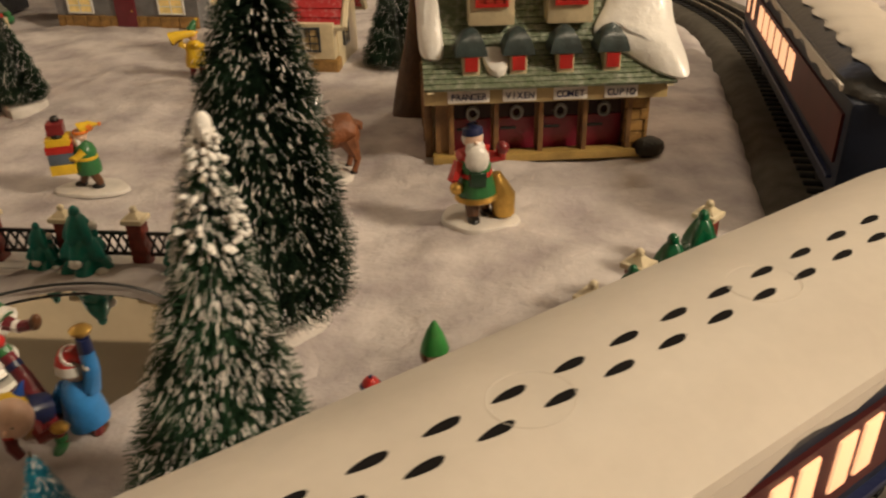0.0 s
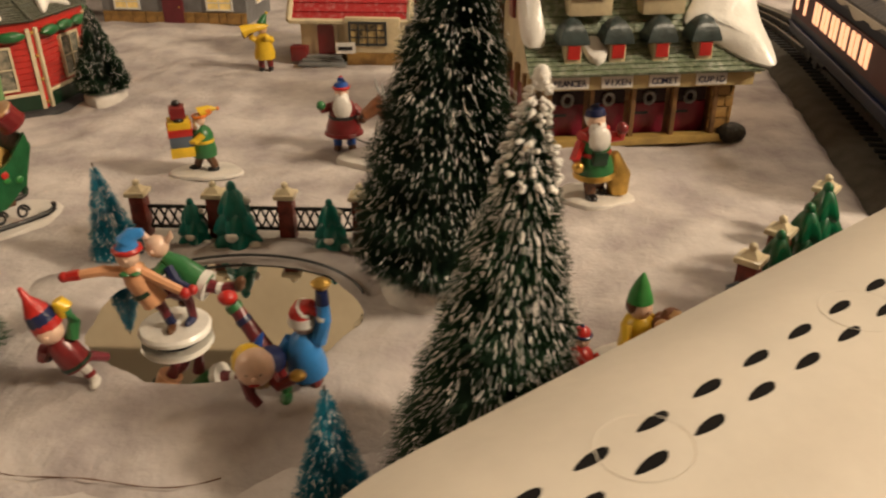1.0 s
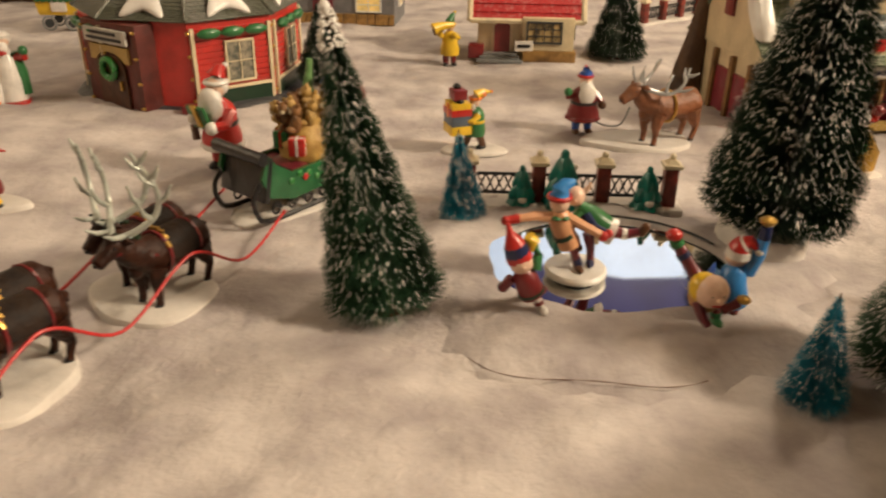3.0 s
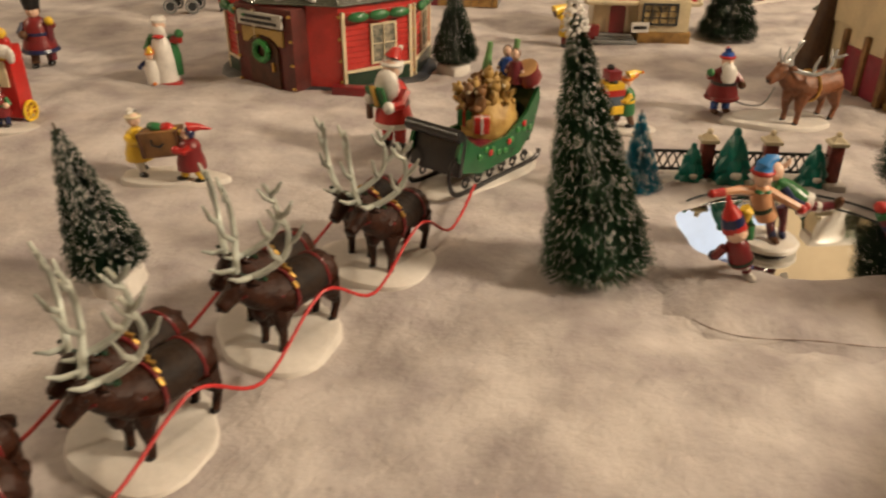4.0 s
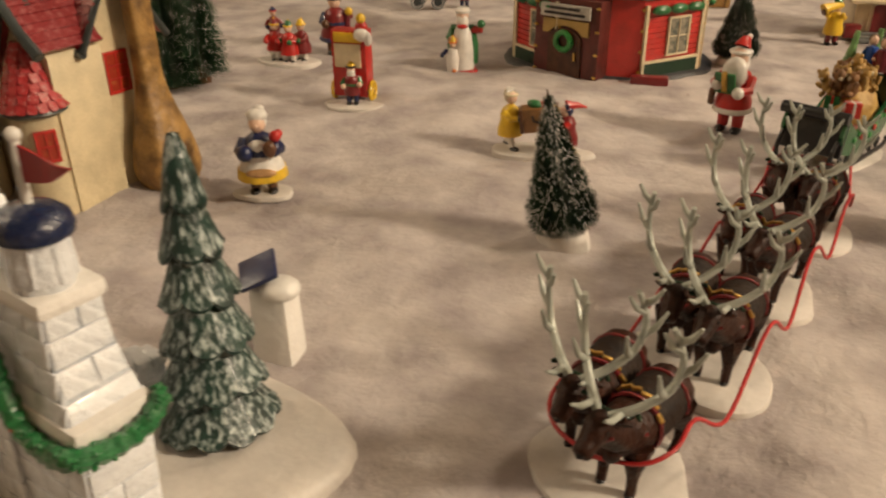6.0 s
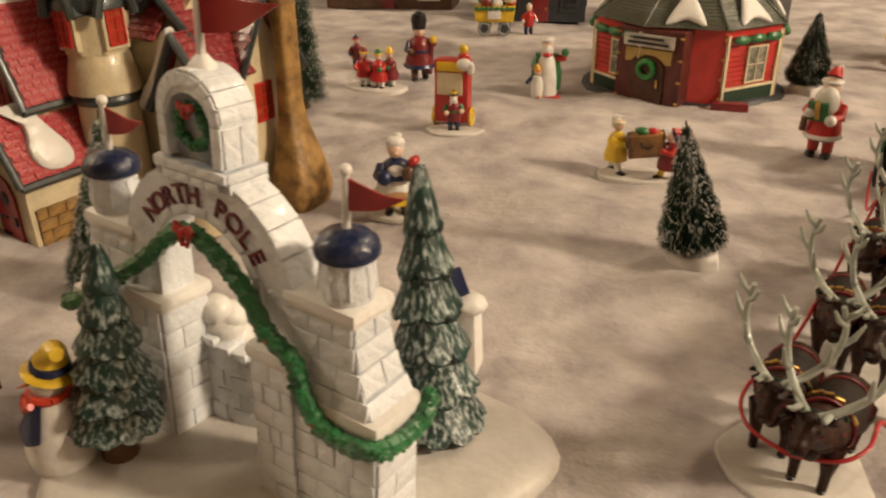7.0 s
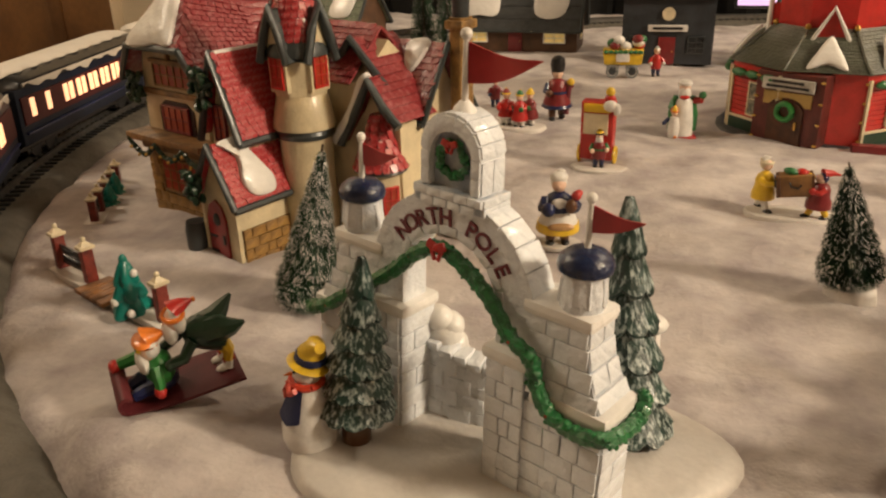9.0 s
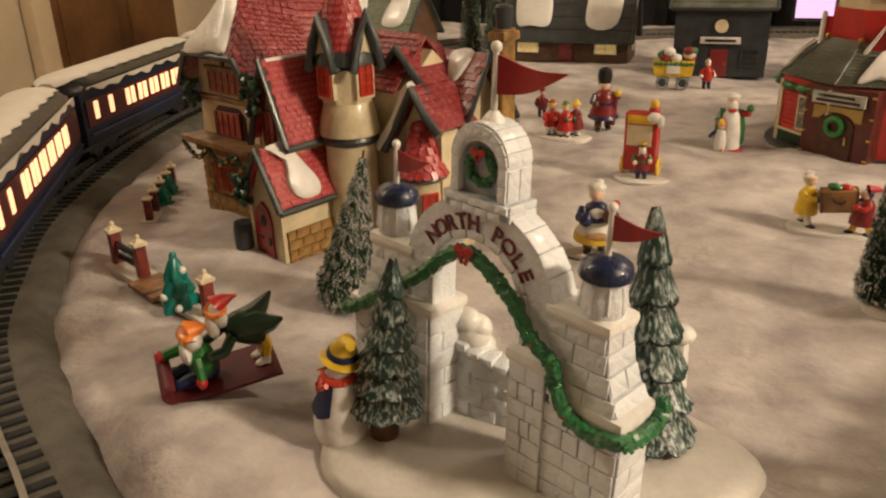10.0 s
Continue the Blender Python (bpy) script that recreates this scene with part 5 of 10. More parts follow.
def shingle_slope(parent, a, b, c, d, w=0.0062, h=0.0056, material=None, seed=1, single=True):
    """Separate lapped shingles with rounded tails on a slope: eave a-b, ridge d-c."""
    a, b, c, d = (Vector(p) for p in (a, b, c, d))
    rn = random.Random(seed)
    up = (d - a)
    rows = max(2, round(up.length / h))
    n = (b - a).cross(d - a).normalized()
    key = (round(w, 4), round(h, 4), material.name)
    if key not in SHINGLES:
        o = [(-w * 0.47, h * 0.75), (-w * 0.47, -h * 0.30), (-w * 0.30, -h * 0.50), (w * 0.30, -h * 0.50), (w * 0.47, -h * 0.30), (w * 0.47, h * 0.75)]
        SHINGLES[key] = mesh_from("shingle", prism(bmesh.new(), o, -0.0008, 0.0008), [material])
    joined = None if single else bmesh.new()
    for k in range(rows):
        u = (k + 0.5) / rows
        p, q = a.lerp(d, u), b.lerp(c, u)
        cols = max(1, round((q - p).length / w))
        x = (q - p).normalized()
        z = n
        y = z.cross(x)
        for j in range(cols):
            v = (j + (0.5 if k % 2 else 0.0) + 0.25 + rn.uniform(-0.05, 0.05)) / cols
            if v > 0.99:
                continue
            o = p.lerp(q, v) + n * (0.0011 + rn.uniform(0, 0.0004))
            m = Matrix((x, y, z)).transposed().to_4x4()
            m.translation = o
            m = m @ Matrix.Rotation(radians(rn.uniform(-3, 3)), 4, "Z") @ Matrix.Rotation(radians(-9 + rn.uniform(-3, 3)), 4, "X")
            if single:
                ob = new("shingle", SHINGLES[key])
                ob.parent = parent
                ob.matrix_local = m
            else:
                nv = len(joined.verts)
                vs = [joined.verts.new(m @ g.co) for g in SHINGLES[key].vertices]
                for f in SHINGLES[key].polygons:
                    joined.faces.new([vs[i] for i in f.vertices])
    if not single:
        ob = part("shingles", joined, material, parent)
        ob["kind"] = "stuff"


def gable_roof(name, parent, x0, x1, y0, y1, ze, zr, axis, material, over=0.006, rows=8, trim=None, label="", sag=0.0):
    """A saddle roof over a box; axis is the ridge's direction."""
    bm = bmesh.new()
    if axis == "y":
        xm = (x0 + x1) / 2
        ya, yb = y0 - over, y1 + over
        k = over * (zr - ze) / ((x1 - x0) / 2)
        L = [(x0 - over, yb, ze - k), (x0 - over, ya, ze - k), (xm, ya, zr), (xm, yb, zr)]
        R = [(x1 + over, ya, ze - k), (x1 + over, yb, ze - k), (xm, yb, zr), (xm, ya, zr)]
        ends = [[(x0 - over, ya, ze - k), (xm, ya, zr), (x1 + over, ya, ze - k)], [(x0 - over, yb, ze - k), (xm, yb, zr), (x1 + over, yb, ze - k)]]
    else:
        ym = (y0 + y1) / 2
        xa, xb = x0 - over, x1 + over
        k = over * (zr - ze) / ((y1 - y0) / 2)
        L = [(xa, y0 - over, ze - k), (xb, y0 - over, ze - k), (xb, ym, zr), (xa, ym, zr)]
        R = [(xb, y1 + over, ze - k), (xa, y1 + over, ze - k), (xa, ym, zr), (xb, ym, zr)]
        ends = [[(xb, y0 - over, ze - k), (xb, ym, zr), (xb, y1 + over, ze - k)], [(xa, y0 - over, ze - k), (xa, ym, zr), (xa, y1 + over, ze - k)]]
    course_slope(bm, *L, rows=rows)
    course_slope(bm, *R, rows=rows)
    rf = part(name, bm, material, parent, label, False)
    for e in ends:
        part("bargeboard", tube(bmesh.new(), e, 0.0032, 6), trim or DTRIM, rf, "dark rounded gable edge")
    for q in (L, R):
        part("eave_edge", tube(bmesh.new(), [q[0], q[1]], 0.0028, 6), trim or DTRIM, rf, "dark rounded eave")
    return rf


def gable_body(x0, x1, y0, y1, z0, ze, zr, axis, bm=None):
    bm = bm or bmesh.new()
    if axis == "y":
        plate(bm, [(x0, z0), (x1, z0), (x1, ze), ((x0 + x1) / 2, zr - 0.002), (x0, ze)], y0, y1)
    else:
        n = len(bm.verts)
        b2 = bmesh.new()
        plate(b2, [(y0, z0), (y1, z0), (y1, ze), ((y0 + y1) / 2, zr - 0.002), (y0, ze)], 0, x1 - x0)
        bmesh.ops.transform(b2, matrix=Matrix.Translation((x1, 0, 0)) @ Matrix.Rotation(radians(90), 4, "Z"), verts=b2.verts)
        me = bpy.data.meshes.new("tmp")
        b2.to_mesh(me)
        b2.free()
        bm.from_mesh(me)
        bpy.data.meshes.remove(me)
    return bm


def window_on(parent, c, w, h, rz=0.0, nx=2, ny=2, frame=None, pane=None, label="", arch=False, shutter=None):
    """A window: frame, panes and glazing bars. c is the centre on the wall face; it looks to -y before the turn rz."""
    m = pose(*c, 0, 0, rz)
    t = 0.0016
    fr = bmesh.new()
    xs, zs = [-w / 2 - t * 0.6], [-h / 2 - t * 0.6]
    for out, size, n in ((xs, w, nx), (zs, h, ny)):
        for i in range(n):
            e0, e1 = -size / 2 + size * i / n, -size / 2 + size * (i + 1) / n
            out += [e0 + t * (0.6 if i == 0 else 0.28), e1 - t * (0.6 if i == n - 1 else 0.28)]
        out.append(size / 2 + t * 0.6)
    grid = [[[fr.verts.new((x, y, z)) for y in (-t, t)] for z in zs] for x in xs]
    solid = lambda i, j: 0 <= i < len(xs) - 1 and 0 <= j < len(zs) - 1 and (i % 2 == 0 or j % 2 == 0)
    for i in range(len(xs) - 1):
        for j in range(len(zs) - 1):
            if not solid(i, j):
                continue
            q = (grid[i][j], grid[i + 1][j], grid[i + 1][j + 1], grid[i][j + 1])
            fr.faces.new([v[0] for v in q])
            fr.faces.new([v[1] for v in q[::-1]])
            for k, (di, dj) in enumerate(((0, -1), (1, 0), (0, 1), (-1, 0))):
                if not solid(i + di, j + dj):
                    e, g = q[k], q[(k + 1) % 4]
                    fr.faces.new((g[0], e[0], e[1], g[1]))
    if arch:
        tube(fr, [(w / 2 * math.cos(a), 0, h / 2 + w * 0.32 * math.sin(a)) for a in (math.pi * k / 8 for k in range(9))], t * 0.7, 5)
    bmesh.ops.transform(fr, matrix=m, verts=fr.verts)
    wd = part("window", fr, frame or CREAM, parent, label, False)
    for i in range(nx):
        for j in range(ny):
            pn = box(bmesh.new(), (-w / 2 + w * (i + 0.5) / nx, 0.0001, -h / 2 + h * (j + 0.5) / ny), (w / nx - t * 0.4, t * 0.9, h / ny - t * 0.4))
            bmesh.ops.transform(pn, matrix=m, verts=pn.verts)
            part("pane", pn, pane or GLOWRED, wd)
    return wd


def wreath_on(parent, c, r, rz=0.0):
    bm = bmesh.new()
    tube(bm, [(r * math.cos(a), 0, r * math.sin(a)) for a in (2 * math.pi * k / 16 for k in range(17))], r * 0.32, 6)
    bmesh.ops.transform(bm, matrix=pose(*c, 0, 0, rz), verts=bm.verts)
    return part("wreath", bm, BGREEN, parent, "green wreath")


def snow_patch(parent, pts, t=0.0022, label="white snow lying on the roof"):
    """A rounded sheet of snow through four or more points on a slope."""
    pts = [Vector(p) for p in pts]
    c = sum(pts, Vector()) / len(pts)
    n = sum(((p - c).cross(q - c) for p, q in zip(pts, pts[1:] + pts[:1])), Vector()).normalized()
    if n.z < 0:
        n = -n
    line = spline([tuple(p) for p in pts], 5, True)
    bm = bmesh.new()
    rings = [[bm.verts.new(c + (p - c) * k + n * h) for p in line] for k, h in ((1.0, -0.001), (1.0, t * 0.55), (0.9, t), (0.6, t * 1.25))]
    for a, b in zip(rings, rings[1:]):
        for i in range(len(line)):
            bm.faces.new((a[i], a[(i + 1) % len(line)], b[(i + 1) % len(line)], b[i]))
    bm.faces.new(rings[-1])
    bm.faces.new(rings[0][::-1])
    bmesh.ops.recalc_face_normals(bm, faces=bm.faces)
    return part("snow", bm, CERAMIC, parent, label)


def stone_band(parent, x0, x1, y, z0, z1, rz_m, size, rnd, label="tan stone"):
    """Uneven stones on a wall face along local x at depth y, placed by the matrix rz_m."""
    rows = max(1, round((z1 - z0) / size))
    for k in range(rows):
        x = x0
        hh = (z1 - z0) / rows
        while x < x1 - size * 0.3:
            w = min(size * rnd.choice((1.0, 1.4, 1.8)), x1 - x)
            ob = new("stone", stone_mesh(round(w, 3), round(hh, 4)))
            ob.parent = parent
            ob.matrix_local = rz_m @ pose(x + w / 2, y, z0 + (k + 0.5) * hh, rnd.uniform(-4, 4), rnd.uniform(-4, 4), rnd.uniform(-4, 4))
            x += w


STONES = {}


def stone_mesh(w, h):
    if (w, h) not in STONES:
        STONES[(w, h)] = mesh_from("stone", box(bmesh.new(), (0, 0, 0), (max(w - 0.0005, 0.002), 0.0028, h - 0.0005), bev=0.0007), [STONE])
    return STONES[(w, h)]


def clump(bm, c, spread, n, rn, size=0.005):
    """A bunch of small leaves round c."""
    for _ in range(n):
        ball(bm, tuple(c[i] + rn.uniform(-1, 1) * spread[i] for i in range(3)), (size, size * 0.7, size * 0.55), rot=(rn.uniform(0, 180), rn.uniform(0, 180), rn.uniform(0, 180)), u=6, v=4)
    return bm


def thick_gable(parent, pts, r=0.0042, label="dark rounded gable edge"):
    return part("bargeboard", tube(bmesh.new(), pts, r, 8), DTRIM, parent, label)


def big_house():
    """The red-roofed lodge: tall hipped block, middle wing, door wing, turret, right wing and chimney."""
    rn = random.Random(12)
    h = thing("red_roofed_lodge", at(-0.874, 0.376, -21.0, size=0.82), "glazed cream lodge with red shingle roofs, turret and snow", "model house")
    # tall block with a half-hipped front
    seen = set(h.children)

    def shift(dx, dy, k=1.0, cx=0.0, cy=0.0):
        for ob in h.children:
            if ob not in seen:
                ob.matrix_local = Matrix.Translation((cx + dx, cy + dy, 0)) @ Matrix.Diagonal((k, k, 1, 1)) @ Matrix.Translation((-cx, -cy, 0))
                seen.add(ob)

    x0, x1, y0, y1, xm = -0.172, -0.078, -0.030, 0.110, -0.125
    wl = part("tall_block", plate(bmesh.new(), [(x0 - 0.008, -0.006), (x1 + 0.002, -0.006), (x1, 0.140), (-0.086, 0.172), (-0.164, 0.172), (x0, 0.140)], y0, y1), PLASTER, h)
    hip = [((xm - 0.040, -0.045, 0.172), (xm + 0.040, -0.045, 0.172)), ((xm - 0.0185, -0.016, 0.212), (xm + 0.0185, -0.016, 0.212)), ((xm - 0.0015, 0.004, 0.246), (xm + 0.0015, 0.004, 0.246))]
    rf = part("tall_roof", course_strip(bmesh.new(), hip, 6, 0.0014), ROOFRED, h, "steep half-hipped red shingle roof", False)
    for s in (-1, 1):
        X = lambda d: xm + s * d
        cols = [((X(0.062), -0.046, 0.138), (X(0.062), y1 + 0.01, 0.138)), ((X(0.040), -0.044, 0.172), (X(0.049), y1 + 0.01, 0.160)), ((X(0.018), -0.016, 0.212), (X(0.036), y1 + 0.01, 0.196)), ((X(0.0), 0.004, 0.246), (X(0.0), y1 + 0.01, 0.246))]
        part("roof_slope", course_strip(bmesh.new(), cols if s > 0 else [(b, a) for a, b in cols], 6, 0.0014), ROOFRED, rf, "", False)
    shingle_slope(rf, (xm + 0.062, -0.044, 0.138), (xm + 0.062, 0.040, 0.138), (xm + 0.047, 0.040, 0.165), (xm + 0.040, -0.042, 0.172), 0.0072, 0.0060, ROOFRED, 2, False)
    shingle_slope(rf, (xm + 0.040, -0.042, 0.172), (xm + 0.047, 0.040, 0.165), (xm + 0.036, 0.040, 0.198), (xm + 0.018, -0.014, 0.212), 0.0072, 0.0060, ROOFRED, 3, False)
    shingle_slope(rf, (xm + 0.018, -0.014, 0.212), (xm + 0.036, 0.040, 0.198), (xm + 0.002, 0.040, 0.246), (xm + 0.001, 0.006, 0.246), 0.0072, 0.0060, ROOFRED, 4, False)
    shingle_slope(rf, (xm - 0.040, -0.045, 0.172), (xm + 0.040, -0.045, 0.172), (xm + 0.0185, -0.016, 0.212), (xm - 0.0185, -0.016, 0.212), 0.0072, 0.0060, ROOFRED, 5, False)
    for s in (-1, 1):
        part("eave_edge", tube(bmesh.new(), [(xm + s * 0.062, y1, 0.137), (xm + s * 0.062, -0.045, 0.137), (xm + s * 0.0405, -0.046, 0.170)], 0.0036, 7), DTRIM, rf, "dark rounded eave")
    part("eave_edge", tube(bmesh.new(), [(xm - 0.041, -0.046, 0.170), (xm + 0.041, -0.046, 0.170)], 0.0036, 7), DTRIM, rf, "dark rounded eave")
    snow_patch(rf, [(xm - 0.034, -0.047, 0.173), (xm - 0.010, -0.049, 0.171), (xm + 0.008, -0.046, 0.174), (xm + 0.030, -0.046, 0.175), (xm + 0.024, -0.030, 0.196), (xm + 0.012, -0.012, 0.222), (xm + 0.004, 0.000, 0.240), (xm - 0.004, -0.006, 0.232), (xm - 0.012, -0.024, 0.206)], 0.006, "thick glittering snow on the hip")
    window_on(wl, (-0.122, y0 - 0.001, 0.142), 0.056, 0.021, 0, 5, 2, BRONZE, GLOWRED, "wide red glowing window")
    part("window_hood", box(bmesh.new(), (-0.122, y0 - 0.002, 0.1555), (0.062, 0.006, 0.004), bev=0.001), BRONZE, wl)
    # flat plate proud of the wall; the recess's shade is its dark colour
    dp = part("deep_window", plate(bmesh.new(), [(-0.150, 0.086), (-0.096, 0.086), (-0.096, 0.110), (-0.106, 0.117), (-0.140, 0.117), (-0.150, 0.110)], y0 - 0.0015, y0 + 0.001), mat("recess_shade_dark", (0.035, 0.01, 0.01), 0.6, 0.2, 90.0), wl, "dark arched plate, a window recess's shade put in as colour")
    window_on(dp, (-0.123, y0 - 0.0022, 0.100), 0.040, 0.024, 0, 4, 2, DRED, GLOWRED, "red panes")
    window_on(wl, (-0.128, y0 - 0.004, 0.041), 0.058, 0.033, 0, 5, 3, BRONZE, GLOWRED, "wide red glowing window")
    part("ledge", box(bmesh.new(), (-0.122, y0 - 0.012, 0.0825), (0.118, 0.026, 0.007), bev=0.002), BRONZE, h, "tan stone ledge")
    part("ledge_under", box(bmesh.new(), (-0.122, y0 - 0.007, 0.0740), (0.104, 0.014, 0.012), bev=0.003), BRONZE, h, "tan stone corbel")
    part("string_course", box(bmesh.new(), (-0.124, y0 - 0.001, 0.1245), (0.096, 0.006, 0.005), bev=0.001), BRONZE, h)
    part("beam", box(bmesh.new(), (-0.124, y0 - 0.001, 0.166), (0.0045, 0.005, 0.022), bev=0.001), BRONZE, h)
    for x in (x0 + 0.003, x1 - 0.003):
        part("corner_stone", box(bmesh.new(), (x, y0 - 0.001, 0.060), (0.009, 0.008, 0.050), bev=0.002), BRONZE, h, "tan corner stones")
    bm = bmesh.new()
    for k in range(40):
        u = k / 39
        ball(bm, (-0.176 + 0.108 * u, y0 - 0.0245, 0.079 - 0.012 * abs(math.sin(u * math.pi * 2.5)) + rn.uniform(-0.001, 0.001)), (0.0034, 0.0028, 0.0022), rot=(rn.uniform(0, 90), rn.uniform(0, 90), 0), u=6, v=4)
    ga = part("garland", bm, DGREEN, h, "dark green garland with gold bits")
    ga["kind"] = "stuff"
    for k in range(9):
        u = (k + 0.5) / 9
        part("gold_bell", ball(bmesh.new(), (-0.176 + 0.108 * u, y0 - 0.0275, 0.0775 - 0.012 * abs(math.sin(u * math.pi * 2.5))), 0.0017, u=7, v=5), GOLD, ga)
    stone_band(wl, x0 - 0.010, x1 + 0.004, y0 - 0.002, -0.005, 0.020, Matrix(), 0.010, rn)
    stone_band(wl, x0 - 0.008, x0 + 0.010, y0 - 0.003, 0.020, 0.068, Matrix(), 0.009, rn)
    stone_band(wl, x1 - 0.012, x1 + 0.004, y0 - 0.003, 0.020, 0.068, Matrix(), 0.009, rn)
    bm = clump(bmesh.new(), (-0.174, y0 - 0.010, 0.128), (0.008, 0.004, 0.014), 26, rn)
    part("ivy", bm, DGREEN, h, "dark green clump under the eave")["kind"] = "stuff"
    shift(0.012, 0.012)
    # block behind, with its ridge along the house
    part("back_block", gable_body(-0.085, 0.085, 0.036, 0.110, 0, 0.146, 0.180, "x"), PLASTER, h)
    bm = course_slope(bmesh.new(), (-0.085, 0.028, 0.146), (0.078, 0.028, 0.146), (0.078, 0.073, 0.189), (-0.085, 0.073, 0.189), 7)
    course_slope(bm, (0.078, 0.118, 0.146), (-0.085, 0.118, 0.146), (-0.085, 0.073, 0.189), (0.078, 0.073, 0.189), 7)
    rf = part("back_roof", bm, ROOFRED, h, "dark red shingle roof", False)
    shingle_slope(rf, (-0.080, 0.028, 0.146), (0.078, 0.028, 0.146), (0.078, 0.073, 0.189), (-0.080, 0.073, 0.189), 0.0072, 0.0062, ROOFRED, 6, False)
    # middle wing with its gable to the front
    wl = part("middle_wing", plate(bmesh.new(), [(-0.024, -0.004), (0.016, -0.004), (0.016, 0.106), (-0.003, 0.168), (-0.024, 0.106)], -0.043, 0.045), PLASTER, h)
    bm = course_slope(bmesh.new(), (0.0215, -0.050, 0.105), (0.0215, 0.002, 0.105), (-0.003, 0.040, 0.176), (-0.003, -0.050, 0.176), 10)
    course_slope(bm, (-0.030, 0.03, 0.105), (-0.030, -0.050, 0.105), (-0.003, -0.050, 0.176), (-0.003, 0.040, 0.176), 10)
    rf = part("middle_roof", bm, BRIGHTROOF, h, "bright red glittering shingle roof", False)
    shingle_slope(rf, (0.0215, -0.049, 0.105), (0.0215, 0.002, 0.105), (-0.003, 0.034, 0.176), (-0.003, -0.049, 0.176), 0.0068, 0.0056, BRIGHTROOF, 7)
    thick_gable(rf, [(-0.031, -0.051, 0.100), (-0.003, -0.051, 0.177), (0.0225, -0.051, 0.103)], 0.0036)
    part("eave_edge", tube(bmesh.new(), [(0.0222, -0.051, 0.103), (0.0222, 0.004, 0.103)], 0.0036, 7), DTRIM, rf, "dark rounded eave")
    part("ridge_snow", tube(bmesh.new(), [(-0.003, -0.046, 0.1765), (-0.003, 0.030, 0.1768)], [0.0022, 0.0016], 6), CERAMIC, rf)
    window_on(wl, (-0.009, -0.0445, 0.116), 0.014, 0.030, 0, 2, 3, MAROON, GLOWRED, "narrow red window")
    part("ivy", clump(bmesh.new(), (-0.016, -0.055, 0.146), (0.009, 0.004, 0.017), 34, rn), DGREEN, h, "dark green clump under the gable")["kind"] = "stuff"
    # door wing
    x0, x1, y0, y1 = -0.014, 0.028, -0.069, 0.016
    wl = part("door_wing", plate(bmesh.new(), [(x0 - 0.001, -0.006), (x1 + 0.001, -0.006), (x1, 0.056), (0.008, 0.099), (x0, 0.056)], y0, y1), PLASTER, h)
    bm = course_slope(bmesh.new(), (0.0355, -0.074, 0.055), (0.0355, 0.022, 0.055), (0.009, 0.012, 0.104), (0.009, -0.074, 0.104), 9)
    course_slope(bm, (-0.020, -0.004, 0.056), (-0.020, -0.074, 0.056), (0.009, -0.074, 0.104), (0.009, -0.004, 0.104), 9)
    rf = part("door_roof", bm, BRIGHTROOF, h, "bright red glittering shingle roof", False)
    shingle_slope(rf, (0.0355, -0.073, 0.055), (0.0355, 0.022, 0.055), (0.009, 0.012, 0.104), (0.009, -0.073, 0.104), 0.0068, 0.0056, BRIGHTROOF, 8)
    thick_gable(rf, [(-0.022, -0.075, 0.054), (0.009, -0.075, 0.105), (0.0368, -0.075, 0.053)], 0.0034)
    part("eave_edge", tube(bmesh.new(), [(0.0362, -0.075, 0.053), (0.0362, 0.023, 0.053)], 0.0034, 7), DTRIM, rf, "dark rounded eave")
    snow_patch(rf, [(0.010, -0.066, 0.1055), (0.016, -0.055, 0.0955), (0.021, -0.054, 0.086), (0.027, -0.058, 0.0745), (0.033, -0.054, 0.063), (0.0355, -0.043, 0.0585), (0.0345, -0.029, 0.0605), (0.029, -0.026, 0.071), (0.021, -0.034, 0.086), (0.014, -0.040, 0.099), (0.009, -0.036, 0.107)], 0.0045, "smooth white snow running down the roof")
    dw = part("door", plate(bmesh.new(), [(-0.0095, -0.002), (0.0155, -0.002), (0.0155, 0.038), (0.0115, 0.050), (0.003, 0.056), (-0.0055, 0.050), (-0.0095, 0.038)], y0 - 0.0022, y0 + 0.001), mat("glossy_door_red", (0.30, 0.012, 0.012), 0.3, 0.15, 90.0, 0.0004, 160.0, coat=0.3), h, "arched glossy red plank door")
    part("door_window", ball(bmesh.new(), (0.004, y0 - 0.0025, 0.038), (0.0046, 0.001, 0.0060)), BLACK, dw)
    for z in (0.008, 0.022):
        part("strap", box(bmesh.new(), (-0.003, y0 - 0.0028, z), (0.010, 0.001, 0.0018)), BLACK, dw)
    part("latch", box(bmesh.new(), (0.0115, y0 - 0.0028, 0.020), (0.0024, 0.001, 0.008)), BLACK, dw)
    part("door_post", box(bmesh.new(), (-0.0125, y0 - 0.001, 0.026), (0.004, 0.004, 0.060), bev=0.001), PLASTER, h)
    part("barrel", lathe(bmesh.new(), [(0.0085, -0.004), (0.0105, 0.010), (0.0105, 0.024), (0.009, 0.032)], 14, (-0.024, -0.074, 0)), DGREY, h, "dark grey barrel by the door")
    part("ivy", clump(bmesh.new(), (-0.010, y0 - 0.012, 0.068), (0.008, 0.004, 0.013), 28, rn), DGREEN, h, "dark green clump by the door")["kind"] = "stuff"
    side = Matrix.Translation((x1 + 0.0018, 0, 0)) @ Matrix.Rotation(radians(90), 4, "Z")
    stone_band(wl, y0 + 0.004, y1 + 0.002, 0.0, -0.006, 0.031, side, 0.009, rn)
    shift(0, 0)
    # turret: drum, flared skirt, eight-sided room with two window gables and a cone
    tx, ty = 0.045, 0.003
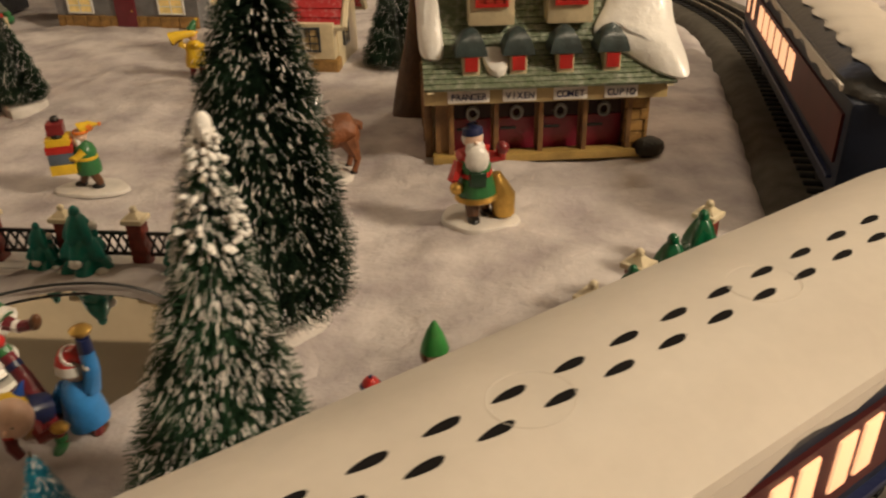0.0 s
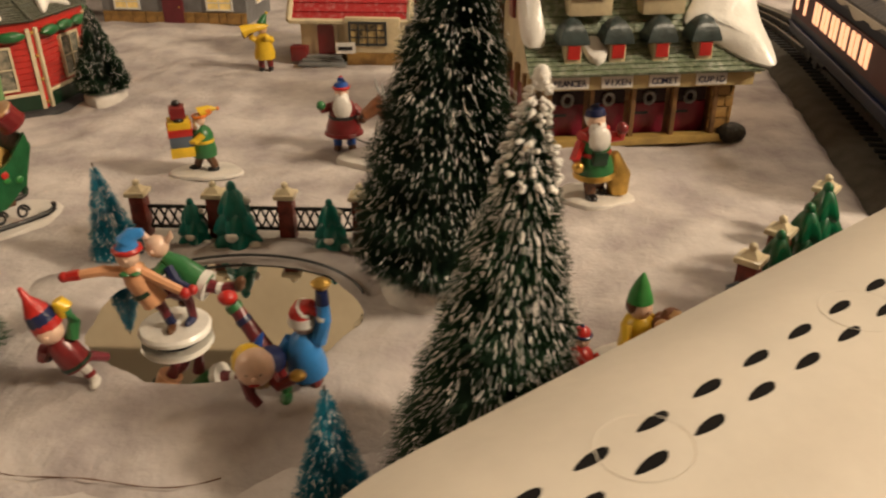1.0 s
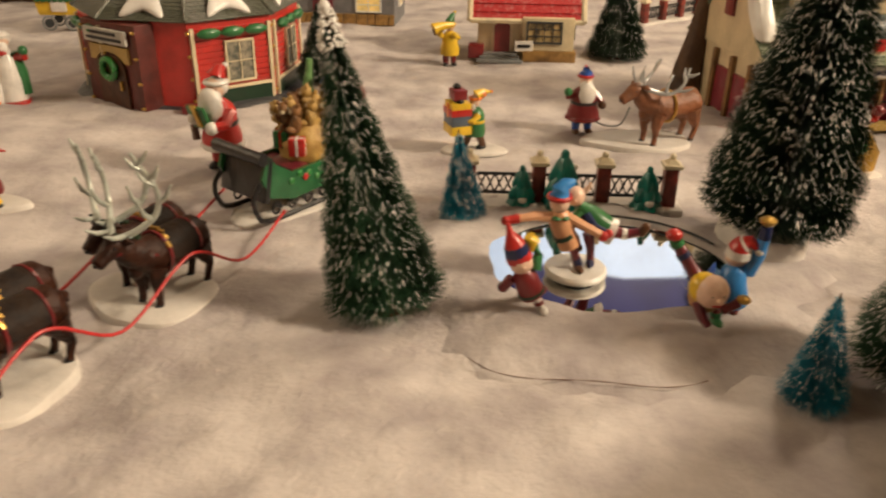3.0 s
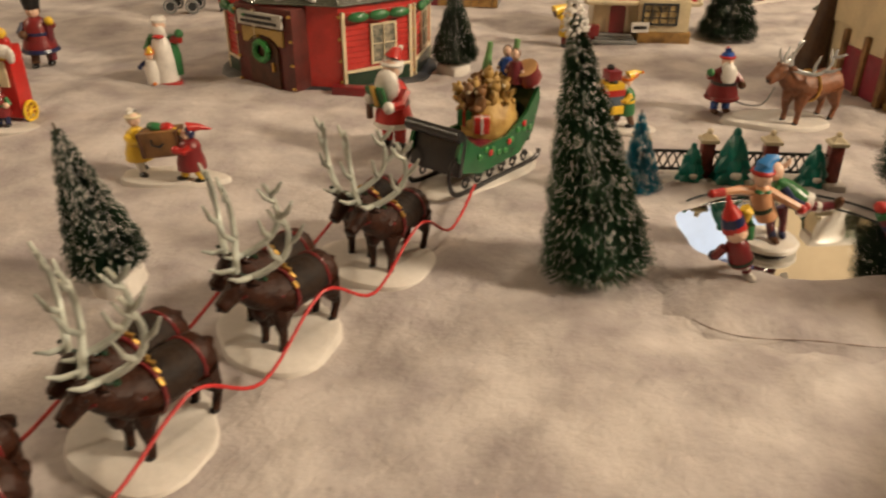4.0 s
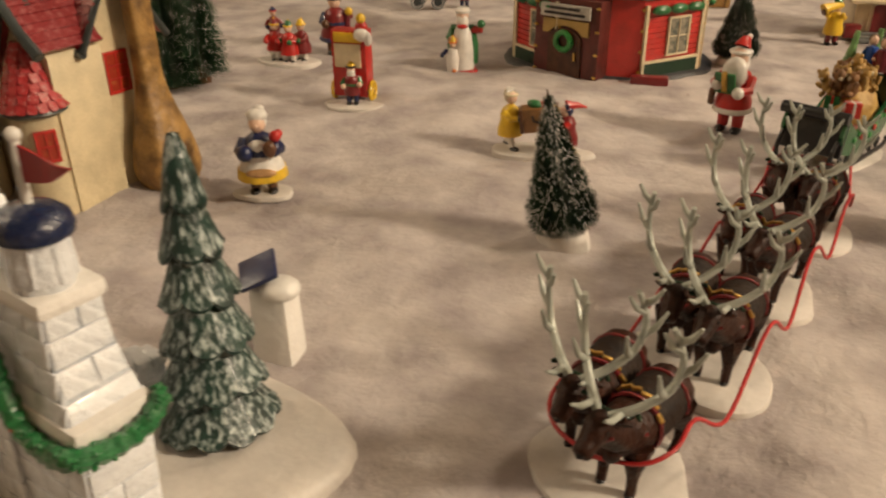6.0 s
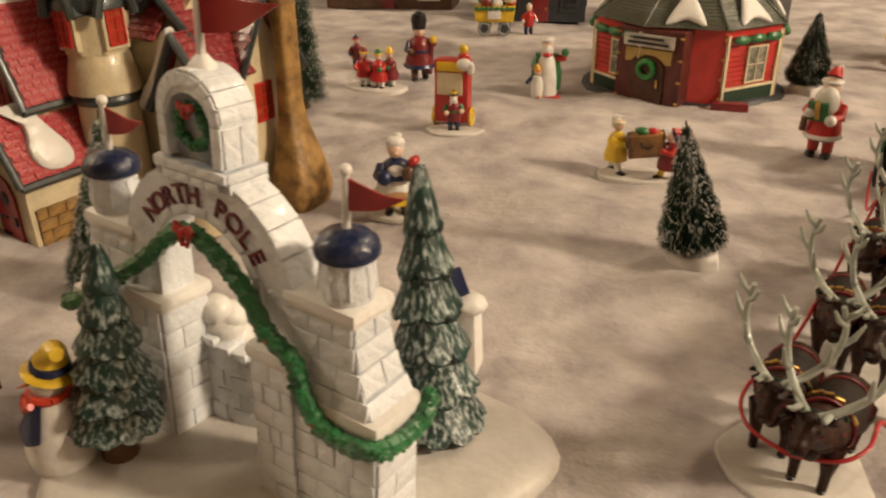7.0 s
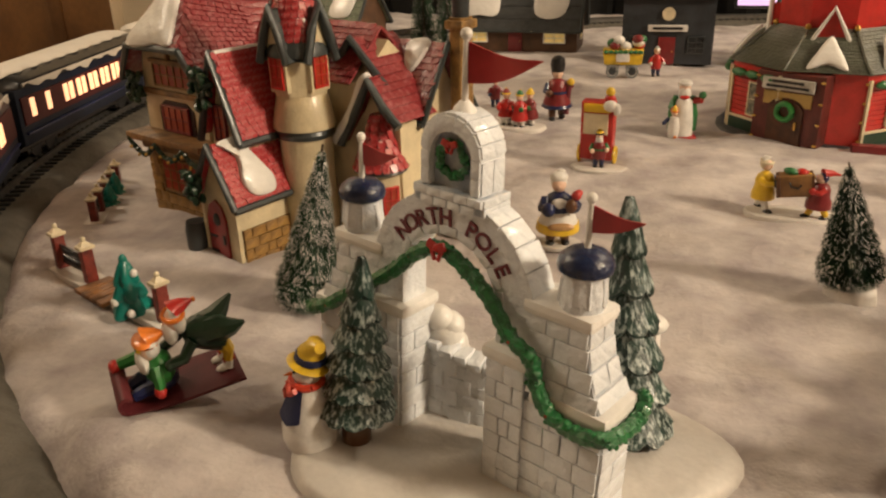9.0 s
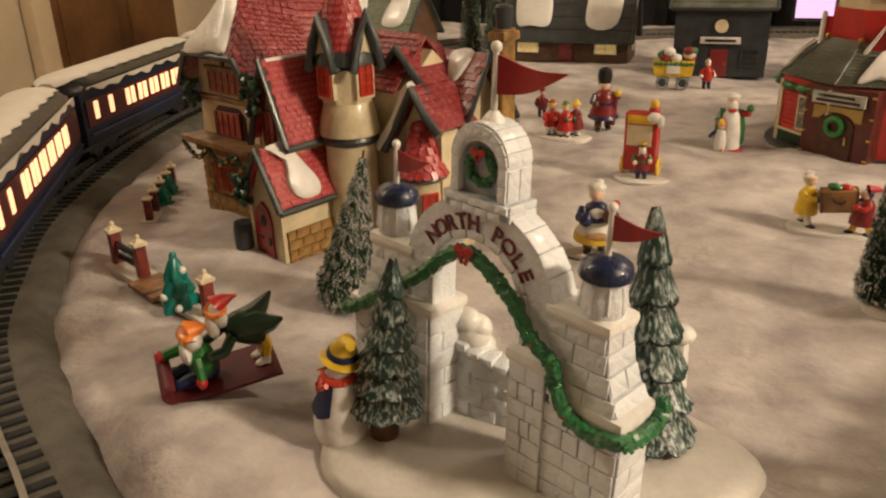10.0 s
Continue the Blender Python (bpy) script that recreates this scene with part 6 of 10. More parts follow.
    tr = part("turret", lathe(bmesh.new(), [(0.029, -0.004), (0.028, 0.100), (0.029, 0.108), (0.0335, 0.1085), (0.0335, 0.112), (0.030, 0.126), (0.026, 0.139), (0.024, 0.141)], 28, (tx, ty, 0)), PLASTER, h, "round cream turret with flared skirt")
    part("turret_band", lathe(bmesh.new(), [(0.0300, 0.100), (0.0318, 0.104), (0.0300, 0.108)], 28, (tx, ty, 0)), DTRIM, tr, "dark band")
    oct_ = [(tx + 0.0285 * math.cos(a), ty + 0.0285 * math.sin(a)) for a in (math.pi / 8 + math.pi / 4 * k for k in range(8))]
    rm = part("turret_room", prism(bmesh.new(), oct_, 0.138, 0.176), PLASTER, h)
    for k in range(4):
        a = math.pi / 2 * k
        cx, cy = tx + 0.0275 * math.cos(a), ty + 0.0275 * math.sin(a)
        deg = math.degrees(a) + 90
        bay = bmesh.new()
        plate(bay, [(-0.0125, 0.142), (0.0125, 0.142), (0.0125, 0.178), (0.0, 0.206), (-0.0125, 0.178)], -0.0025, 0.012)
        bmesh.ops.transform(bay, matrix=pose(cx, cy, 0, 0, 0, deg), verts=bay.verts)
        by = part("turret_gable", bay, PLASTER, h, "cream window bay with a gable")
        c = pose(cx, cy, 0, 0, 0, deg) @ Vector((0, -0.0032, 0.160))
        window_on(by, tuple(c), 0.0165, 0.028, deg, 2, 3, RED, GLOWRED, "bright red turret window")
        bb = tube(bmesh.new(), [(-0.020, -0.007, 0.167), (-0.011, -0.0065, 0.190), (0.0, -0.006, 0.211), (0.011, -0.0065, 0.190), (0.020, -0.007, 0.167)], 0.0044, 8)
        bmesh.ops.transform(bb, matrix=pose(cx, cy, 0, 0, 0, deg), verts=bb.verts)
        part("bargeboard", bb, DTRIM, by, "dark rounded gable edge")
        gr = course_slope(bmesh.new(), (0.020, -0.006, 0.168), (0.020, 0.020, 0.168), (0.0, 0.020, 0.211), (0.0, -0.006, 0.211), 4)
        course_slope(gr, (-0.020, 0.020, 0.168), (-0.020, -0.006, 0.168), (0.0, -0.006, 0.211), (0.0, 0.020, 0.211), 4)
        bmesh.ops.transform(gr, matrix=pose(cx, cy, 0, 0, 0, deg), verts=gr.verts)
        part("gable_roof", gr, DTRIM, by, "dark gable roof", False)
    part("turret_skirt", lathe(bmesh.new(), [(0.027, 0.170), (0.0345, 0.1715), (0.034, 0.176), (0.025, 0.192), (0.020, 0.196)], 24, (tx, ty, 0)), DTRIM, h, "dark eave of the turret roof")
    bm = bmesh.new()
    R = lambda u: 0.0265 * (1 - u) ** 0.95 + 0.0012
    lathe(bm, [(R(k / 30), 0.183 + 0.088 * k / 30) for k in range(31)], 24, (tx, ty, 0))
    tc = part("turret_roof", bm, BRIGHTROOF, h, "steep red shingled cone")
    for k in range(14):
        u = k / 14
        n = max(5, int(2 * math.pi * R(u) / 0.0066))
        for j in range(n):
            a = 2 * math.pi * (j + 0.5 * (k % 2)) / n
            if math.cos(a - radians(-36)) < -0.1:
                continue
            ob = new("shingle", SHINGLES[(0.0068, 0.0056, BRIGHTROOF.name)])
            ob.parent = tc
            ob.matrix_local = pose(tx + (R(u) + 0.0006) * math.cos(a), ty + (R(u) + 0.0006) * math.sin(a), 0.186 + 0.088 * u, 0, 0, math.degrees(a) + 90) @ Matrix.Rotation(radians(66), 4, "X")
    shift(-0.008, 0.008, 0.83, 0.045, 0.003)
    # right wing with the ridge along the house
    x0, x1, y0, y1 = 0.040, 0.112, 0.070, 0.130
    wl = part("right_wing", gable_body(x0, x1, y0, y1, -0.004, 0.112, 0.165, "x"), PLASTER, h)
    bm = course_slope(bmesh.new(), (0.036, 0.062, 0.113), (0.122, 0.062, 0.113), (0.120, 0.100, 0.173), (0.036, 0.100, 0.173), 9)
    course_slope(bm, (0.122, 0.138, 0.113), (0.036, 0.138, 0.113), (0.036, 0.100, 0.173), (0.120, 0.100, 0.173), 9)
    rf = part("right_roof", bm, ROOFRED, h, "dark red shingle roof", False)
    shingle_slope(rf, (0.036, 0.062, 0.113), (0.122, 0.062, 0.113), (0.120, 0.100, 0.173), (0.036, 0.100, 0.173), 0.0072, 0.0062, ROOFRED, 9, False)
    part("eave_edge", tube(bmesh.new(), [(0.040, 0.061, 0.111), (0.123, 0.061, 0.111)], 0.0036, 7), DTRIM, rf, "dark rounded eave")
    thick_gable(rf, [(0.122, 0.061, 0.111), (0.121, 0.100, 0.174), (0.122, 0.139, 0.111)], 0.0030)
    snow_patch(rf, [(0.080, 0.098, 0.172), (0.081, 0.090, 0.160), (0.087, 0.084, 0.150), (0.094, 0.084, 0.150), (0.100, 0.090, 0.160), (0.104, 0.099, 0.174), (0.092, 0.102, 0.176)], 0.004)
    window_on(wl, (x1 + 0.001, 0.094, 0.090), 0.019, 0.030, 90, 2, 3, RED, GLOWRED, "bright red window")
    part("corner_post", box(bmesh.new(), (x1 + 0.001, y0 + 0.002, 0.05), (0.005, 0.006, 0.108), bev=0.001), BRONZE, h, "tan corner post")
    # upper and lower front gables of the right wing
    wl = part("upper_gable", plate(bmesh.new(), [(0.030, 0.10), (0.088, 0.10), (0.088, 0.146), (0.058, 0.174), (0.030, 0.140)], 0.050, 0.10), PLASTER, h, "cream upper gable")
    bm = course_slope(bmesh.new(), (0.094, 0.045, 0.146), (0.094, 0.10, 0.146), (0.058, 0.10, 0.181), (0.058, 0.045, 0.181), 6)
    course_slope(bm, (0.022, 0.10, 0.142), (0.022, 0.045, 0.142), (0.058, 0.045, 0.181), (0.058, 0.10, 0.181), 6)
    rf = part("upper_gable_roof", bm, ROOFRED, h, "dark red shingle roof", False)
    thick_gable(rf, [(0.022, 0.044, 0.140), (0.058, 0.044, 0.181), (0.096, 0.044, 0.144)], 0.0040)
    wl = part("front_gable", plate(bmesh.new(), [(0.064, -0.004), (0.118, -0.004), (0.118, 0.112), (0.092, 0.146), (0.064, 0.098)], 0.036, 0.080), PLASTER, h, "cream front gable")
    bm = course_slope(bmesh.new(), (0.122, 0.028, 0.118), (0.122, 0.080, 0.118), (0.092, 0.080, 0.152), (0.092, 0.028, 0.152), 6)
    course_slope(bm, (0.056, 0.080, 0.094), (0.056, 0.028, 0.094), (0.074, 0.028, 0.120), (0.074, 0.080, 0.120), 5)
    course_slope(bm, (0.074, 0.080, 0.120), (0.074, 0.028, 0.120), (0.092, 0.028, 0.152), (0.092, 0.080, 0.152), 5)
    rf = part("front_gable_roof", bm, ROOFRED, h, "dark red sweeping shingle roof", False)
    shingle_slope(rf, (0.056, 0.080, 0.094), (0.056, 0.028, 0.094), (0.074, 0.028, 0.120), (0.074, 0.080, 0.120), 0.0072, 0.0062, ROOFRED, 11, False)
    shingle_slope(rf, (0.074, 0.080, 0.120), (0.074, 0.028, 0.120), (0.092, 0.028, 0.152), (0.092, 0.080, 0.152), 0.0072, 0.0062, ROOFRED, 12, False)
    thick_gable(rf, [(0.055, 0.027, 0.092), (0.074, 0.027, 0.120), (0.092, 0.027, 0.152), (0.108, 0.027, 0.130), (0.124, 0.027, 0.116)], 0.0042)
    snow_patch(rf, [(0.091, 0.024, 0.155), (0.084, 0.024, 0.142), (0.074, 0.024, 0.124), (0.062, 0.022, 0.105), (0.052, 0.022, 0.093), (0.056, 0.036, 0.096), (0.066, 0.040, 0.110), (0.078, 0.036, 0.130), (0.090, 0.034, 0.154)], 0.005)
    # little half-round turret under the front gable
    lx, ly = 0.099, 0.030
    lt = part("little_turret", lathe(bmesh.new(), [(0.018, -0.004), (0.0172, 0.078)], 20, (lx, ly, 0)), PLASTER, h, "little round cream turret")
    bm = bmesh.new()
    R2 = lambda u: 0.0225 * (1 - 0.8 * u)
    lathe(bm, [(R2(k / 16), 0.078 + 0.046 * k / 16) for k in range(17)], 20, (lx, ly, 0))
    lr = part("little_roof", bm, BRIGHTROOF, lt, "red shingled half cone")
    bm = bmesh.new()
    for k in range(7):
        u = k / 7
        n = max(5, int(2 * math.pi * R2(u) / 0.0068))
        for j in range(n):
            a = 2 * math.pi * (j + 0.5 * (k % 2)) / n
            m = pose(lx + (R2(u) + 0.0004) * math.cos(a), ly + (R2(u) + 0.0004) * math.sin(a), 0.0805 + 0.046 * u, 0, 0, math.degrees(a) + 90) @ Matrix.Rotation(radians(62), 4, "X")
            vs = [bm.verts.new(m @ g.co) for g in SHINGLES[(0.0068, 0.0056, BRIGHTROOF.name)].vertices]
            for f in SHINGLES[(0.0068, 0.0056, BRIGHTROOF.name)].polygons:
                bm.faces.new([vs[i] for i in f.vertices])
    sh = part("shingles", bm, BRIGHTROOF, lt)
    sh["kind"] = "stuff"
    part("band", lathe(bmesh.new(), [(0.0205, 0.0735), (0.0238, 0.076), (0.0225, 0.0795)], 20, (lx, ly, 0)), DTRIM, lt)
    window_on(lt, (lx + 0.0165, ly - 0.0075, 0.052), 0.013, 0.022, 66, 2, 2, RED, GLOWRED, "small red window")
    # stone chimney, flared at the foot
    ch = bmesh.new()
    for k in range(21):
        u = k / 20
        q = min(1.0, max(0.0, (u - 0.06) / 0.42))
        v = q * q * (3 - 2 * q)
        w, d = 0.040 - 0.025 * v, 0.050 - 0.030 * v
        tuck = 0.80 + 0.20 * min(1.0, u / 0.09) ** 0.5
        ring = []
        for j in range(20):
            t = 2 * math.pi * (j + 0.5) / 20
            cx, sy = math.cos(t), math.sin(t)
            ring.append((math.copysign(abs(cx) ** 0.5, cx) * tuck, math.copysign(abs(sy) ** 0.5, sy) * tuck))
        vs = [ch.verts.new((0.128 + 0.005 * (1 - v) + sx * w / 2, 0.110 + sy * d / 2, 0.200 * u - 0.004)) for sx, sy in ring]
        if k:
            for j in range(20):
                ch.faces.new((last[j], last[(j + 1) % 20], vs[(j + 1) % 20], vs[j]))
        last = vs
    ch.faces.new(last)
    cm = part("chimney", ch, STONE, h, "tall tan stone chimney with a flared foot")
    part("chimney_shoulder", box(bmesh.new(), (0.128, 0.110, 0.190), (0.019, 0.024, 0.008), bev=0.002), STONE, cm)
    part("chimney_pot", lathe(bmesh.new(), [(0.007, 0.195), (0.008, 0.214), (0.006, 0.216)], 12, (0.128, 0.110, 0)), DGREY, cm)
    shift(0.009, 0.0)
    return h


big_house()
for x, y, hh, sd in ((-0.845, 0.66, 0.215, 31), (-0.815, 0.645, 0.205, 32)):
    brush_tree(at(x, y), hh, 0.030, "slim frosted bottle brush tree behind the lodge", 2600, 700, FIR, base="wood", seed=sd)


def red_studio():
    """Eight-sided red studio with a grey tent roof and lantern."""
    rn = random.Random(5)
    s = thing("red_studio", at(-0.440, 0.811, -6.8, size=0.95), "red eight-sided studio with grey snowy roof and wreathed door", "model house")
    R = 0.103
    ang = [radians(-112.5 + 45 * k) for k in range(8)]
    oc = [(R * math.cos(a), R * math.sin(a)) for a in ang]
    bd = part("wall", prism(bmesh.new(), oc, 0, 0.084), REDSIDE, s, "red boarded walls")
    for k in range(8):
        a, b = Vector((*oc[k], 0)), Vector((*oc[(k + 1) % 8], 0))
        mid = (a + b) / 2
        rz = math.degrees(math.atan2(mid.y, mid.x)) + 90
        ln = (b - a).length
        fm = pose(mid.x, mid.y, 0, 0, 0, rz)
        if k in (0,):
            continue
        for j in range(13):
            bm = box(bmesh.new(), (0, -0.0004, 0.010 + j * 0.0052), (ln * 0.96, 0.0016, 0.0047), (12, 0, 0))
            bmesh.ops.transform(bm, matrix=fm, verts=bm.verts)
            part("siding", bm, REDSIDE, bd, "", False)
        for x in (-ln * 0.46, ln * 0.46):
            bm = box(bmesh.new(), (x, -0.002, 0.040), (0.0036, 0.003, 0.072), bev=0.0005)
            bmesh.ops.transform(bm, matrix=fm, verts=bm.verts)
            part("corner_board", bm, CREAM, s, "cream corner board")
        bm = box(bmesh.new(), (0, -0.002, 0.021), (ln * 0.92, 0.003, 0.003), bev=0.0005)
        bmesh.ops.transform(bm, matrix=fm, verts=bm.verts)
        part("rail", bm, CREAM, s, "cream board")
        bm = box(bmesh.new(), (0, -0.002, 0.012), (ln * 0.9, 0.0024, 0.014))
        bmesh.ops.transform(bm, matrix=fm, verts=bm.verts)
        part("panel", bm, DGREEN, s, "dark green panel")
        c = fm @ Vector((0.006, -0.0022, 0.044))
        window_on(bd, tuple(c), 0.026, 0.036, rz, 2, 2, CREAM, mat("dim_curtained_pane", (0.10, 0.11, 0.09), 0.2, 0.5, 200.0, second=(0.45, 0.40, 0.30)), "cream window with drawn curtains")
        bm = bmesh.new()
        for q in range(3):
            ball(bm, ((q - 1) * ln * 0.28, -0.006, 0.071), (ln * 0.15, 0.005, 0.0048), u=9, v=6)
        bmesh.ops.transform(bm, matrix=fm, verts=bm.verts)
        part("swag", bm, GREEN, s, "green swags under the eave")
    # porch block with the door, turned to the front
    fm = pose(-0.030, -0.092, 0, 0, 0, -24)
    pw = bmesh.new()
    box(pw, (0, 0.016, 0.040), (0.074, 0.046, 0.080), bev=0.0012)
    bmesh.ops.transform(pw, matrix=fm, verts=pw.verts)
    pw = part("porch_wall", pw, mat("dark_red_boards", (0.13, 0.022, 0.016), 0.4, 0.2, 80.0, 0.0006, 160.0, coat=0.2), s, "dark red porch wall")

    def on_porch(name, bm, material, label="", smooth=True):
        bmesh.ops.transform(bm, matrix=fm, verts=bm.verts)
        return part(name, bm, material, s, label, smooth)

    arc = [(0.019 * math.cos(a), 0.040 + 0.012 * math.sin(a)) for a in (math.pi * k / 10 for k in range(11))]
    on_porch("door", plate(bmesh.new(), [(0.019, 0.003)] + arc + [(-0.019, 0.003)], -0.0095, -0.0065), mat("brown_plank_door", (0.10, 0.035, 0.014), 0.4, 0.25, 90.0, 0.0006, 160.0), "arched brown plank door")
    on_porch("lintel", plate(bmesh.new(), [(0.026, 0.046), (0.026, 0.060), (-0.026, 0.060), (-0.026, 0.046)] + [(0.021 * math.cos(a), 0.041 + 0.0135 * math.sin(a)) for a in (math.pi - math.pi * k / 8 for k in range(1, 8))], -0.0092, -0.0068), mat("ochre_panel", (0.45, 0.30, 0.09), 0.4, 0.15, 60.0), "ochre panel over the door")
    bm = tube(bmesh.new(), [(0.0085 * math.cos(a), -0.012, 0.040 + 0.0085 * math.sin(a)) for a in (2 * math.pi * k / 16 for k in range(17))], 0.0030, 7)
    on_porch("wreath", bm, BGREEN, "green wreath on the door")
    sg = on_porch("sign", box(bmesh.new(), (0, -0.0102, 0.0685), (0.056, 0.003, 0.0125), bev=0.0006), mat("weathered_sign", (0.56, 0.54, 0.48), 0.5, 0.15, 90.0), "grey sign board")
    for z, w in ((0.0712, 0.034), (0.0662, 0.046)):
        bm = box(bmesh.new(), (0, -0.0122, z), (w, 0.0008, 0.0026))
        bmesh.ops.transform(bm, matrix=fm, verts=bm.verts)
        part("lettering_bar", bm, BLACK, sg)
    for x in (-0.035, 0.035):
        for z in (0.008, 0.030, 0.052, 0.074):
            on_porch("hinge_bead", ball(bmesh.new(), (x, -0.008, z), (0.0026, 0.0016, 0.0014), u=8, v=5), GOLD)
    on_porch("latch", box(bmesh.new(), (0.013, -0.0108, 0.026), (0.002, 0.002, 0.008)), GOLD)
    part("planter", box(bmesh.new(), (0.052, -0.108, 0.007), (0.036, 0.012, 0.012), (0, 0, 2), bev=0.002), DRED, s, "dark red planter box")
    part("footing", slab([(x * 1.06, y * 1.06) for x, y in blob(R, 24, 0.06, 3)], 0.007), mat("dark_slate_footing", (0.06, 0.06, 0.065), 0.45, 0.25, 80.0, 0.001, 150.0), s, "dark slate footing")
    # roof: eight lapped slopes with flared eaves
    prof = [(R * 1.045, 0.082), (R * 0.94, 0.090), (R * 0.77, 0.104), (R * 0.58, 0.121)]
    rf = part("roof_core", lathe(bmesh.new(), [(R * 0.95, 0.080), (R * 0.56, 0.1190)], 8), GREYROOF, s)
    for k in range(8):
        a0, a1 = ang[k], ang[(k + 1) % 8]
        edges = [((r * math.cos(a0), r * math.sin(a0), z), (r * math.cos(a1), r * math.sin(a1), z)) for r, z in prof]
        part("roof_panel", course_strip(bmesh.new(), edges, 5, 0.0007), GREYROOF, rf, "grey glittering roof slope", False)
    for k in range(8):
        a = ang[k]
        part("hip", tube(bmesh.new(), [(r * math.cos(a), r * math.sin(a), z + 0.001) for r, z in prof], 0.0016, 6), GREYROOF, rf)
        am = (ang[k] + radians(22.5))
        p = []
        for r, z, da in ((R * 1.02, 0.083, -0.20), (R * 0.95, 0.088, 0.0), (R * 1.02, 0.083, 0.20), (R * 0.83, 0.104, 0.10), (R * 0.74, 0.113, 0.0), (R * 0.86, 0.101, -0.12)):
            p.append((r * 0.94 * math.cos(am + da), r * 0.94 * math.sin(am + da), z + 0.0015))
        if k % 2 == 0 or k == 1:
            snow_patch(rf, p, 0.003)
    for k in (0, 2, 4, 6):
        a = ang[k] + radians(22.5)
        g = bmesh.new()
        plate(g, [(-0.020, 0.0), (0.020, 0.0), (0.0, 0.036)], -0.004, 0.02)
        bmesh.ops.transform(g, matrix=pose(0.060 * math.cos(a), 0.060 * math.sin(a), 0.104, 0, 0, math.degrees(a) + 90), verts=g.verts)
        gb = part("roof_gable", g, RED, s, "small red gable")
        ed = tube(bmesh.new(), [(-0.022, -0.005, -0.002), (0.0, -0.005, 0.039), (0.022, -0.005, -0.002)], 0.0028, 7)
        bmesh.ops.transform(ed, matrix=pose(0.060 * math.cos(a), 0.060 * math.sin(a), 0.104, 0, 0, math.degrees(a) + 90), verts=ed.verts)
        part("gable_snow", ed, CERAMIC, gb, "white snowy gable edge")
    part("upper_band", prism(bmesh.new(), [(0.059 * math.cos(a), 0.006 + 0.059 * math.sin(a)) for a in ang], 0.108, 0.152), RED, s, "red band under the upper storey")
    lan = part("upper_storey", prism(bmesh.new(), [(0.056 * math.cos(a), 0.006 + 0.056 * math.sin(a)) for a in ang], 0.150, 0.204), PLASTER, s, "cream upper storey")
    for k in range(8):
        a = ang[k] + radians(22.5)
        window_on(lan, (0.0522 * math.cos(a), 0.006 + 0.0522 * math.sin(a), 0.178), 0.024, 0.028, math.degrees(a) + 90, 2, 2, RED, GLOWRED, "small red window")
    part("upper_roof", lathe(bmesh.new(), [(0.062, 0.202), (0.040, 0.228), (0.004, 0.262)], 8, (0, 0.014, 0)), GREYROOF, s, "", False)
    for k in range(8):
        a = ang[k]
        part("gilt_bead", ball(bmesh.new(), (R * 0.60 * math.cos(a), R * 0.60 * math.sin(a), 0.122), 0.0034, u=10, v=7), GOLD, s)
        for z in (0.012, 0.032, 0.052, 0.072):
            part("gilt_bead", ball(bmesh.new(), ((R + 0.001) * math.cos(a), (R + 0.001) * math.sin(a), z), 0.0017, u=8, v=6), GOLD, s)
    return s


red_studio()


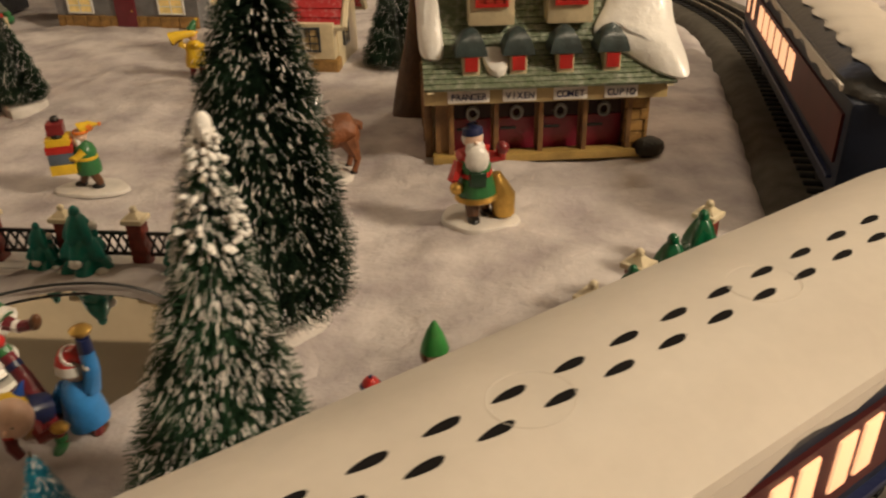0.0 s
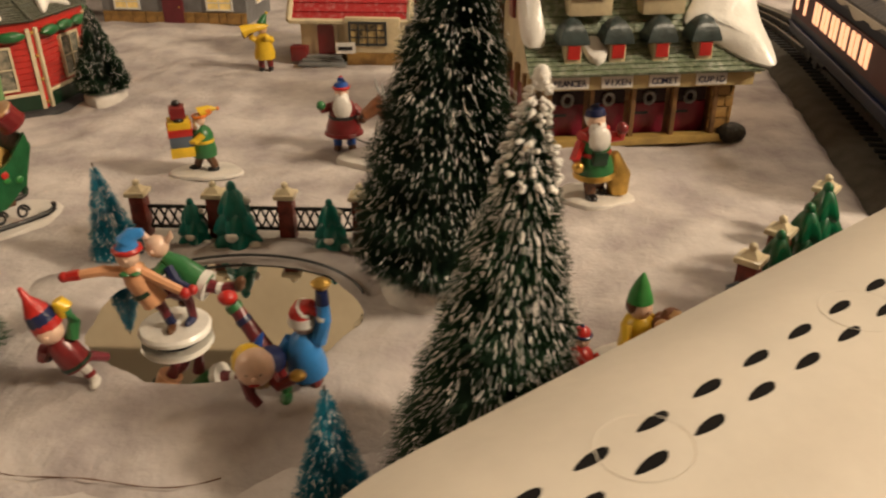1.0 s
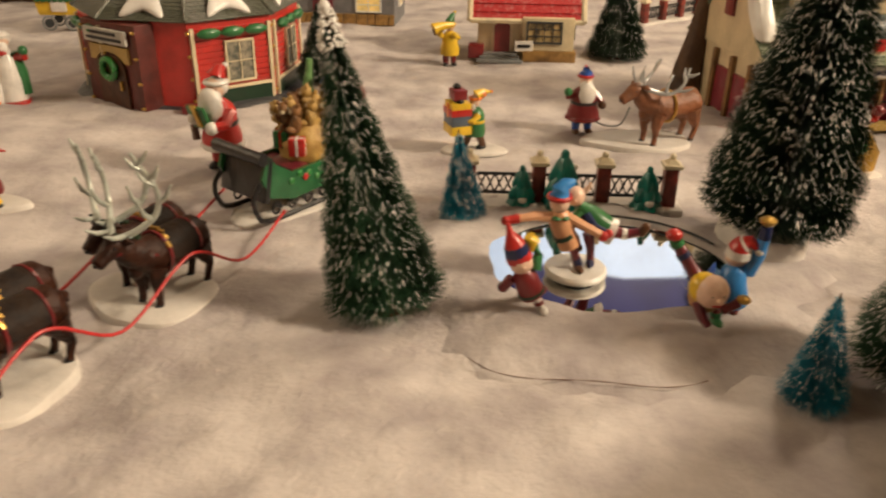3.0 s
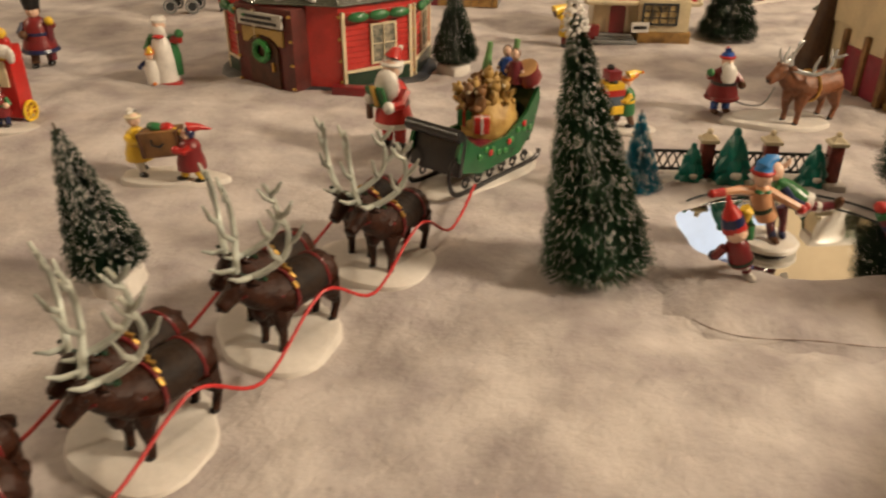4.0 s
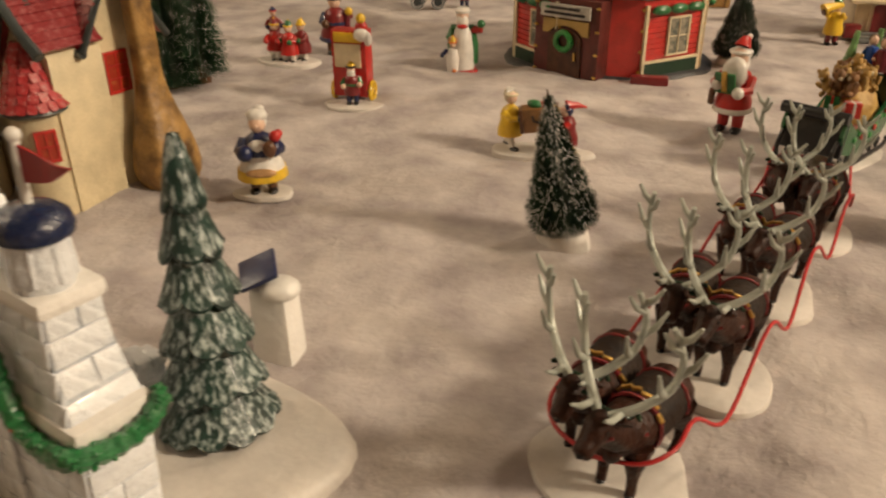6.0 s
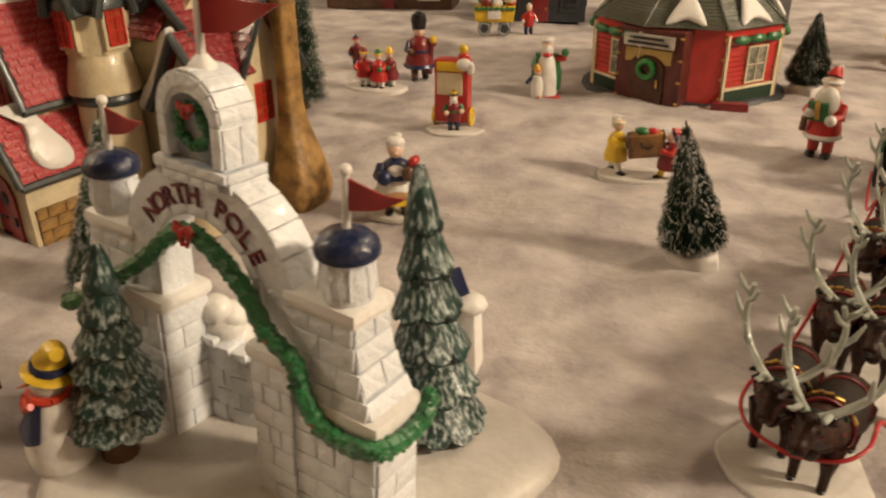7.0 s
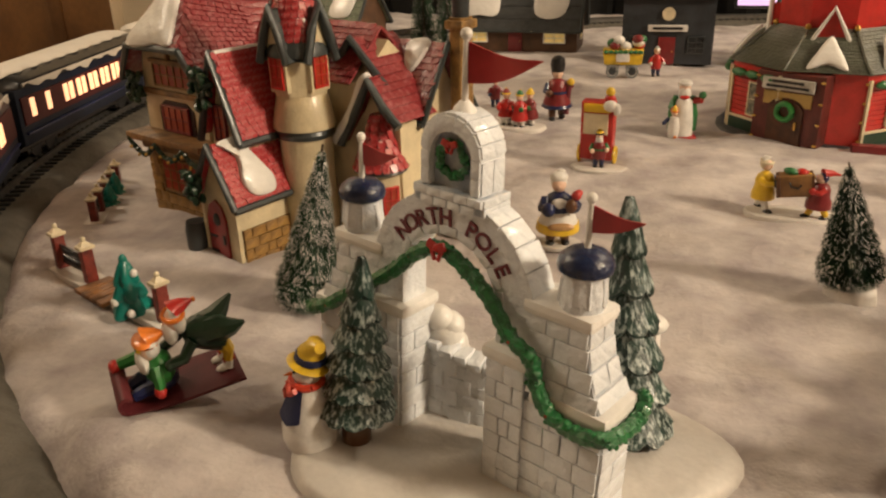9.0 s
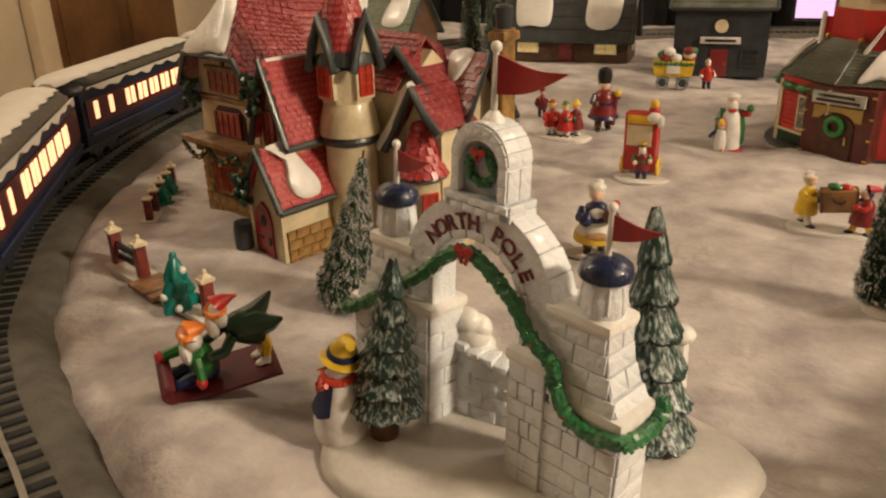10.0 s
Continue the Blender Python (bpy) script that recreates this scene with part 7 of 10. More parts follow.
def barn():
    """Stable with four stalls, name boards, green shingle roof and dormers."""
    rn = random.Random(6)
    b = thing("stable", at(0.0485, 0.684, 8.6, size=1.09) @ Matrix.Diagonal((1, 1, 1.12, 1)), "tan stone stable with four red stalls and a mossy snowy roof", "model house")
    W, D = 0.136, 0.105
    body = part("wall", box(bmesh.new(), (W / 2, D / 2 + 0.005, 0.024), (W, D - 0.010, 0.048)), BRONZE, b, "tan stone walls")
    for xa, xb in ((0.0, 0.0085), (0.122, W)):
        part("corner_pier", box(bmesh.new(), ((xa + xb) / 2, 0.0045, 0.0225), (xb - xa, 0.011, 0.045)), BRONZE, b, "tan stone pier")
    part("header", box(bmesh.new(), (W / 2, 0.003, 0.0395), (W - 0.001, 0.011, 0.0095)), BRONZE, b, "tan header beam over the stalls")
    plinth = part("plinth", box(bmesh.new(), (W / 2, -0.002, 0.002), (W + 0.004, 0.010, 0.005), bev=0.001), mat("ochre_panel", (0.45, 0.30, 0.09)), b, "ochre plinth")
    for k in range(4):
        x = 0.024 + k * 0.0282
        part("stall_door", box(bmesh.new(), (x, 0.0088, 0.0125), (0.024, 0.0036, 0.019), bev=0.0006), mat("crimson_stall", (0.24, 0.016, 0.036), 0.35, 0.15, 90.0, coat=0.2), b, "crimson half door")
        # near-black sheet: the shade inside the open upper half, put in as colour
        part("stall_opening", box(bmesh.new(), (x, 0.0092, 0.0285), (0.024, 0.0018, 0.014)), mat("recess_shade_dark", (0.035, 0.01, 0.01), 0.6, 0.2, 90.0), b, "dark sheet for the shade in the open upper half")
        part("wreath", tube(bmesh.new(), [(x + 0.0035 * math.cos(a), 0.0055, 0.0255 + 0.0035 * math.sin(a)) for a in (2 * math.pi * j / 12 for j in range(13))], 0.0013, 6), GREY, b, "small grey-green wreath")
        part("stall_post", box(bmesh.new(), (x - 0.0141, -0.0016, 0.019), (0.0032, 0.005, 0.034), bev=0.0005), BRONZE, b)
        part("strap", box(bmesh.new(), (x - 0.005, 0.0066, 0.016), (0.010, 0.001, 0.0014)), BLACK, b)
    part("stall_post", box(bmesh.new(), (0.024 + 4 * 0.0282 - 0.0141, -0.0016, 0.019), (0.0032, 0.005, 0.034), bev=0.0005), BRONZE, b)
    stone_band(body, 0.120, W, -0.0012, 0.0, 0.034, Matrix(), 0.007, rn)
    part("side_wall", box(bmesh.new(), (-0.0008, D / 2 + 0.004, 0.025), (0.0040, D - 0.012, 0.049)), PLASTER, b, "cream plaster side wall")
    crimson = MATS["crimson_stall"]
    for y in (0.022, 0.052):
        part("side_stall", box(bmesh.new(), (-0.0030, y, 0.0165), (0.0030, 0.022, 0.030), bev=0.0006), crimson, b, "dark red side stall door")
    for y in (0.008, 0.037, 0.067):
        part("stall_post", box(bmesh.new(), (-0.0040, y, 0.021), (0.0050, 0.0055, 0.042), bev=0.0008), BRONZE, b)
    log = bmesh.new()
    tube(log, [(-0.013, D - 0.006, -0.002), (-0.011, D - 0.006, 0.020), (-0.008, D - 0.007, 0.045), (-0.006, D - 0.008, 0.070), (-0.006, D - 0.008, 0.082)], [0.0150, 0.0125, 0.0085, 0.0062, 0.0055], 12)
    part("log_chimney", log, mat("log_brown", (0.10, 0.048, 0.018), 0.6, 0.35, 50.0, 0.0016, 140.0, second=(0.05, 0.022, 0.009)), b, "rough brown log chimney")
    part("bush", ball(bmesh.new(), (W + 0.001, -0.003, 0.004), (0.011, 0.008, 0.0065)), mat("dark_bush", (0.035, 0.028, 0.018), 0.7, 0.3, 200.0, 0.0022, 260.0), b, "low dark bush at the corner")
    fas = part("fascia", box(bmesh.new(), (W / 2, -0.009, 0.0405), (W + 0.014, 0.005, 0.0095), bev=0.0008), mat("ochre_cream_fascia", (0.55, 0.42, 0.20), 0.4, 0.15, 60.0), b, "ochre board under the eave")
    for k, word in enumerate(("PRANCER", "VIXEN", "COMET", "CUPID")):
        x = 0.020 + k * 0.0312
        w = 0.0255 if k == 0 else 0.0205
        sg = part("name_board", box(bmesh.new(), (x, -0.0122, 0.0405), (w, 0.0016, 0.0068), bev=0.0003), WHITE, b, "white name board with dark letters")
        n = len(word)
        letters(word, lambda i, x=x, w=w, n=n: Matrix.Translation((x - w * 0.43 + (i + 0.5) * w * 0.86 / n, -0.0132, 0.0387)), sg, NAVY, 0.0052, 0.0002)
    # roof: steep upper slope that flares out over the front
    e0, e1 = -0.007, W + 0.010
    prof = [(-0.018, 0.046), (0.006, 0.060), (0.024, 0.082), (0.044, 0.125)]
    rf = part("roof", course_strip(bmesh.new(), [((e0, y, z), (e1, y, z)) for y, z in prof], 7, 0.0009), MOSSROOF, b, "mossy green shingles", False)
    part("back_roof", course_strip(bmesh.new(), [((e1, D - y, z), (e0, D - y, z)) for y, z in prof], 7, 0.0009), MOSSROOF, b, "mossy green shingles", False)
    for x in (e0 + 0.004, e1 - 0.004):
        gb = bmesh.new()
        pr = [(y, z - 0.002) for y, z in prof] + [(D - y, z - 0.002) for y, z in prof[::-1]]
        plate(gb, pr, -0.002, 0.002)
        bmesh.ops.transform(gb, matrix=Matrix.Translation((x, 0, 0)) @ Matrix.Rotation(radians(90), 4, "Z"), verts=gb.verts)
        part("gable_wall", gb, PLASTER, b, "cream gable wall")
    part("shutter", box(bmesh.new(), (e0 + 0.0010, D * 0.50, 0.084), (0.0030, 0.013, 0.034), bev=0.0006), DRED, b, "dark red shutter in the gable")
    part("ridge_snow", box(bmesh.new(), (W / 2, D / 2, 0.126), (W + 0.018, 0.020, 0.010), bev=0.004), CERAMIC, rf, "snow along the ridge")
    snow_patch(rf, [(e0 - 0.002, 0.040, 0.120), (e0 - 0.002, 0.022, 0.081), (e0 - 0.001, 0.006, 0.062), (e0 + 0.005, 0.000, 0.058), (e0 + 0.013, 0.004, 0.060), (e0 + 0.012, 0.020, 0.079), (e0 + 0.012, 0.030, 0.097), (e0 + 0.026, 0.042, 0.122)], 0.005)
    snow_patch(rf, [(e1 - 0.048, 0.043, 0.124), (e1 - 0.034, 0.034, 0.106), (e1 - 0.036, 0.024, 0.084), (e1 - 0.046, 0.012, 0.068), (e1 - 0.034, 0.006, 0.061), (e1 - 0.020, -0.006, 0.054), (e1 - 0.006, -0.016, 0.049), (e1 + 0.006, -0.017, 0.048), (e1 + 0.008, -0.004, 0.056), (e1 + 0.005, 0.014, 0.070), (e1 + 0.004, 0.026, 0.088), (e1 + 0.004, 0.042, 0.124)], 0.0035)
    snow_patch(rf, [(0.030, 0.004, 0.061), (0.032, -0.008, 0.053), (0.039, -0.012, 0.051), (0.045, -0.006, 0.055), (0.042, 0.004, 0.061)], 0.003)
    for k in range(4):
        x = 0.022 + k * 0.0285
        dm = part("dormer", box(bmesh.new(), (x, -0.004, 0.0570), (0.0105, 0.012, 0.013), bev=0.0008), PLASTER, b, "tiny dormer with a red window")
        part("dormer_window", box(bmesh.new(), (x, -0.0106, 0.0575), (0.0078, 0.0012, 0.0076)), RED, dm)
        hood = lathe(bmesh.new(), [(0.0136, 0.0618), (0.0133, 0.0640), (0.0108, 0.0690), (0.0060, 0.0735), (0.0008, 0.0755)], 4)
        bmesh.ops.transform(hood, matrix=pose(x, -0.002, 0, 0, 0, 45), verts=hood.verts)
        part("dormer_roof", hood, mat("slate_hood", (0.045, 0.068, 0.068), 0.4, 0.25, 120.0, 0.0006, 260.0), dm, "slate green hood")
    for k in range(2):
        x = 0.036 + k * 0.048
        dm = part("gable_dormer", box(bmesh.new(), (x, 0.018, 0.090), (0.028, 0.022, 0.032), bev=0.001), PLASTER, b, "cream dormer with red glowing window")
        window_on(dm, (x, 0.0065, 0.092), 0.018, 0.014, 0, 3, 1, RED, GLOWRED)
        part("dormer_roof", lathe(bmesh.new(), [(0.021, 0.108), (0.012, 0.124), (0.001, 0.132)], 4, (x, 0.02, 0)), MOSSROOF, dm, "", False)
    return b


barn()


def small_cottage():
    c = thing("cream_cottage", at(-0.118, 0.962, -2.3, size=1.05), "small cream cottage with red roof, red door and amber windows", "model house")
    W, D, H = 0.098, 0.075, 0.050
    bd = part("wall", box(bmesh.new(), (0, 0, H / 2), (W, D, H), bev=0.001), PLASTER, c)
    rf = gable_roof("roof", c, -W / 2, W / 2, -D / 2, D / 2, H, 0.098, "x", BRIGHTROOF, 0.008, 8, CREAM)
    part("door", plate(bmesh.new(), [(-0.032, 0.006), (-0.016, 0.006), (-0.016, 0.034), (-0.024, 0.040), (-0.032, 0.034)], -D / 2 - 0.003, -D / 2), DRED, c, "arched dark red door")
    part("door_frame", plate(bmesh.new(), [(-0.035, 0.004), (-0.013, 0.004), (-0.013, 0.036), (-0.024, 0.0435), (-0.035, 0.036)], -D / 2 - 0.0018, -D / 2), CREAM, c)
    for k in range(3):
        part("step", box(bmesh.new(), (-0.026, -D / 2 - 0.006 - 0.005 * k, 0.0065 - 0.0025 * k), (0.034 + 0.006 * k, 0.008, 0.003), bev=0.0006), GREY, c, "grey stone step")
    bay = part("bay", box(bmesh.new(), (0.022, -D / 2 - 0.005, 0.028), (0.052, 0.014, 0.032), bev=0.001), PLASTER, c, "cream bay")
    dusk = mat("half_lit_pane", (0.62, 0.46, 0.20), 0.3, 0.4, 110.0, second=(0.05, 0.04, 0.025), amount=0.52)
    window_on(bay, (0.018, -D / 2 - 0.0125, 0.030), 0.034, 0.020, 0, 4, 3, DGREY, dusk, "wide dim window with cream curtains")
    window_on(bd, (W / 2 + 0.001, -0.012, 0.030), 0.016, 0.022, 90, 2, 3, DGREY, dusk, "dim window with cream curtains")
    part("bay_foot", box(bmesh.new(), (0.024, -D / 2 - 0.005, 0.006), (0.054, 0.016, 0.012), bev=0.002), STONE, c, "tan stone foot")
    bm = box(bmesh.new(), (-0.002, -D / 2 - 0.020, 0.018), (0.018, 0.0016, 0.010), (0, 0, 8))
    sg = part("sign", bm, WHITE, c, "small white sign")
    part("lettering_bar", box(bmesh.new(), (-0.002, -D / 2 - 0.0212, 0.018), (0.013, 0.0008, 0.003), (0, 0, 8)), BLACK, sg)
    part("planter", box(bmesh.new(), (-0.050, -D / 2 - 0.004, 0.009), (0.016, 0.012, 0.014), bev=0.001), DRED, c, "dark red box")
    part("chimney", box(bmesh.new(), (0.030, 0.014, 0.090), (0.014, 0.014, 0.034), bev=0.001), STONE, c)
    return c


small_cottage()


def plain_shop(name, m, W, D, H, ridge, wall, roof, label, door=RED, sash=None, axis="x", rows=7, snow=True, lit=AMBER, foot=None, sign=False, clock=False, storeys=1):
    """A background shop: walls, roof, door, windows, snow."""
    c = thing(name, m, label, "model house")
    bd = part("wall", gable_body(-W / 2, W / 2, -D / 2, D / 2, 0, H, ridge, axis), wall, c)
    rf = gable_roof("roof", c, -W / 2, W / 2, -D / 2, D / 2, H, ridge + 0.006, axis, roof, 0.008, rows)
    dr = part("door", box(bmesh.new(), (0, -D / 2 - 0.0012, 0.021), (0.026, 0.004, 0.042), bev=0.0008), door, c, "closed dark red door")
    part("knob", ball(bmesh.new(), (0.009, -D / 2 - 0.004, 0.020), 0.0012), GOLD, dr)
    for sgn in (-1, 1):
        for st in range(storeys):
            window_on(bd, (sgn * W * 0.32, -D / 2 - 0.001, 0.030 + st * 0.048), W * 0.17, 0.026, 0, 2, 3, sash or WHITE, lit)
    window_on(bd, (W / 2 + 0.001, 0, 0.034), D * 0.24, 0.028, 90, 2, 2, sash or WHITE, lit)
    if storeys > 1:
        part("string_course", box(bmesh.new(), (0, -D / 2 - 0.001, 0.054), (W, 0.005, 0.005), bev=0.001), DTRIM, c)
    if sign:
        sg = part("sign", box(bmesh.new(), (0, -D / 2 - 0.004, 0.0565), (0.060, 0.004, 0.010), bev=0.0006), WHITE, c, "pale sign board")
        part("lettering_bar", box(bmesh.new(), (0, -D / 2 - 0.0064, 0.0565), (0.046, 0.001, 0.004)), BLACK, sg)
    if clock:
        part("clock", rod(bmesh.new(), (0, -D / 2 - 0.001, 0.078), (0, -D / 2 - 0.005, 0.078), 0.010, 0.010, seg=20), CREAM, c, "round cream clock face")
    if foot is not None:
        rn = random.Random(len(label))
        stone_band(bd, -W / 2, W / 2, -D / 2 - 0.001, 0, 0.014, Matrix(), 0.010, rn)
    if snow:
        if axis == "x":
            snow_patch(rf, [(-W * 0.42, -D * 0.46, H + 0.010), (-W * 0.30, -D * 0.52, H + 0.006), (-W * 0.14, -D * 0.46, H + 0.010), (-W * 0.16, -D * 0.2, H + 0.6 * (ridge - H) + 0.008), (-W * 0.28, -D * 0.06, ridge + 0.004), (-W * 0.42, -D * 0.2, H + 0.6 * (ridge - H) + 0.008)], 0.005)
            snow_patch(rf, [(W * 0.16, -D * 0.48, H + 0.008), (W * 0.40, -D * 0.46, H + 0.010), (W * 0.42, -D * 0.15, H + 0.7 * (ridge - H) + 0.008), (W * 0.26, -D * 0.05, ridge + 0.004), (W * 0.18, -D * 0.22, H + 0.6 * (ridge - H) + 0.006)], 0.005)
    return c


GREYWALL = mat("grey_stucco", (0.20, 0.20, 0.205), 0.5, 0.15, 60.0, 0.0008, 160.0)
SLATE = mat("dark_slate_wall", (0.030, 0.036, 0.044), 0.45, 0.2, 60.0, 0.0008, 160.0, coat=0.1)
plain_shop("grey_cottage", at(-0.364, 1.151, -4.7, size=1.00), 0.185, 0.085, 0.075, 0.125, GREYWALL, GREYROOF, "grey stucco cottage with red door and stone footing", MAROON, foot=1)
plain_shop("slate_shop", at(-0.619, 1.169, 2.8, size=0.95), 0.140, 0.085, 0.115, 0.165, SLATE, GREYROOF, "dark slate shop with red door, sign and clock", DRED, DGREY, sign=True, clock=True, storeys=1, snow=False, lit=mat("dark_pane", (0.02, 0.022, 0.025), 0.15, 0.2, 90.0))
plain_shop("red_barn_shop", at(-0.870, 1.265, 0.5, size=0.91), 0.230, 0.095, 0.060, 0.185, mat("brown_shop_wall", (0.12, 0.06, 0.03), 0.5, 0.2, 60.0), mat("dark_grey_roof", (0.05, 0.054, 0.056), 0.4, 0.2, 90.0, 0.001, 200.0, coat=0.2), "brown shop with steep dark roof and big snow patches", DRED, lit=AMBER)
plain_shop("dim_green_shop", at(-1.094, 0.984, -14.0, size=0.84), 0.16, 0.09, 0.10, 0.16, mat("brown_shop_wall", (0.12, 0.06, 0.03)), MOSSROOF, "brown shop with green roof behind the lodge", DRED, storeys=1, lit=GLOWRED)
plain_shop("stone_shop", at(0.547, 1.359, 21.1, size=1.23), 0.16, 0.09, 0.075, 0.13, STONE, BRIGHTROOF, "tan stone shop with lit windows beyond the track", DRED, lit=AMBER)
plain_shop("cream_shop", at(0.796, 1.312, 15.0, size=1.27), 0.15, 0.09, 0.08, 0.13, PLASTER, BRIGHTROOF, "cream shop with red roof beyond the track", DRED, lit=AMBER)
fence(at(0.050, 1.135, 40.5, size=1.10), [0.0, 0.035, 0.07, 0.105], [], "red post fence near the back of the track")
brush_tree(at(0.435, 1.007, 4.7, size=1.21), 0.050, 0.018, "small bright green tree beyond the track", 1800, 80, mat("bright_green_bristle", (0.03, 0.17, 0.05), 0.5, 0.2, 60.0), base="wood", seed=41)


# ---- figurines ----
class Doll(Fig):
    """A painted figurine put together from rounded forms under a current pose."""

    place = Matrix()

    def at(self, x=0.0, y=0.0, z=0.0, rz=0.0, s=1.0, rx=0.0, ry=0.0):
        self.place = pose(x, y, z, rx, ry, rz) @ Matrix.Scale(s, 4)
        return self

    def _put(self, kind, *a, **k):
        before = set(self.bm.verts)
        make = {"ball": Fig.ball, "rod": Fig.rod, "tube": Fig.tube, "box": Fig.box, "lathe": Fig.lathe, "stand": Fig.stand}[kind]
        make(self, *a, **k)
        bmesh.ops.transform(self.bm, matrix=self.place, verts=[v for v in self.bm.verts if v not in before])
        return self

    def ball(self, *a, **k):
        return self._put("ball", *a, **k)

    def rod(self, *a, **k):
        return self._put("rod", *a, **k)

    def tube(self, *a, **k):
        return self._put("tube", *a, **k)

    def box(self, *a, **k):
        return self._put("box", *a, **k)

    def lathe(self, *a, **k):
        return self._put("lathe", *a, **k)

    def stand(self, *a, **k):
        return self._put("stand", *a, **k)

    # an upright body 1 unit high that looks to -y
    def body(self, coat, legs, boots, skirt=0.0, hem=None, belt=None, width=1.0, stride=0.0):
        w = width
        for s in (-1, 1):
            self.rod((s * 0.075 * w, s * stride, 0.06), (s * 0.07 * w, 0, 0.34), 0.055, legs, 0.07)
            self.ball((s * 0.08 * w, s * stride - 0.035, 0.035), (0.055, 0.09, 0.04), boots)
        self.lathe([(0.15 * w + skirt, 0.24 - skirt * 0.6), (0.165 * w + skirt * 0.6, 0.32), (0.15 * w, 0.45), (0.155 * w, 0.54), (0.12 * w, 0.62), (0.06, 0.67)], coat)
        if hem:
            self.lathe([(0.152 * w + skirt, 0.235 - skirt * 0.6), (0.175 * w + skirt, 0.25 - skirt * 0.5), (0.165 * w + skirt * 0.9, 0.285 - skirt * 0.4)], hem)
        if belt:
            self.lathe([(0.156 * w, 0.43), (0.164 * w, 0.45), (0.158 * w, 0.475)], belt)
        return self

    def arm(self, side, hand, coat, glove, shoulder=0.57, r=0.052):
        a = Vector((side * 0.135, 0, shoulder))
        b = Vector(hand)
        mid = (a + b) / 2 + Vector((side * 0.05, 0.0, -0.04))
        self.tube([a, mid, b], [r * 1.1, r, r * 0.85], coat)
        return self.ball(b, r * 1.15, glove, u=9, v=7)

    def head(self, hat, trim=None, beard=None, z=0.74, tip=(0.0, 0.06, 0.30), hair=None, brim=0.0, size=1.0):
        s = size
        self.ball((0, -0.01, z), (0.088 * s, 0.085 * s, 0.095 * s), SKIN).ball((0, -0.095 * s, z - 0.005), 0.018 * s, SKIN, u=7, v=5)
        if hair:
            self.ball((0, 0.02, z + 0.015), (0.098 * s, 0.09 * s, 0.095 * s), hair)
        if beard:
            self.ball((0, -0.055 * s, z - 0.085 * s), (0.09 * s, 0.06 * s, 0.11 * s), beard)
        if hat:
            t = Vector((0, 0, z)) + Vector(tip)
            self.tube([(0, 0.005, z + 0.045 * s), (0, 0.01, z + 0.10 * s), Vector((0, 0.01, z + 0.14)).lerp(t, 0.5), t], [0.098 * s, 0.085 * s, 0.052 * s, 0.012], hat, 10)
            if trim:
                self.tube([(0.094 * s * math.cos(a), 0.094 * s * math.sin(a), z + 0.05 * s) for a in (2 * math.pi * k / 14 for k in range(15))], 0.022 * s, trim, 6)
                self.ball(t, 0.028, trim, u=8, v=6)
            if brim:
                self.lathe([(0.10 + brim, z + 0.04), (0.09, z + 0.065)], hat)
        return self


def elf_with_presents():
    d = Doll().at(s=0.044)
    d.stand(0.42, 0.05, 3, 1.15, 0.8)
    d.at(0, 0, 0.002, -70, 0.044).body(GREEN, BROWN, BLACK, 0.02, None, YELLOW, 1.0, 0.12).arm(-1, (-0.12, -0.22, 0.50), YELLOW, YELLOW).arm(1, (0.12, -0.22, 0.50), YELLOW, YELLOW)
    d.head(YELLOW, ORANGE, WHITE, 0.76, (0.0, 0.26, 0.13))
    d.tube([(0, 0.10, 0.86), (0, 0.16, 0.885)], [0.07, 0.055], ORANGE, 9)
    d.box((0, -0.29, 0.36), (0.38, 0.32, 0.14), YELLOW).box((0, -0.29, 0.51), (0.36, 0.31, 0.16), mat("paint_slate_blue", (0.10, 0.13, 0.17), 0.4, 0.1, 90.0)).box((0, -0.29, 0.64), (0.38, 0.33, 0.10), RED).box((0, -0.29, 0.73), (0.35, 0.30, 0.10), YELLOW)
    d.box((0, -0.29, 0.66), (0.06, 0.335, 0.22), ORANGE).ball((-0.06, -0.29, 0.80), (0.09, 0.08, 0.05), BLACK).ball((0.06, -0.29, 0.80), (0.09, 0.08, 0.05), BLACK).box((0, -0.29, 0.90), (0.24, 0.21, 0.15), DRED).ball((-0.06, -0.29, 1.0), (0.07, 0.06, 0.05), BLACK)
    return d.done("elf_figurine", at(-0.176, 0.629, 2.0, size=1.08), "yellow-clad elf figurine carrying a stack of wrapped presents", "figurine", "painted figurines")


def elf_with_horn():
    d = Doll().at(s=0.050)
    d.body(YELLOW, DRED, BLACK, 0.03, None, None, 1.05).arm(1, (0.05, -0.16, 0.62), YELLOW, YELLOW).arm(-1, (-0.20, -0.10, 0.74), YELLOW, YELLOW)
    d.head(GREEN, YELLOW, None, 0.76, (0.10, 0.04, 0.26))
    d.tube([(0.06, -0.06, 0.80), (-0.10, -0.10, 0.80), (-0.26, -0.12, 0.78), (-0.36, -0.13, 0.74)], [0.05, 0.07, 0.09, 0.12], YELLOW, 10).tube([(-0.18, -0.11, 0.74), (-0.36, -0.13, 0.68)], [0.05, 0.07], BROWN)
    return d.done("elf_figurine", at(-0.200, 0.891, 15.5, size=1.06), "elf figurine in yellow coat blowing a large yellow horn", "figurine", "painted figurines")


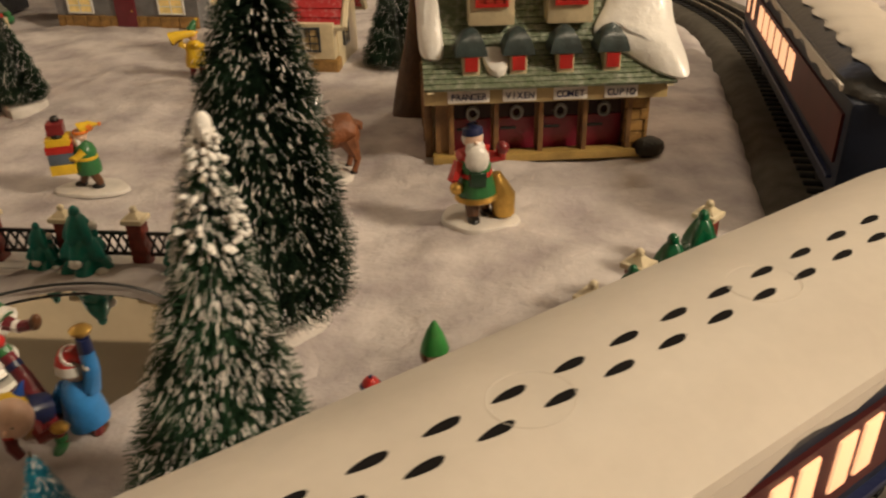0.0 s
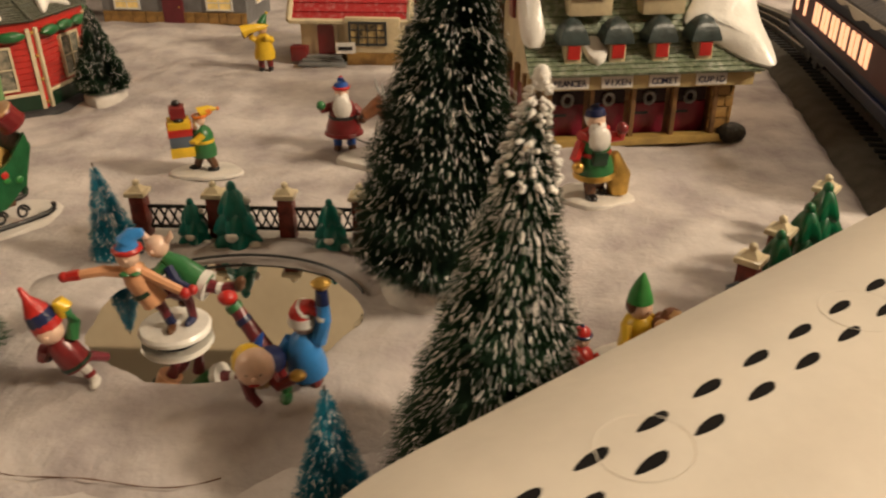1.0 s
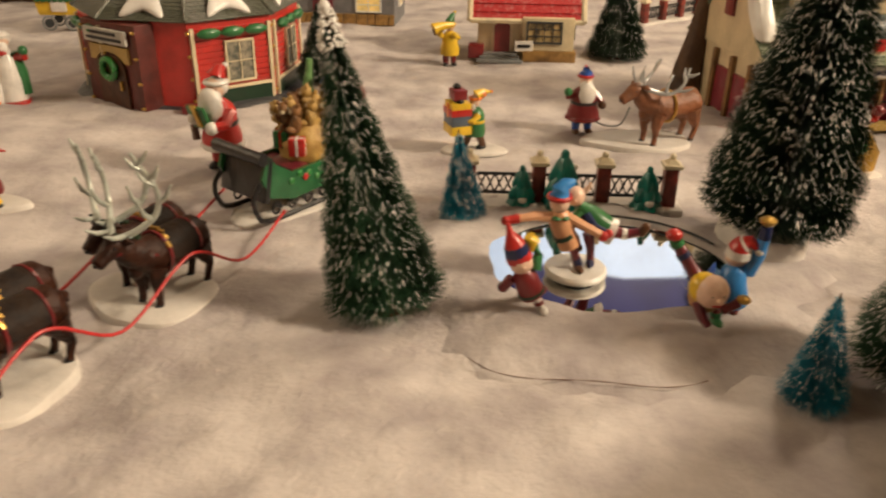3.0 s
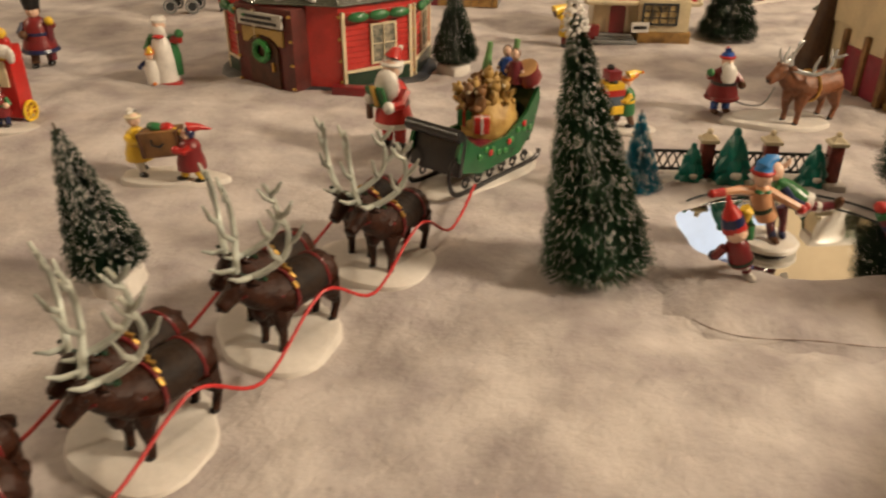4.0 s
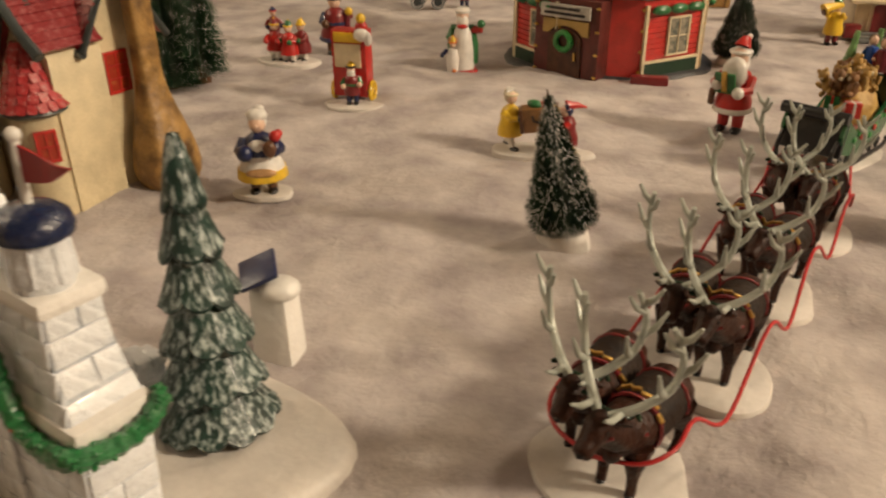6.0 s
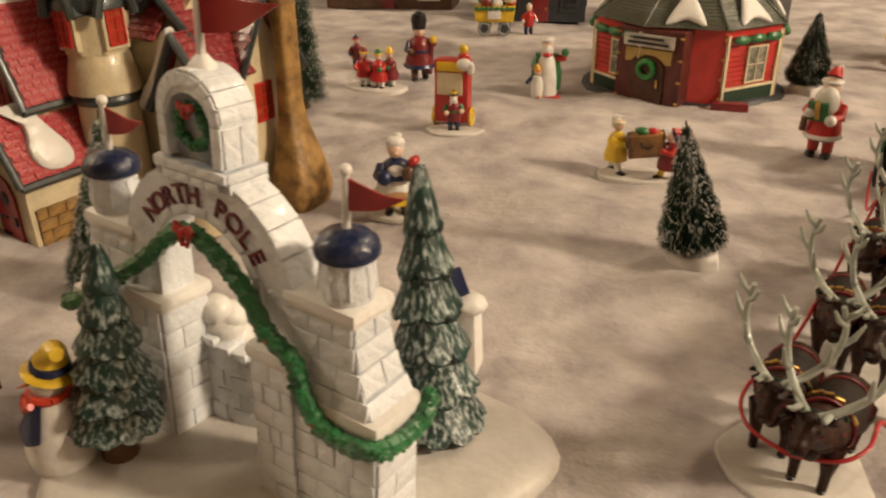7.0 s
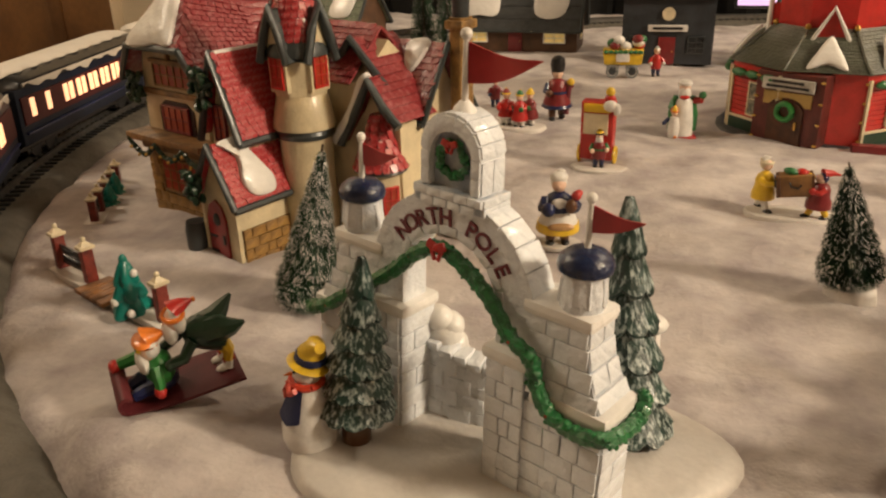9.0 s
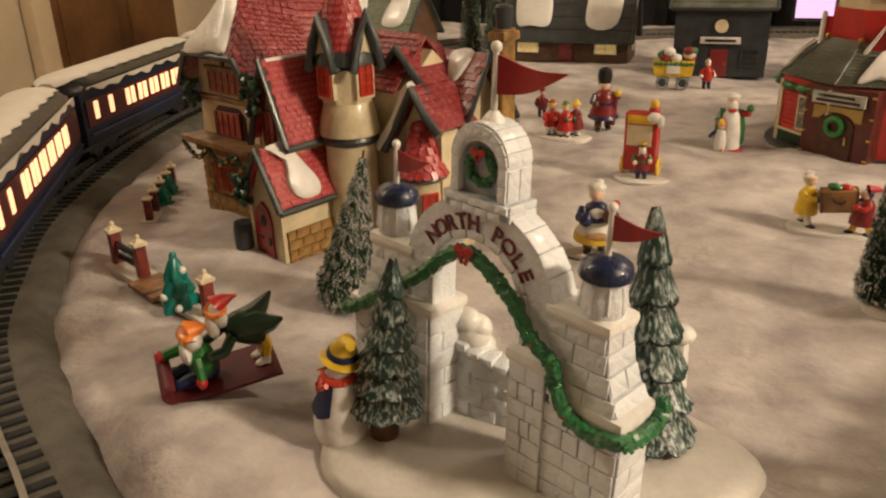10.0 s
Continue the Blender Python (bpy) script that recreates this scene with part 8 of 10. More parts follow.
def santa_and_reindeer():
    d = Doll().at(s=0.052)
    d.body(DRED, BLUE, BROWN, 0.05, DRED, BLACK, 1.15).arm(-1, (-0.26, -0.10, 0.62), DRED, GREEN).arm(1, (0.24, -0.08, 0.42), DRED, BROWN)
    d.head(BLUE, RED, WHITE, 0.76, (0.0, 0.04, 0.16)).ball((0, -0.13, 0.58), (0.12, 0.06, 0.16), WHITE)
    d.done("santa_figurine", at(-0.089, 0.680, 9.3, 0, 0.0, 0.001, size=1.11), "bearded figurine in red coat and blue trousers leading a reindeer", "figurine", "painted figurines")
    led = thing("reindeer_figurine", at(-0.047, 0.662, -0.7, size=1.24), "light brown reindeer figurine with silver antlers and gold harness", "figurine", "painted figurines")
    d, hd = Doll().at(), Doll().at()
    reindeer(d, 0.014, -0.004, 0.003, -62, 0.96, FAWN, mat("clear_silver", (0.62, 0.64, 0.64), 0.18, 0.1, 90.0, metal=0.5), None, (hd, hd))
    d.tube([(0.0100 * math.cos(a), 0.000, 0.0247 + 0.0102 * math.sin(a)) for a in (2 * math.pi * k / 18 for k in range(19))], 0.0010, GOLD, 6)
    part("body", d.bm, d.mats, led)
    turn = d.place @ Matrix.Translation((0, -0.0245, 0.0400)) @ Matrix.Rotation(radians(-52), 4, "X") @ Matrix.Diagonal((0.9, 1, 0.85, 1)) @ Matrix.Translation((0, 0.0245, -0.0400)) @ d.place.inverted()
    bmesh.ops.transform(hd.bm, matrix=turn, verts=hd.bm.verts)
    part("antlers", hd.bm, hd.mats, led, "swept-back clear silver antlers")
    d = Doll().at()
    d.stand(0.030, 0.004, 6, 1.25, 0.62)
    part("stand", d.bm, d.mats, led, "white moulded snow stand")
    part("lead", tube(bmesh.new(), spline([(-0.036, 0.012, 0.022), (-0.026, 0.006, 0.012), (-0.014, -0.006, 0.014), (-0.010, -0.014, 0.028)], 5), 0.0006, 5), GREY, led, "thin grey lead")


def reindeer(d, x, y, z, rz, s, coat, horn, harness, horns=None):
    """A standing reindeer, about 48 mm long, that looks to -y before the turn."""
    horns = horns or (d, d)
    for h in horns:
        h.at(x, y, z, rz, s)
    d.at(x, y, z, rz, s)
    # barrel of the body as one bent tube from rump to chest, then neck and head
    d.tube(spline([(0, 0.0250, 0.0262), (0, 0.0215, 0.0255), (0, 0.0140, 0.0252), (0, 0.0040, 0.0242), (0, -0.0060, 0.0252), (0, -0.0135, 0.0270), (0, -0.0170, 0.0290)], 3), [0.0028, 0.0058, 0.0080, 0.0092, 0.0096, 0.0097, 0.0096, 0.0094, 0.0092, 0.0092, 0.0094, 0.0096, 0.0095, 0.0092, 0.0087, 0.0081, 0.0072, 0.0062, 0.0050], coat, 14)
    d.tube(spline([(0, -0.0110, 0.0270), (0, -0.0175, 0.0300), (0, -0.0225, 0.0340), (0, -0.0255, 0.0365)], 3), [0.0086, 0.0080, 0.0074, 0.0068, 0.0062, 0.0057, 0.0053, 0.0049, 0.0047, 0.0044], coat, 12)
    d.tube(spline([(0, -0.0225, 0.0375), (0, -0.0262, 0.0372), (0, -0.0305, 0.0350), (0, -0.0350, 0.0325), (0, -0.0364, 0.0318)], 3), [0.0028, 0.0044, 0.0050, 0.0050, 0.0047, 0.0043, 0.0039, 0.0036, 0.0034, 0.0033, 0.0031, 0.0026, 0.0012], coat, 12)
    d.ball((0, -0.0368, 0.0320), (0.0014, 0.0010, 0.0010), BLACK, u=7, v=5).ball((0, -0.0160, 0.0225), (0.0042, 0.0040, 0.0062), coat, (-20, 0, 0), u=9, v=7)
    d.tube([(0, 0.0235, 0.0285), (0, 0.0265, 0.0272), (0, 0.0272, 0.0240)], [0.0024, 0.0022, 0.0008], coat, 6)
    for sx, hd in ((-1, horns[0]), (1, horns[1])):
        d.tube([(sx * 0.0052, -0.0090, 0.0210), (sx * 0.0058, -0.0112, 0.0120), (sx * 0.0056, -0.0104, 0.0080), (sx * 0.0056, -0.0110, 0.0016)], [0.0056, 0.0027, 0.0020, 0.0018], coat, 8)
        d.tube([(sx * 0.0052, 0.0170, 0.0225), (sx * 0.0060, 0.0205, 0.0130), (sx * 0.0058, 0.0222, 0.0090), (sx * 0.0056, 0.0200, 0.0016)], [0.0068, 0.0034, 0.0021, 0.0018], coat, 8)
        d.ball((sx * 0.0056, -0.0114, 0.0012), (0.0019, 0.0024, 0.0014), BLACK, u=7, v=5).ball((sx * 0.0056, 0.0196, 0.0012), (0.0019, 0.0024, 0.0014), BLACK, u=7, v=5)
        d.tube([(sx * 0.0032, -0.0240, 0.0395), (sx * 0.0066, -0.0228, 0.0402), (sx * 0.0090, -0.0222, 0.0394)], [0.0012, 0.0019, 0.0004], coat, 6).ball((sx * 0.0042, -0.0285, 0.0378), 0.0007, BLACK, u=6, v=5)
        main = spline([(sx * 0.0020, -0.0245, 0.0405), (sx * 0.0085, -0.0190, 0.0440), (sx * 0.0150, -0.0130, 0.0510), (sx * 0.0170, -0.0120, 0.0620), (sx * 0.0150, -0.0165, 0.0740)], 4)
        hd.tube(main, [0.0018 - 0.0009 * k / (len(main) - 1) for k in range(len(main))], horn, 9)
        for k, (dx, dy, dz) in ((2, (0.001, -0.0120, 0.0050)), (7, (0.0010, -0.0075, 0.0115)), (10, (0.0060, 0.0030, 0.0090)), (13, (-0.0040, -0.0050, 0.0070)), (14, (0.0055, 0.0010, 0.0065))):
            p = main[k]
            hd.tube([p, p + Vector((sx * dx * 0.55, dy * 0.6, dz * 0.35)), p + Vector((sx * dx, dy, dz))], [0.0013, 0.0011, 0.0005], horn, 8)
    if harness is not None:
        cloth = mat("dark_saddle_cloth", (0.026, 0.014, 0.008), 0.6, 0.3, 160.0, 0.0008, 300.0, second=(0.012, 0.009, 0.009), spec=0.2)
        rows = []
        for k in range(9):
            a = radians(-8 + 24.5 * k)
            rows.append([d.bm.verts.new(d.place @ Vector((q * math.cos(a), y, zc + q * math.sin(a)))) for y, q, zc in ((-0.0030, 0.0092, 0.0246), (-0.0030, 0.0104, 0.0246), (0.0050, 0.0107, 0.0245), (0.0145, 0.0101, 0.0250), (0.0145, 0.0090, 0.0250))])
        for p, q in zip(rows, rows[1:]):
            for j in range(4):
                f = d.bm.faces.new((p[j], p[j + 1], q[j + 1], q[j]))
                f.material_index = d.mi(cloth)
        for y, rr, m in ((-0.0036, 0.0009, DRED), (0.0150, 0.0007, DRED)):
            d.tube([(0.0102 * math.cos(a), y, 0.0247 + 0.0104 * math.sin(a)) for a in (2 * math.pi * k / 18 for k in range(19))], rr, m, 5)
        for k in range(6):
            a = radians(35 + 22 * k)
            d.box((0.0107 * math.cos(a), -0.0036 + 0.0011 * k, 0.0247 + 0.0109 * math.sin(a)), (0.0034, 0.0016, 0.0014), harness, (0, 90 - math.degrees(a), 12), 0.0003)
        d.tube([(-0.0086, -0.0100, 0.0285), (0, -0.0205, 0.0262), (0.0086, -0.0100, 0.0285)], 0.0008, DRED, 5).tube([(-0.0052, -0.0265, 0.0352), (0, -0.0300, 0.0320), (0.0052, -0.0265, 0.0352)], 0.0006, DRED, 5)
        for sx in (-1, 1):
            for k in range(4):
                d.ball((sx * (0.002 + 0.0024 * k), -0.0232 + 0.0012 * k, 0.0412), (0.0026, 0.0013, 0.0009), DGREEN, rot=(20 * k, sx * 20, sx * 40 * k), u=7, v=5)


DEER = [(-0.446, 0.187), (-0.408, 0.253), (-0.374, 0.326), (-0.338, 0.401)]
SLEIGH_AT = at(-0.290, 0.524, -37.0, size=1.00) @ Matrix.Diagonal((0.90, 0.90, 1.05, 1))
HEAD = math.degrees(math.atan2(-0.211, -0.106)) + 90


def deer_team():
    for k, (x, y) in enumerate(DEER):
        pair = thing("reindeer_pair", at(x, y, HEAD + (3 if k % 2 else -2), size=0.97), "pair of dark brown harnessed reindeer figurines on a snow stand", "figurine", "sleigh reindeer pairs")
        d = Doll().at()
        d.stand(0.0325, 0.0050, 10 + k, 1.0, 0.94)
        part("stand", d.bm, d.mats, pair, "white moulded snow stand")
        for dx, dy, rz in ((-0.0125, 0.012, 5), (0.0085, 0.003 if k % 2 else 0.001, -4)):
            d, hd = Doll().at(), (Doll().at(), Doll().at())
            reindeer(d, dx, dy, 0.0040, rz, 1.06, DBROWN, SILVER, GOLD, hd)
            body = part("reindeer", d.bm, d.mats, pair)
            for h in hd:
                part("antler", h.bm, h.mats, body, "pale pewter antler")
    # red cord reins on both sides of the team
    n = Vector((math.cos(radians(HEAD)), math.sin(radians(HEAD)), 0))
    f = Vector((math.sin(radians(HEAD)), -math.cos(radians(HEAD)), 0))
    cord = mat("red_cord", (0.52, 0.02, 0.02), 0.45, 0.1, 300.0, 0.0002, 900.0)
    for side in (-1, 1):
        pts = []
        c = [Vector((x, y, ground_z(x, y))) for x, y in DEER]
        pts.append(c[0] + f * 0.0170 + Vector((0, 0, 0.0200)))
        pts.append(c[0] + f * 0.0135 + n * (0.0160 * side) + Vector((0, 0, 0.0225)))
        for k in range(4):
            o = n * (0.0235 * side)
            pts.append(c[k] + o + f * 0.004 + Vector((0, 0, 0.026)))
            pts.append(c[k] + o * 1.02 - f * 0.012 + Vector((0, 0, 0.028)))
            nxt = c[k + 1] if k < 3 else Vector((-0.308, 0.493, 0))
            mid = (c[k] + nxt) / 2 + n * (0.026 * side)
            pts.append(mid + Vector((0, 0, 0.0115 if k < 3 else 0.006)))
        pts.append(Vector((-0.288, 0.483, 0.012)) if side == 1 else Vector((-0.331, 0.509, 0.014)))
        bm = tube(bmesh.new(), spline([tuple(p) for p in pts], 6), 0.00085, 6)
        ob = part("rein", bm, cord)
        tagged(ob, "thin red cord rein slung along the reindeer team", "rein", "sleigh reins")


def sleigh():
    s = thing("toy_sleigh", SLEIGH_AT, "green and black sleigh heaped with toys and a golden sack", "sleigh")
    # local: front to -y
    side = [(-0.040, 0.018), (-0.046, 0.030), (-0.040, 0.043), (-0.034, 0.037), (-0.020, 0.029), (0.012, 0.030), (0.034, 0.040), (0.048, 0.054), (0.050, 0.046), (0.042, 0.026), (0.026, 0.015), (-0.020, 0.013)]
    for sx in (-1, 1):
        b2 = bmesh.new()
        plate(b2, side, -0.0013, 0.0013)
        bmesh.ops.transform(b2, matrix=Matrix.Translation((sx * 0.0215, 0, 0)) @ Matrix.Rotation(radians(90), 4, "Z"), verts=b2.verts)
        sp = part("side_panel", b2, mat("sleigh_green", (0.02, 0.13, 0.045), 0.25, 0.15, 90.0, coat=0.4), s, "glossy green side with red and pale flowers")
        fl = bmesh.new()
        for k in range(9):
            y = -0.022 + 0.0075 * k
            ball(fl, (sx * 0.0232, y, 0.024 + 0.003 * math.sin(k * 1.3) + max(0, k - 4) * 0.002), (0.0008, 0.0026, 0.0022), u=7, v=5)
        part("flower", fl, BGREEN, sp, "pale green garland on the side")
        for y, z in ((-0.010, 0.024), (0.012, 0.026), (0.030, 0.034)):
            part("ribbon", ball(bmesh.new(), (sx * 0.0236, y, z), (0.0008, 0.0024, 0.0022), u=8, v=6), RED, sp, "red dab")
        # runner with scrolls
        rb = bmesh.new()
        tube(rb, spline([(sx * 0.020, 0.056, 0.010), (sx * 0.020, 0.050, 0.0045), (sx * 0.020, 0.0, 0.004), (sx * 0.020, -0.040, 0.004), (sx * 0.020, -0.050, 0.010), (sx * 0.020, -0.052, 0.020), (sx * 0.020, -0.046, 0.027)], 5), 0.0017, 7)
        rn_ = part("runner", rb, BLACK, s, "black iron runner")
        for k in range(6):
            y = -0.034 + 0.014 * k
            part("scroll", tube(bmesh.new(), [(sx * 0.020, y + 0.0042 * math.cos(a) * (1 - a / 14), 0.0098 + 0.0042 * math.sin(a) * (1 - a / 14)) for a in (k2 * 0.55 for k2 in range(16))], 0.0009, 5), BLACK, rn_)
    part("floor_board", box(bmesh.new(), (0, 0.002, 0.017), (0.043, 0.062, 0.004), bev=0.001), BROWN, s)
    part("dashboard", box(bmesh.new(), (0, -0.0405, 0.0285), (0.046, 0.004, 0.026), (-14, 0, 0), bev=0.001), BLACK, s, "black upright dashboard")
    part("dash_roll", rod(bmesh.new(), (-0.0245, -0.0445, 0.0420), (0.0245, -0.0445, 0.0420), 0.0038, 0.0038, seg=12), BLACK, s, "rolled black top of the dashboard")
    part("back_panel", box(bmesh.new(), (0, 0.044, 0.036), (0.043, 0.003, 0.034), (-14, 0, 0), bev=0.001), DGREEN, s)
    part("seat", box(bmesh.new(), (0, -0.008, 0.0235), (0.040, 0.016, 0.010), bev=0.002), MAROON, s, "dark red seat")
    rr = random.Random(9)
    sk = thing("sack_of_toys", SLEIGH_AT, "golden brown sack with teddy bears heaped in the sleigh", "sack")
    cloth = ball(bmesh.new(), (0, 0.018, 0.034), (0.0190, 0.025, 0.017), u=24, v=16)
    for v in cloth.verts:
        v.co += (v.co - Vector((0, 0.018, 0.034))) * (0.16 * noise.noise(v.co * 95.0) + 0.07 * noise.noise(v.co * 260.0))
    part("sack", cloth, mat("golden_sack_cloth", (0.58, 0.38, 0.11), 0.55, 0.2, 120.0, 0.0008, 260.0, second=(0.40, 0.22, 0.05)), sk, "golden brown cloth sack")
    furs = [mat("bear_gold", (0.56, 0.35, 0.10), 0.55, 0.25, 200.0, 0.0006, 500.0), mat("bear_brown", (0.30, 0.14, 0.045), 0.55, 0.25, 200.0, 0.0006, 500.0)]
    shapes = []
    for fur in furs:
        bear = Fig()
        bear.ball((0, 0, 0.004), (0.0042, 0.0038, 0.0048), fur, u=9, v=7).ball((0, -0.0006, 0.0104), 0.0037, fur, u=9, v=7).ball((0, -0.0036, 0.0098), (0.0016, 0.0015, 0.0013), CREAM, u=7, v=5)
        for sx in (-1, 1):
            bear.ball((sx * 0.0028, 0, 0.0135), 0.0014, fur, u=7, v=5).ball((sx * 0.0044, -0.0014, 0.0055), (0.0015, 0.0022, 0.0032), fur, (20, sx * 30, 0), u=7, v=5).ball((sx * 0.0028, -0.0036, 0.0006), (0.0018, 0.0030, 0.0018), fur, u=7, v=5)
        shapes.append(mesh_from("teddy_bear", bear.bm, bear.mats))
    for k in range(13):
        a, q = k * 2.4, (k / 13) ** 0.5
        ob = new("teddy_bear", shapes[k % 3 == 1])
        ob.parent = sk
        ob.matrix_local = pose(0.0155 * q * math.cos(a), 0.016 + 0.021 * q * math.sin(a), 0.053 - 0.009 * q, rr.uniform(-25, 25), rr.uniform(-25, 25), rr.uniform(-60, 60)) @ Matrix.Scale(1.12, 4)
    for nm, (x, y, z), fn in (("drum", (0.016, 0.046, 0.058), 0), ("gift_box", (-0.006, -0.002, 0.0345), 1), ("gift_box", (0.010, -0.004, 0.0330), 2)):
        f = Fig()
        if fn == 0:
            f.lathe([(0.0085, 0), (0.0088, 0.001), (0.0082, 0.0015), (0.0082, 0.0095), (0.0088, 0.010), (0.0085, 0.011)], DRED, seg=18).lathe([(0.0084, 0.0105), (0.0080, 0.0118)], TAN, seg=18)
            lab = "dark red toy drum with tan skin on the sleigh"
        else:
            f.box((0, 0, 0.005), (0.011, 0.010, 0.010), GREEN if fn == 1 else RED).box((0, 0, 0.005), (0.0114, 0.0022, 0.0104), RED if fn == 1 else WHITE).box((0, 0, 0.005), (0.0022, 0.0104, 0.0104), RED if fn == 1 else WHITE)
            lab = "small wrapped gift box lying in the sleigh"
        f.done(nm, SLEIGH_AT @ pose(x, y, z, 35 if fn == 0 else 0, 0, 20 * fn), lab, "toy")
    for x, y, coat in ((0.000, 0.038, BLUE), (0.010, 0.034, MAROON)):
        d = Doll().at(s=0.023)
        d.lathe([(0.24, 0.0), (0.26, 0.25), (0.16, 0.6)], coat).arm(-1, (-0.26, -0.12, 0.34), coat, SKIN).arm(1, (0.26, -0.12, 0.34), coat, SKIN).head(None, None, None, 0.78, (0.0, 0.0, 0.0), BROWN, 0.0, 1.7)
        d.done("toy_doll", SLEIGH_AT @ pose(x, y, 0.057, 0, 0, 25), "small brown-haired toy doll on top of the sack", "toy", "toys on the sleigh")
    pale = mat("pale_green_paint", (0.20, 0.40, 0.15), 0.4, 0.2, 120.0, 0.0006, 260.0)
    for x, y, h in ((-0.012, 0.026, 0.030), (-0.002, 0.046, 0.030)):
        f = Fig()
        for k in range(4):
            f.lathe([(0.0062 - 0.0013 * k, h * 0.2 * k), (0.0064 - 0.0013 * k, h * (0.2 * k + 0.04)), (0.0020, h * (0.2 * k + 0.34))], pale, seg=9)
        f.done("toy_tree", SLEIGH_AT @ pose(x, y, 0.053, -6, 4, 0), "pale green pointed toy tree among the toys", "toy", "toys on the sleigh")
    st = part("sleigh_stand", slab([(x * 0.72, y * 1.6) for x, y in blob(0.036, 20, 0.10, 8)], 0.0045), STANDW)
    st.matrix_world = at(-0.286, 0.531, -37.0, 0, 0.0, -0.001, size=1.00)
    tagged(st, "long white moulded snow stand under the sleigh", "stand")


def santa_with_list():
    d = Doll().at(s=0.076)
    d.body(RED, RED, BLACK, 0.03, WHITE, BLACK, 1.0).arm(-1, (-0.12, -0.20, 0.52), RED, WHITE).arm(1, (0.10, -0.21, 0.46), RED, WHITE)
    d.head(RED, WHITE, WHITE, 0.77, (0.03, 0.10, 0.18), WHITE).ball((0, -0.10, 0.62), (0.13, 0.08, 0.17), WHITE)
    d.box((-0.04, -0.21, 0.54), (0.20, 0.03, 0.22), GREEN, (20, 0, 0), 0.001).box((-0.04, -0.235, 0.56), (0.05, 0.03, 0.22), GOLD, (20, 0, 0), 0.001)
    d.tube([(-0.17, -0.16, 0.45), (-0.18, -0.14, 0.30)], 0.035, BROWN)
    d.done("santa_figurine", at(-0.350, 0.578, -28.4, size=0.99), "red-suited bearded figurine holding a green gift", "figurine", "painted figurines")


def apron_lady():
    d = Doll().at(s=0.066)
    d.stand(0.27, 0.055, 21, 1.15, 0.85)
    d.at(0, 0, 0.002, 10, 0.070).body(NAVY, BROWN, BLACK, 0.05, None, None, 1.15)
    d.lathe([(0.255, 0.20), (0.240, 0.30), (0.185, 0.42), (0.165, 0.47)], WHITE).lathe([(0.262, 0.195), (0.266, 0.215), (0.252, 0.300)], YELLOW).ball((0.02, -0.22, 0.30), (0.16, 0.05, 0.05), TAN).ball((0, -0.13, 0.55), (0.10, 0.05, 0.08), WHITE)
    d.arm(-1, (-0.13, -0.17, 0.50), NAVY, NAVY, r=0.075).arm(1, (0.16, -0.16, 0.54), NAVY, NAVY, r=0.075)
    d.head(None, None, None, 0.76, (0, 0, 0), WHITE).ball((0.0, 0.02, 0.84), (0.11, 0.10, 0.075), WHITE).ball((0.02, 0.05, 0.90), (0.06, 0.05, 0.04), WHITE)
    d.ball((0.19, -0.18, 0.68), 0.060, RED).ball((0.13, -0.22, 0.56), (0.07, 0.06, 0.09), BROWN).ball((0.22, -0.15, 0.70), 0.045, RED)
    d.done("apron_lady_figurine", at(-0.661, 0.405, 3.9, size=0.87), "white-haired figurine in navy blouse and apron with tray", "figurine", "painted figurines")


def suitcase_elves():
    d = Doll().at()
    d.stand(0.030, 0.004, 22, 1.25, 0.55)
    d.at(-0.022, 0.002, 0.003, 60, 0.048).body(YELLOW, WHITE, BLACK, 0.04, None, None, 1.0, 0.13).arm(-1, (-0.05, -0.24, 0.52), YELLOW, BLACK).arm(1, (0.10, -0.26, 0.50), NAVY, BLACK).head(WHITE, CREAM, None, 0.78, (0.0, 0.10, 0.08), CREAM)
    d.at(0.0185, -0.005, 0.003, -60, 0.045).body(DRED, YELLOW, BLACK, 0.05, None, None, 1.1, 0.12).arm(-1, (-0.10, -0.20, 0.54), DRED, RED).arm(1, (0.10, -0.20, 0.54), RED, RED).head(RED, None, None, 0.72, (0.0, 0.34, 0.04), NAVY)
    d.at(0.0, -0.004, 0.029, 0, 0.86, 0, 10).box((0, 0, 0), (0.027, 0.016, 0.020), mat("tan_suitcase", (0.30, 0.15, 0.05), 0.4, 0.2, 90.0), (0, -17, 6), 0.001)
    d.box((0.0135, 0.002, 0.004), (0.003, 0.0168, 0.0195), BROWN, (0, -17, 6), 0.0006).box((-0.0135, -0.002, -0.004), (0.003, 0.0168, 0.0195), BROWN, (0, -17, 6), 0.0006)
    d.tube([(-0.005, -0.009, 0.003), (-0.003, -0.011, 0.0), (0.003, -0.011, 0.0), (0.005, -0.009, 0.003)], 0.0009, BLACK, 5)
    d.ball((-0.006, 0, 0.0105), (0.007, 0.005, 0.0035), GREEN).ball((0.003, 0.001, 0.0115), (0.006, 0.005, 0.004), RED).ball((0.010, 0.0, 0.010), (0.005, 0.005, 0.0035), YELLOW)
    d.done("suitcase_elves_figurine", at(-0.492, 0.507, -6.2, size=0.91) @ Matrix.Scale(1.10, 4), "two elf figurines carrying a bulging tan suitcase on snow", "figurine", "painted figurines")


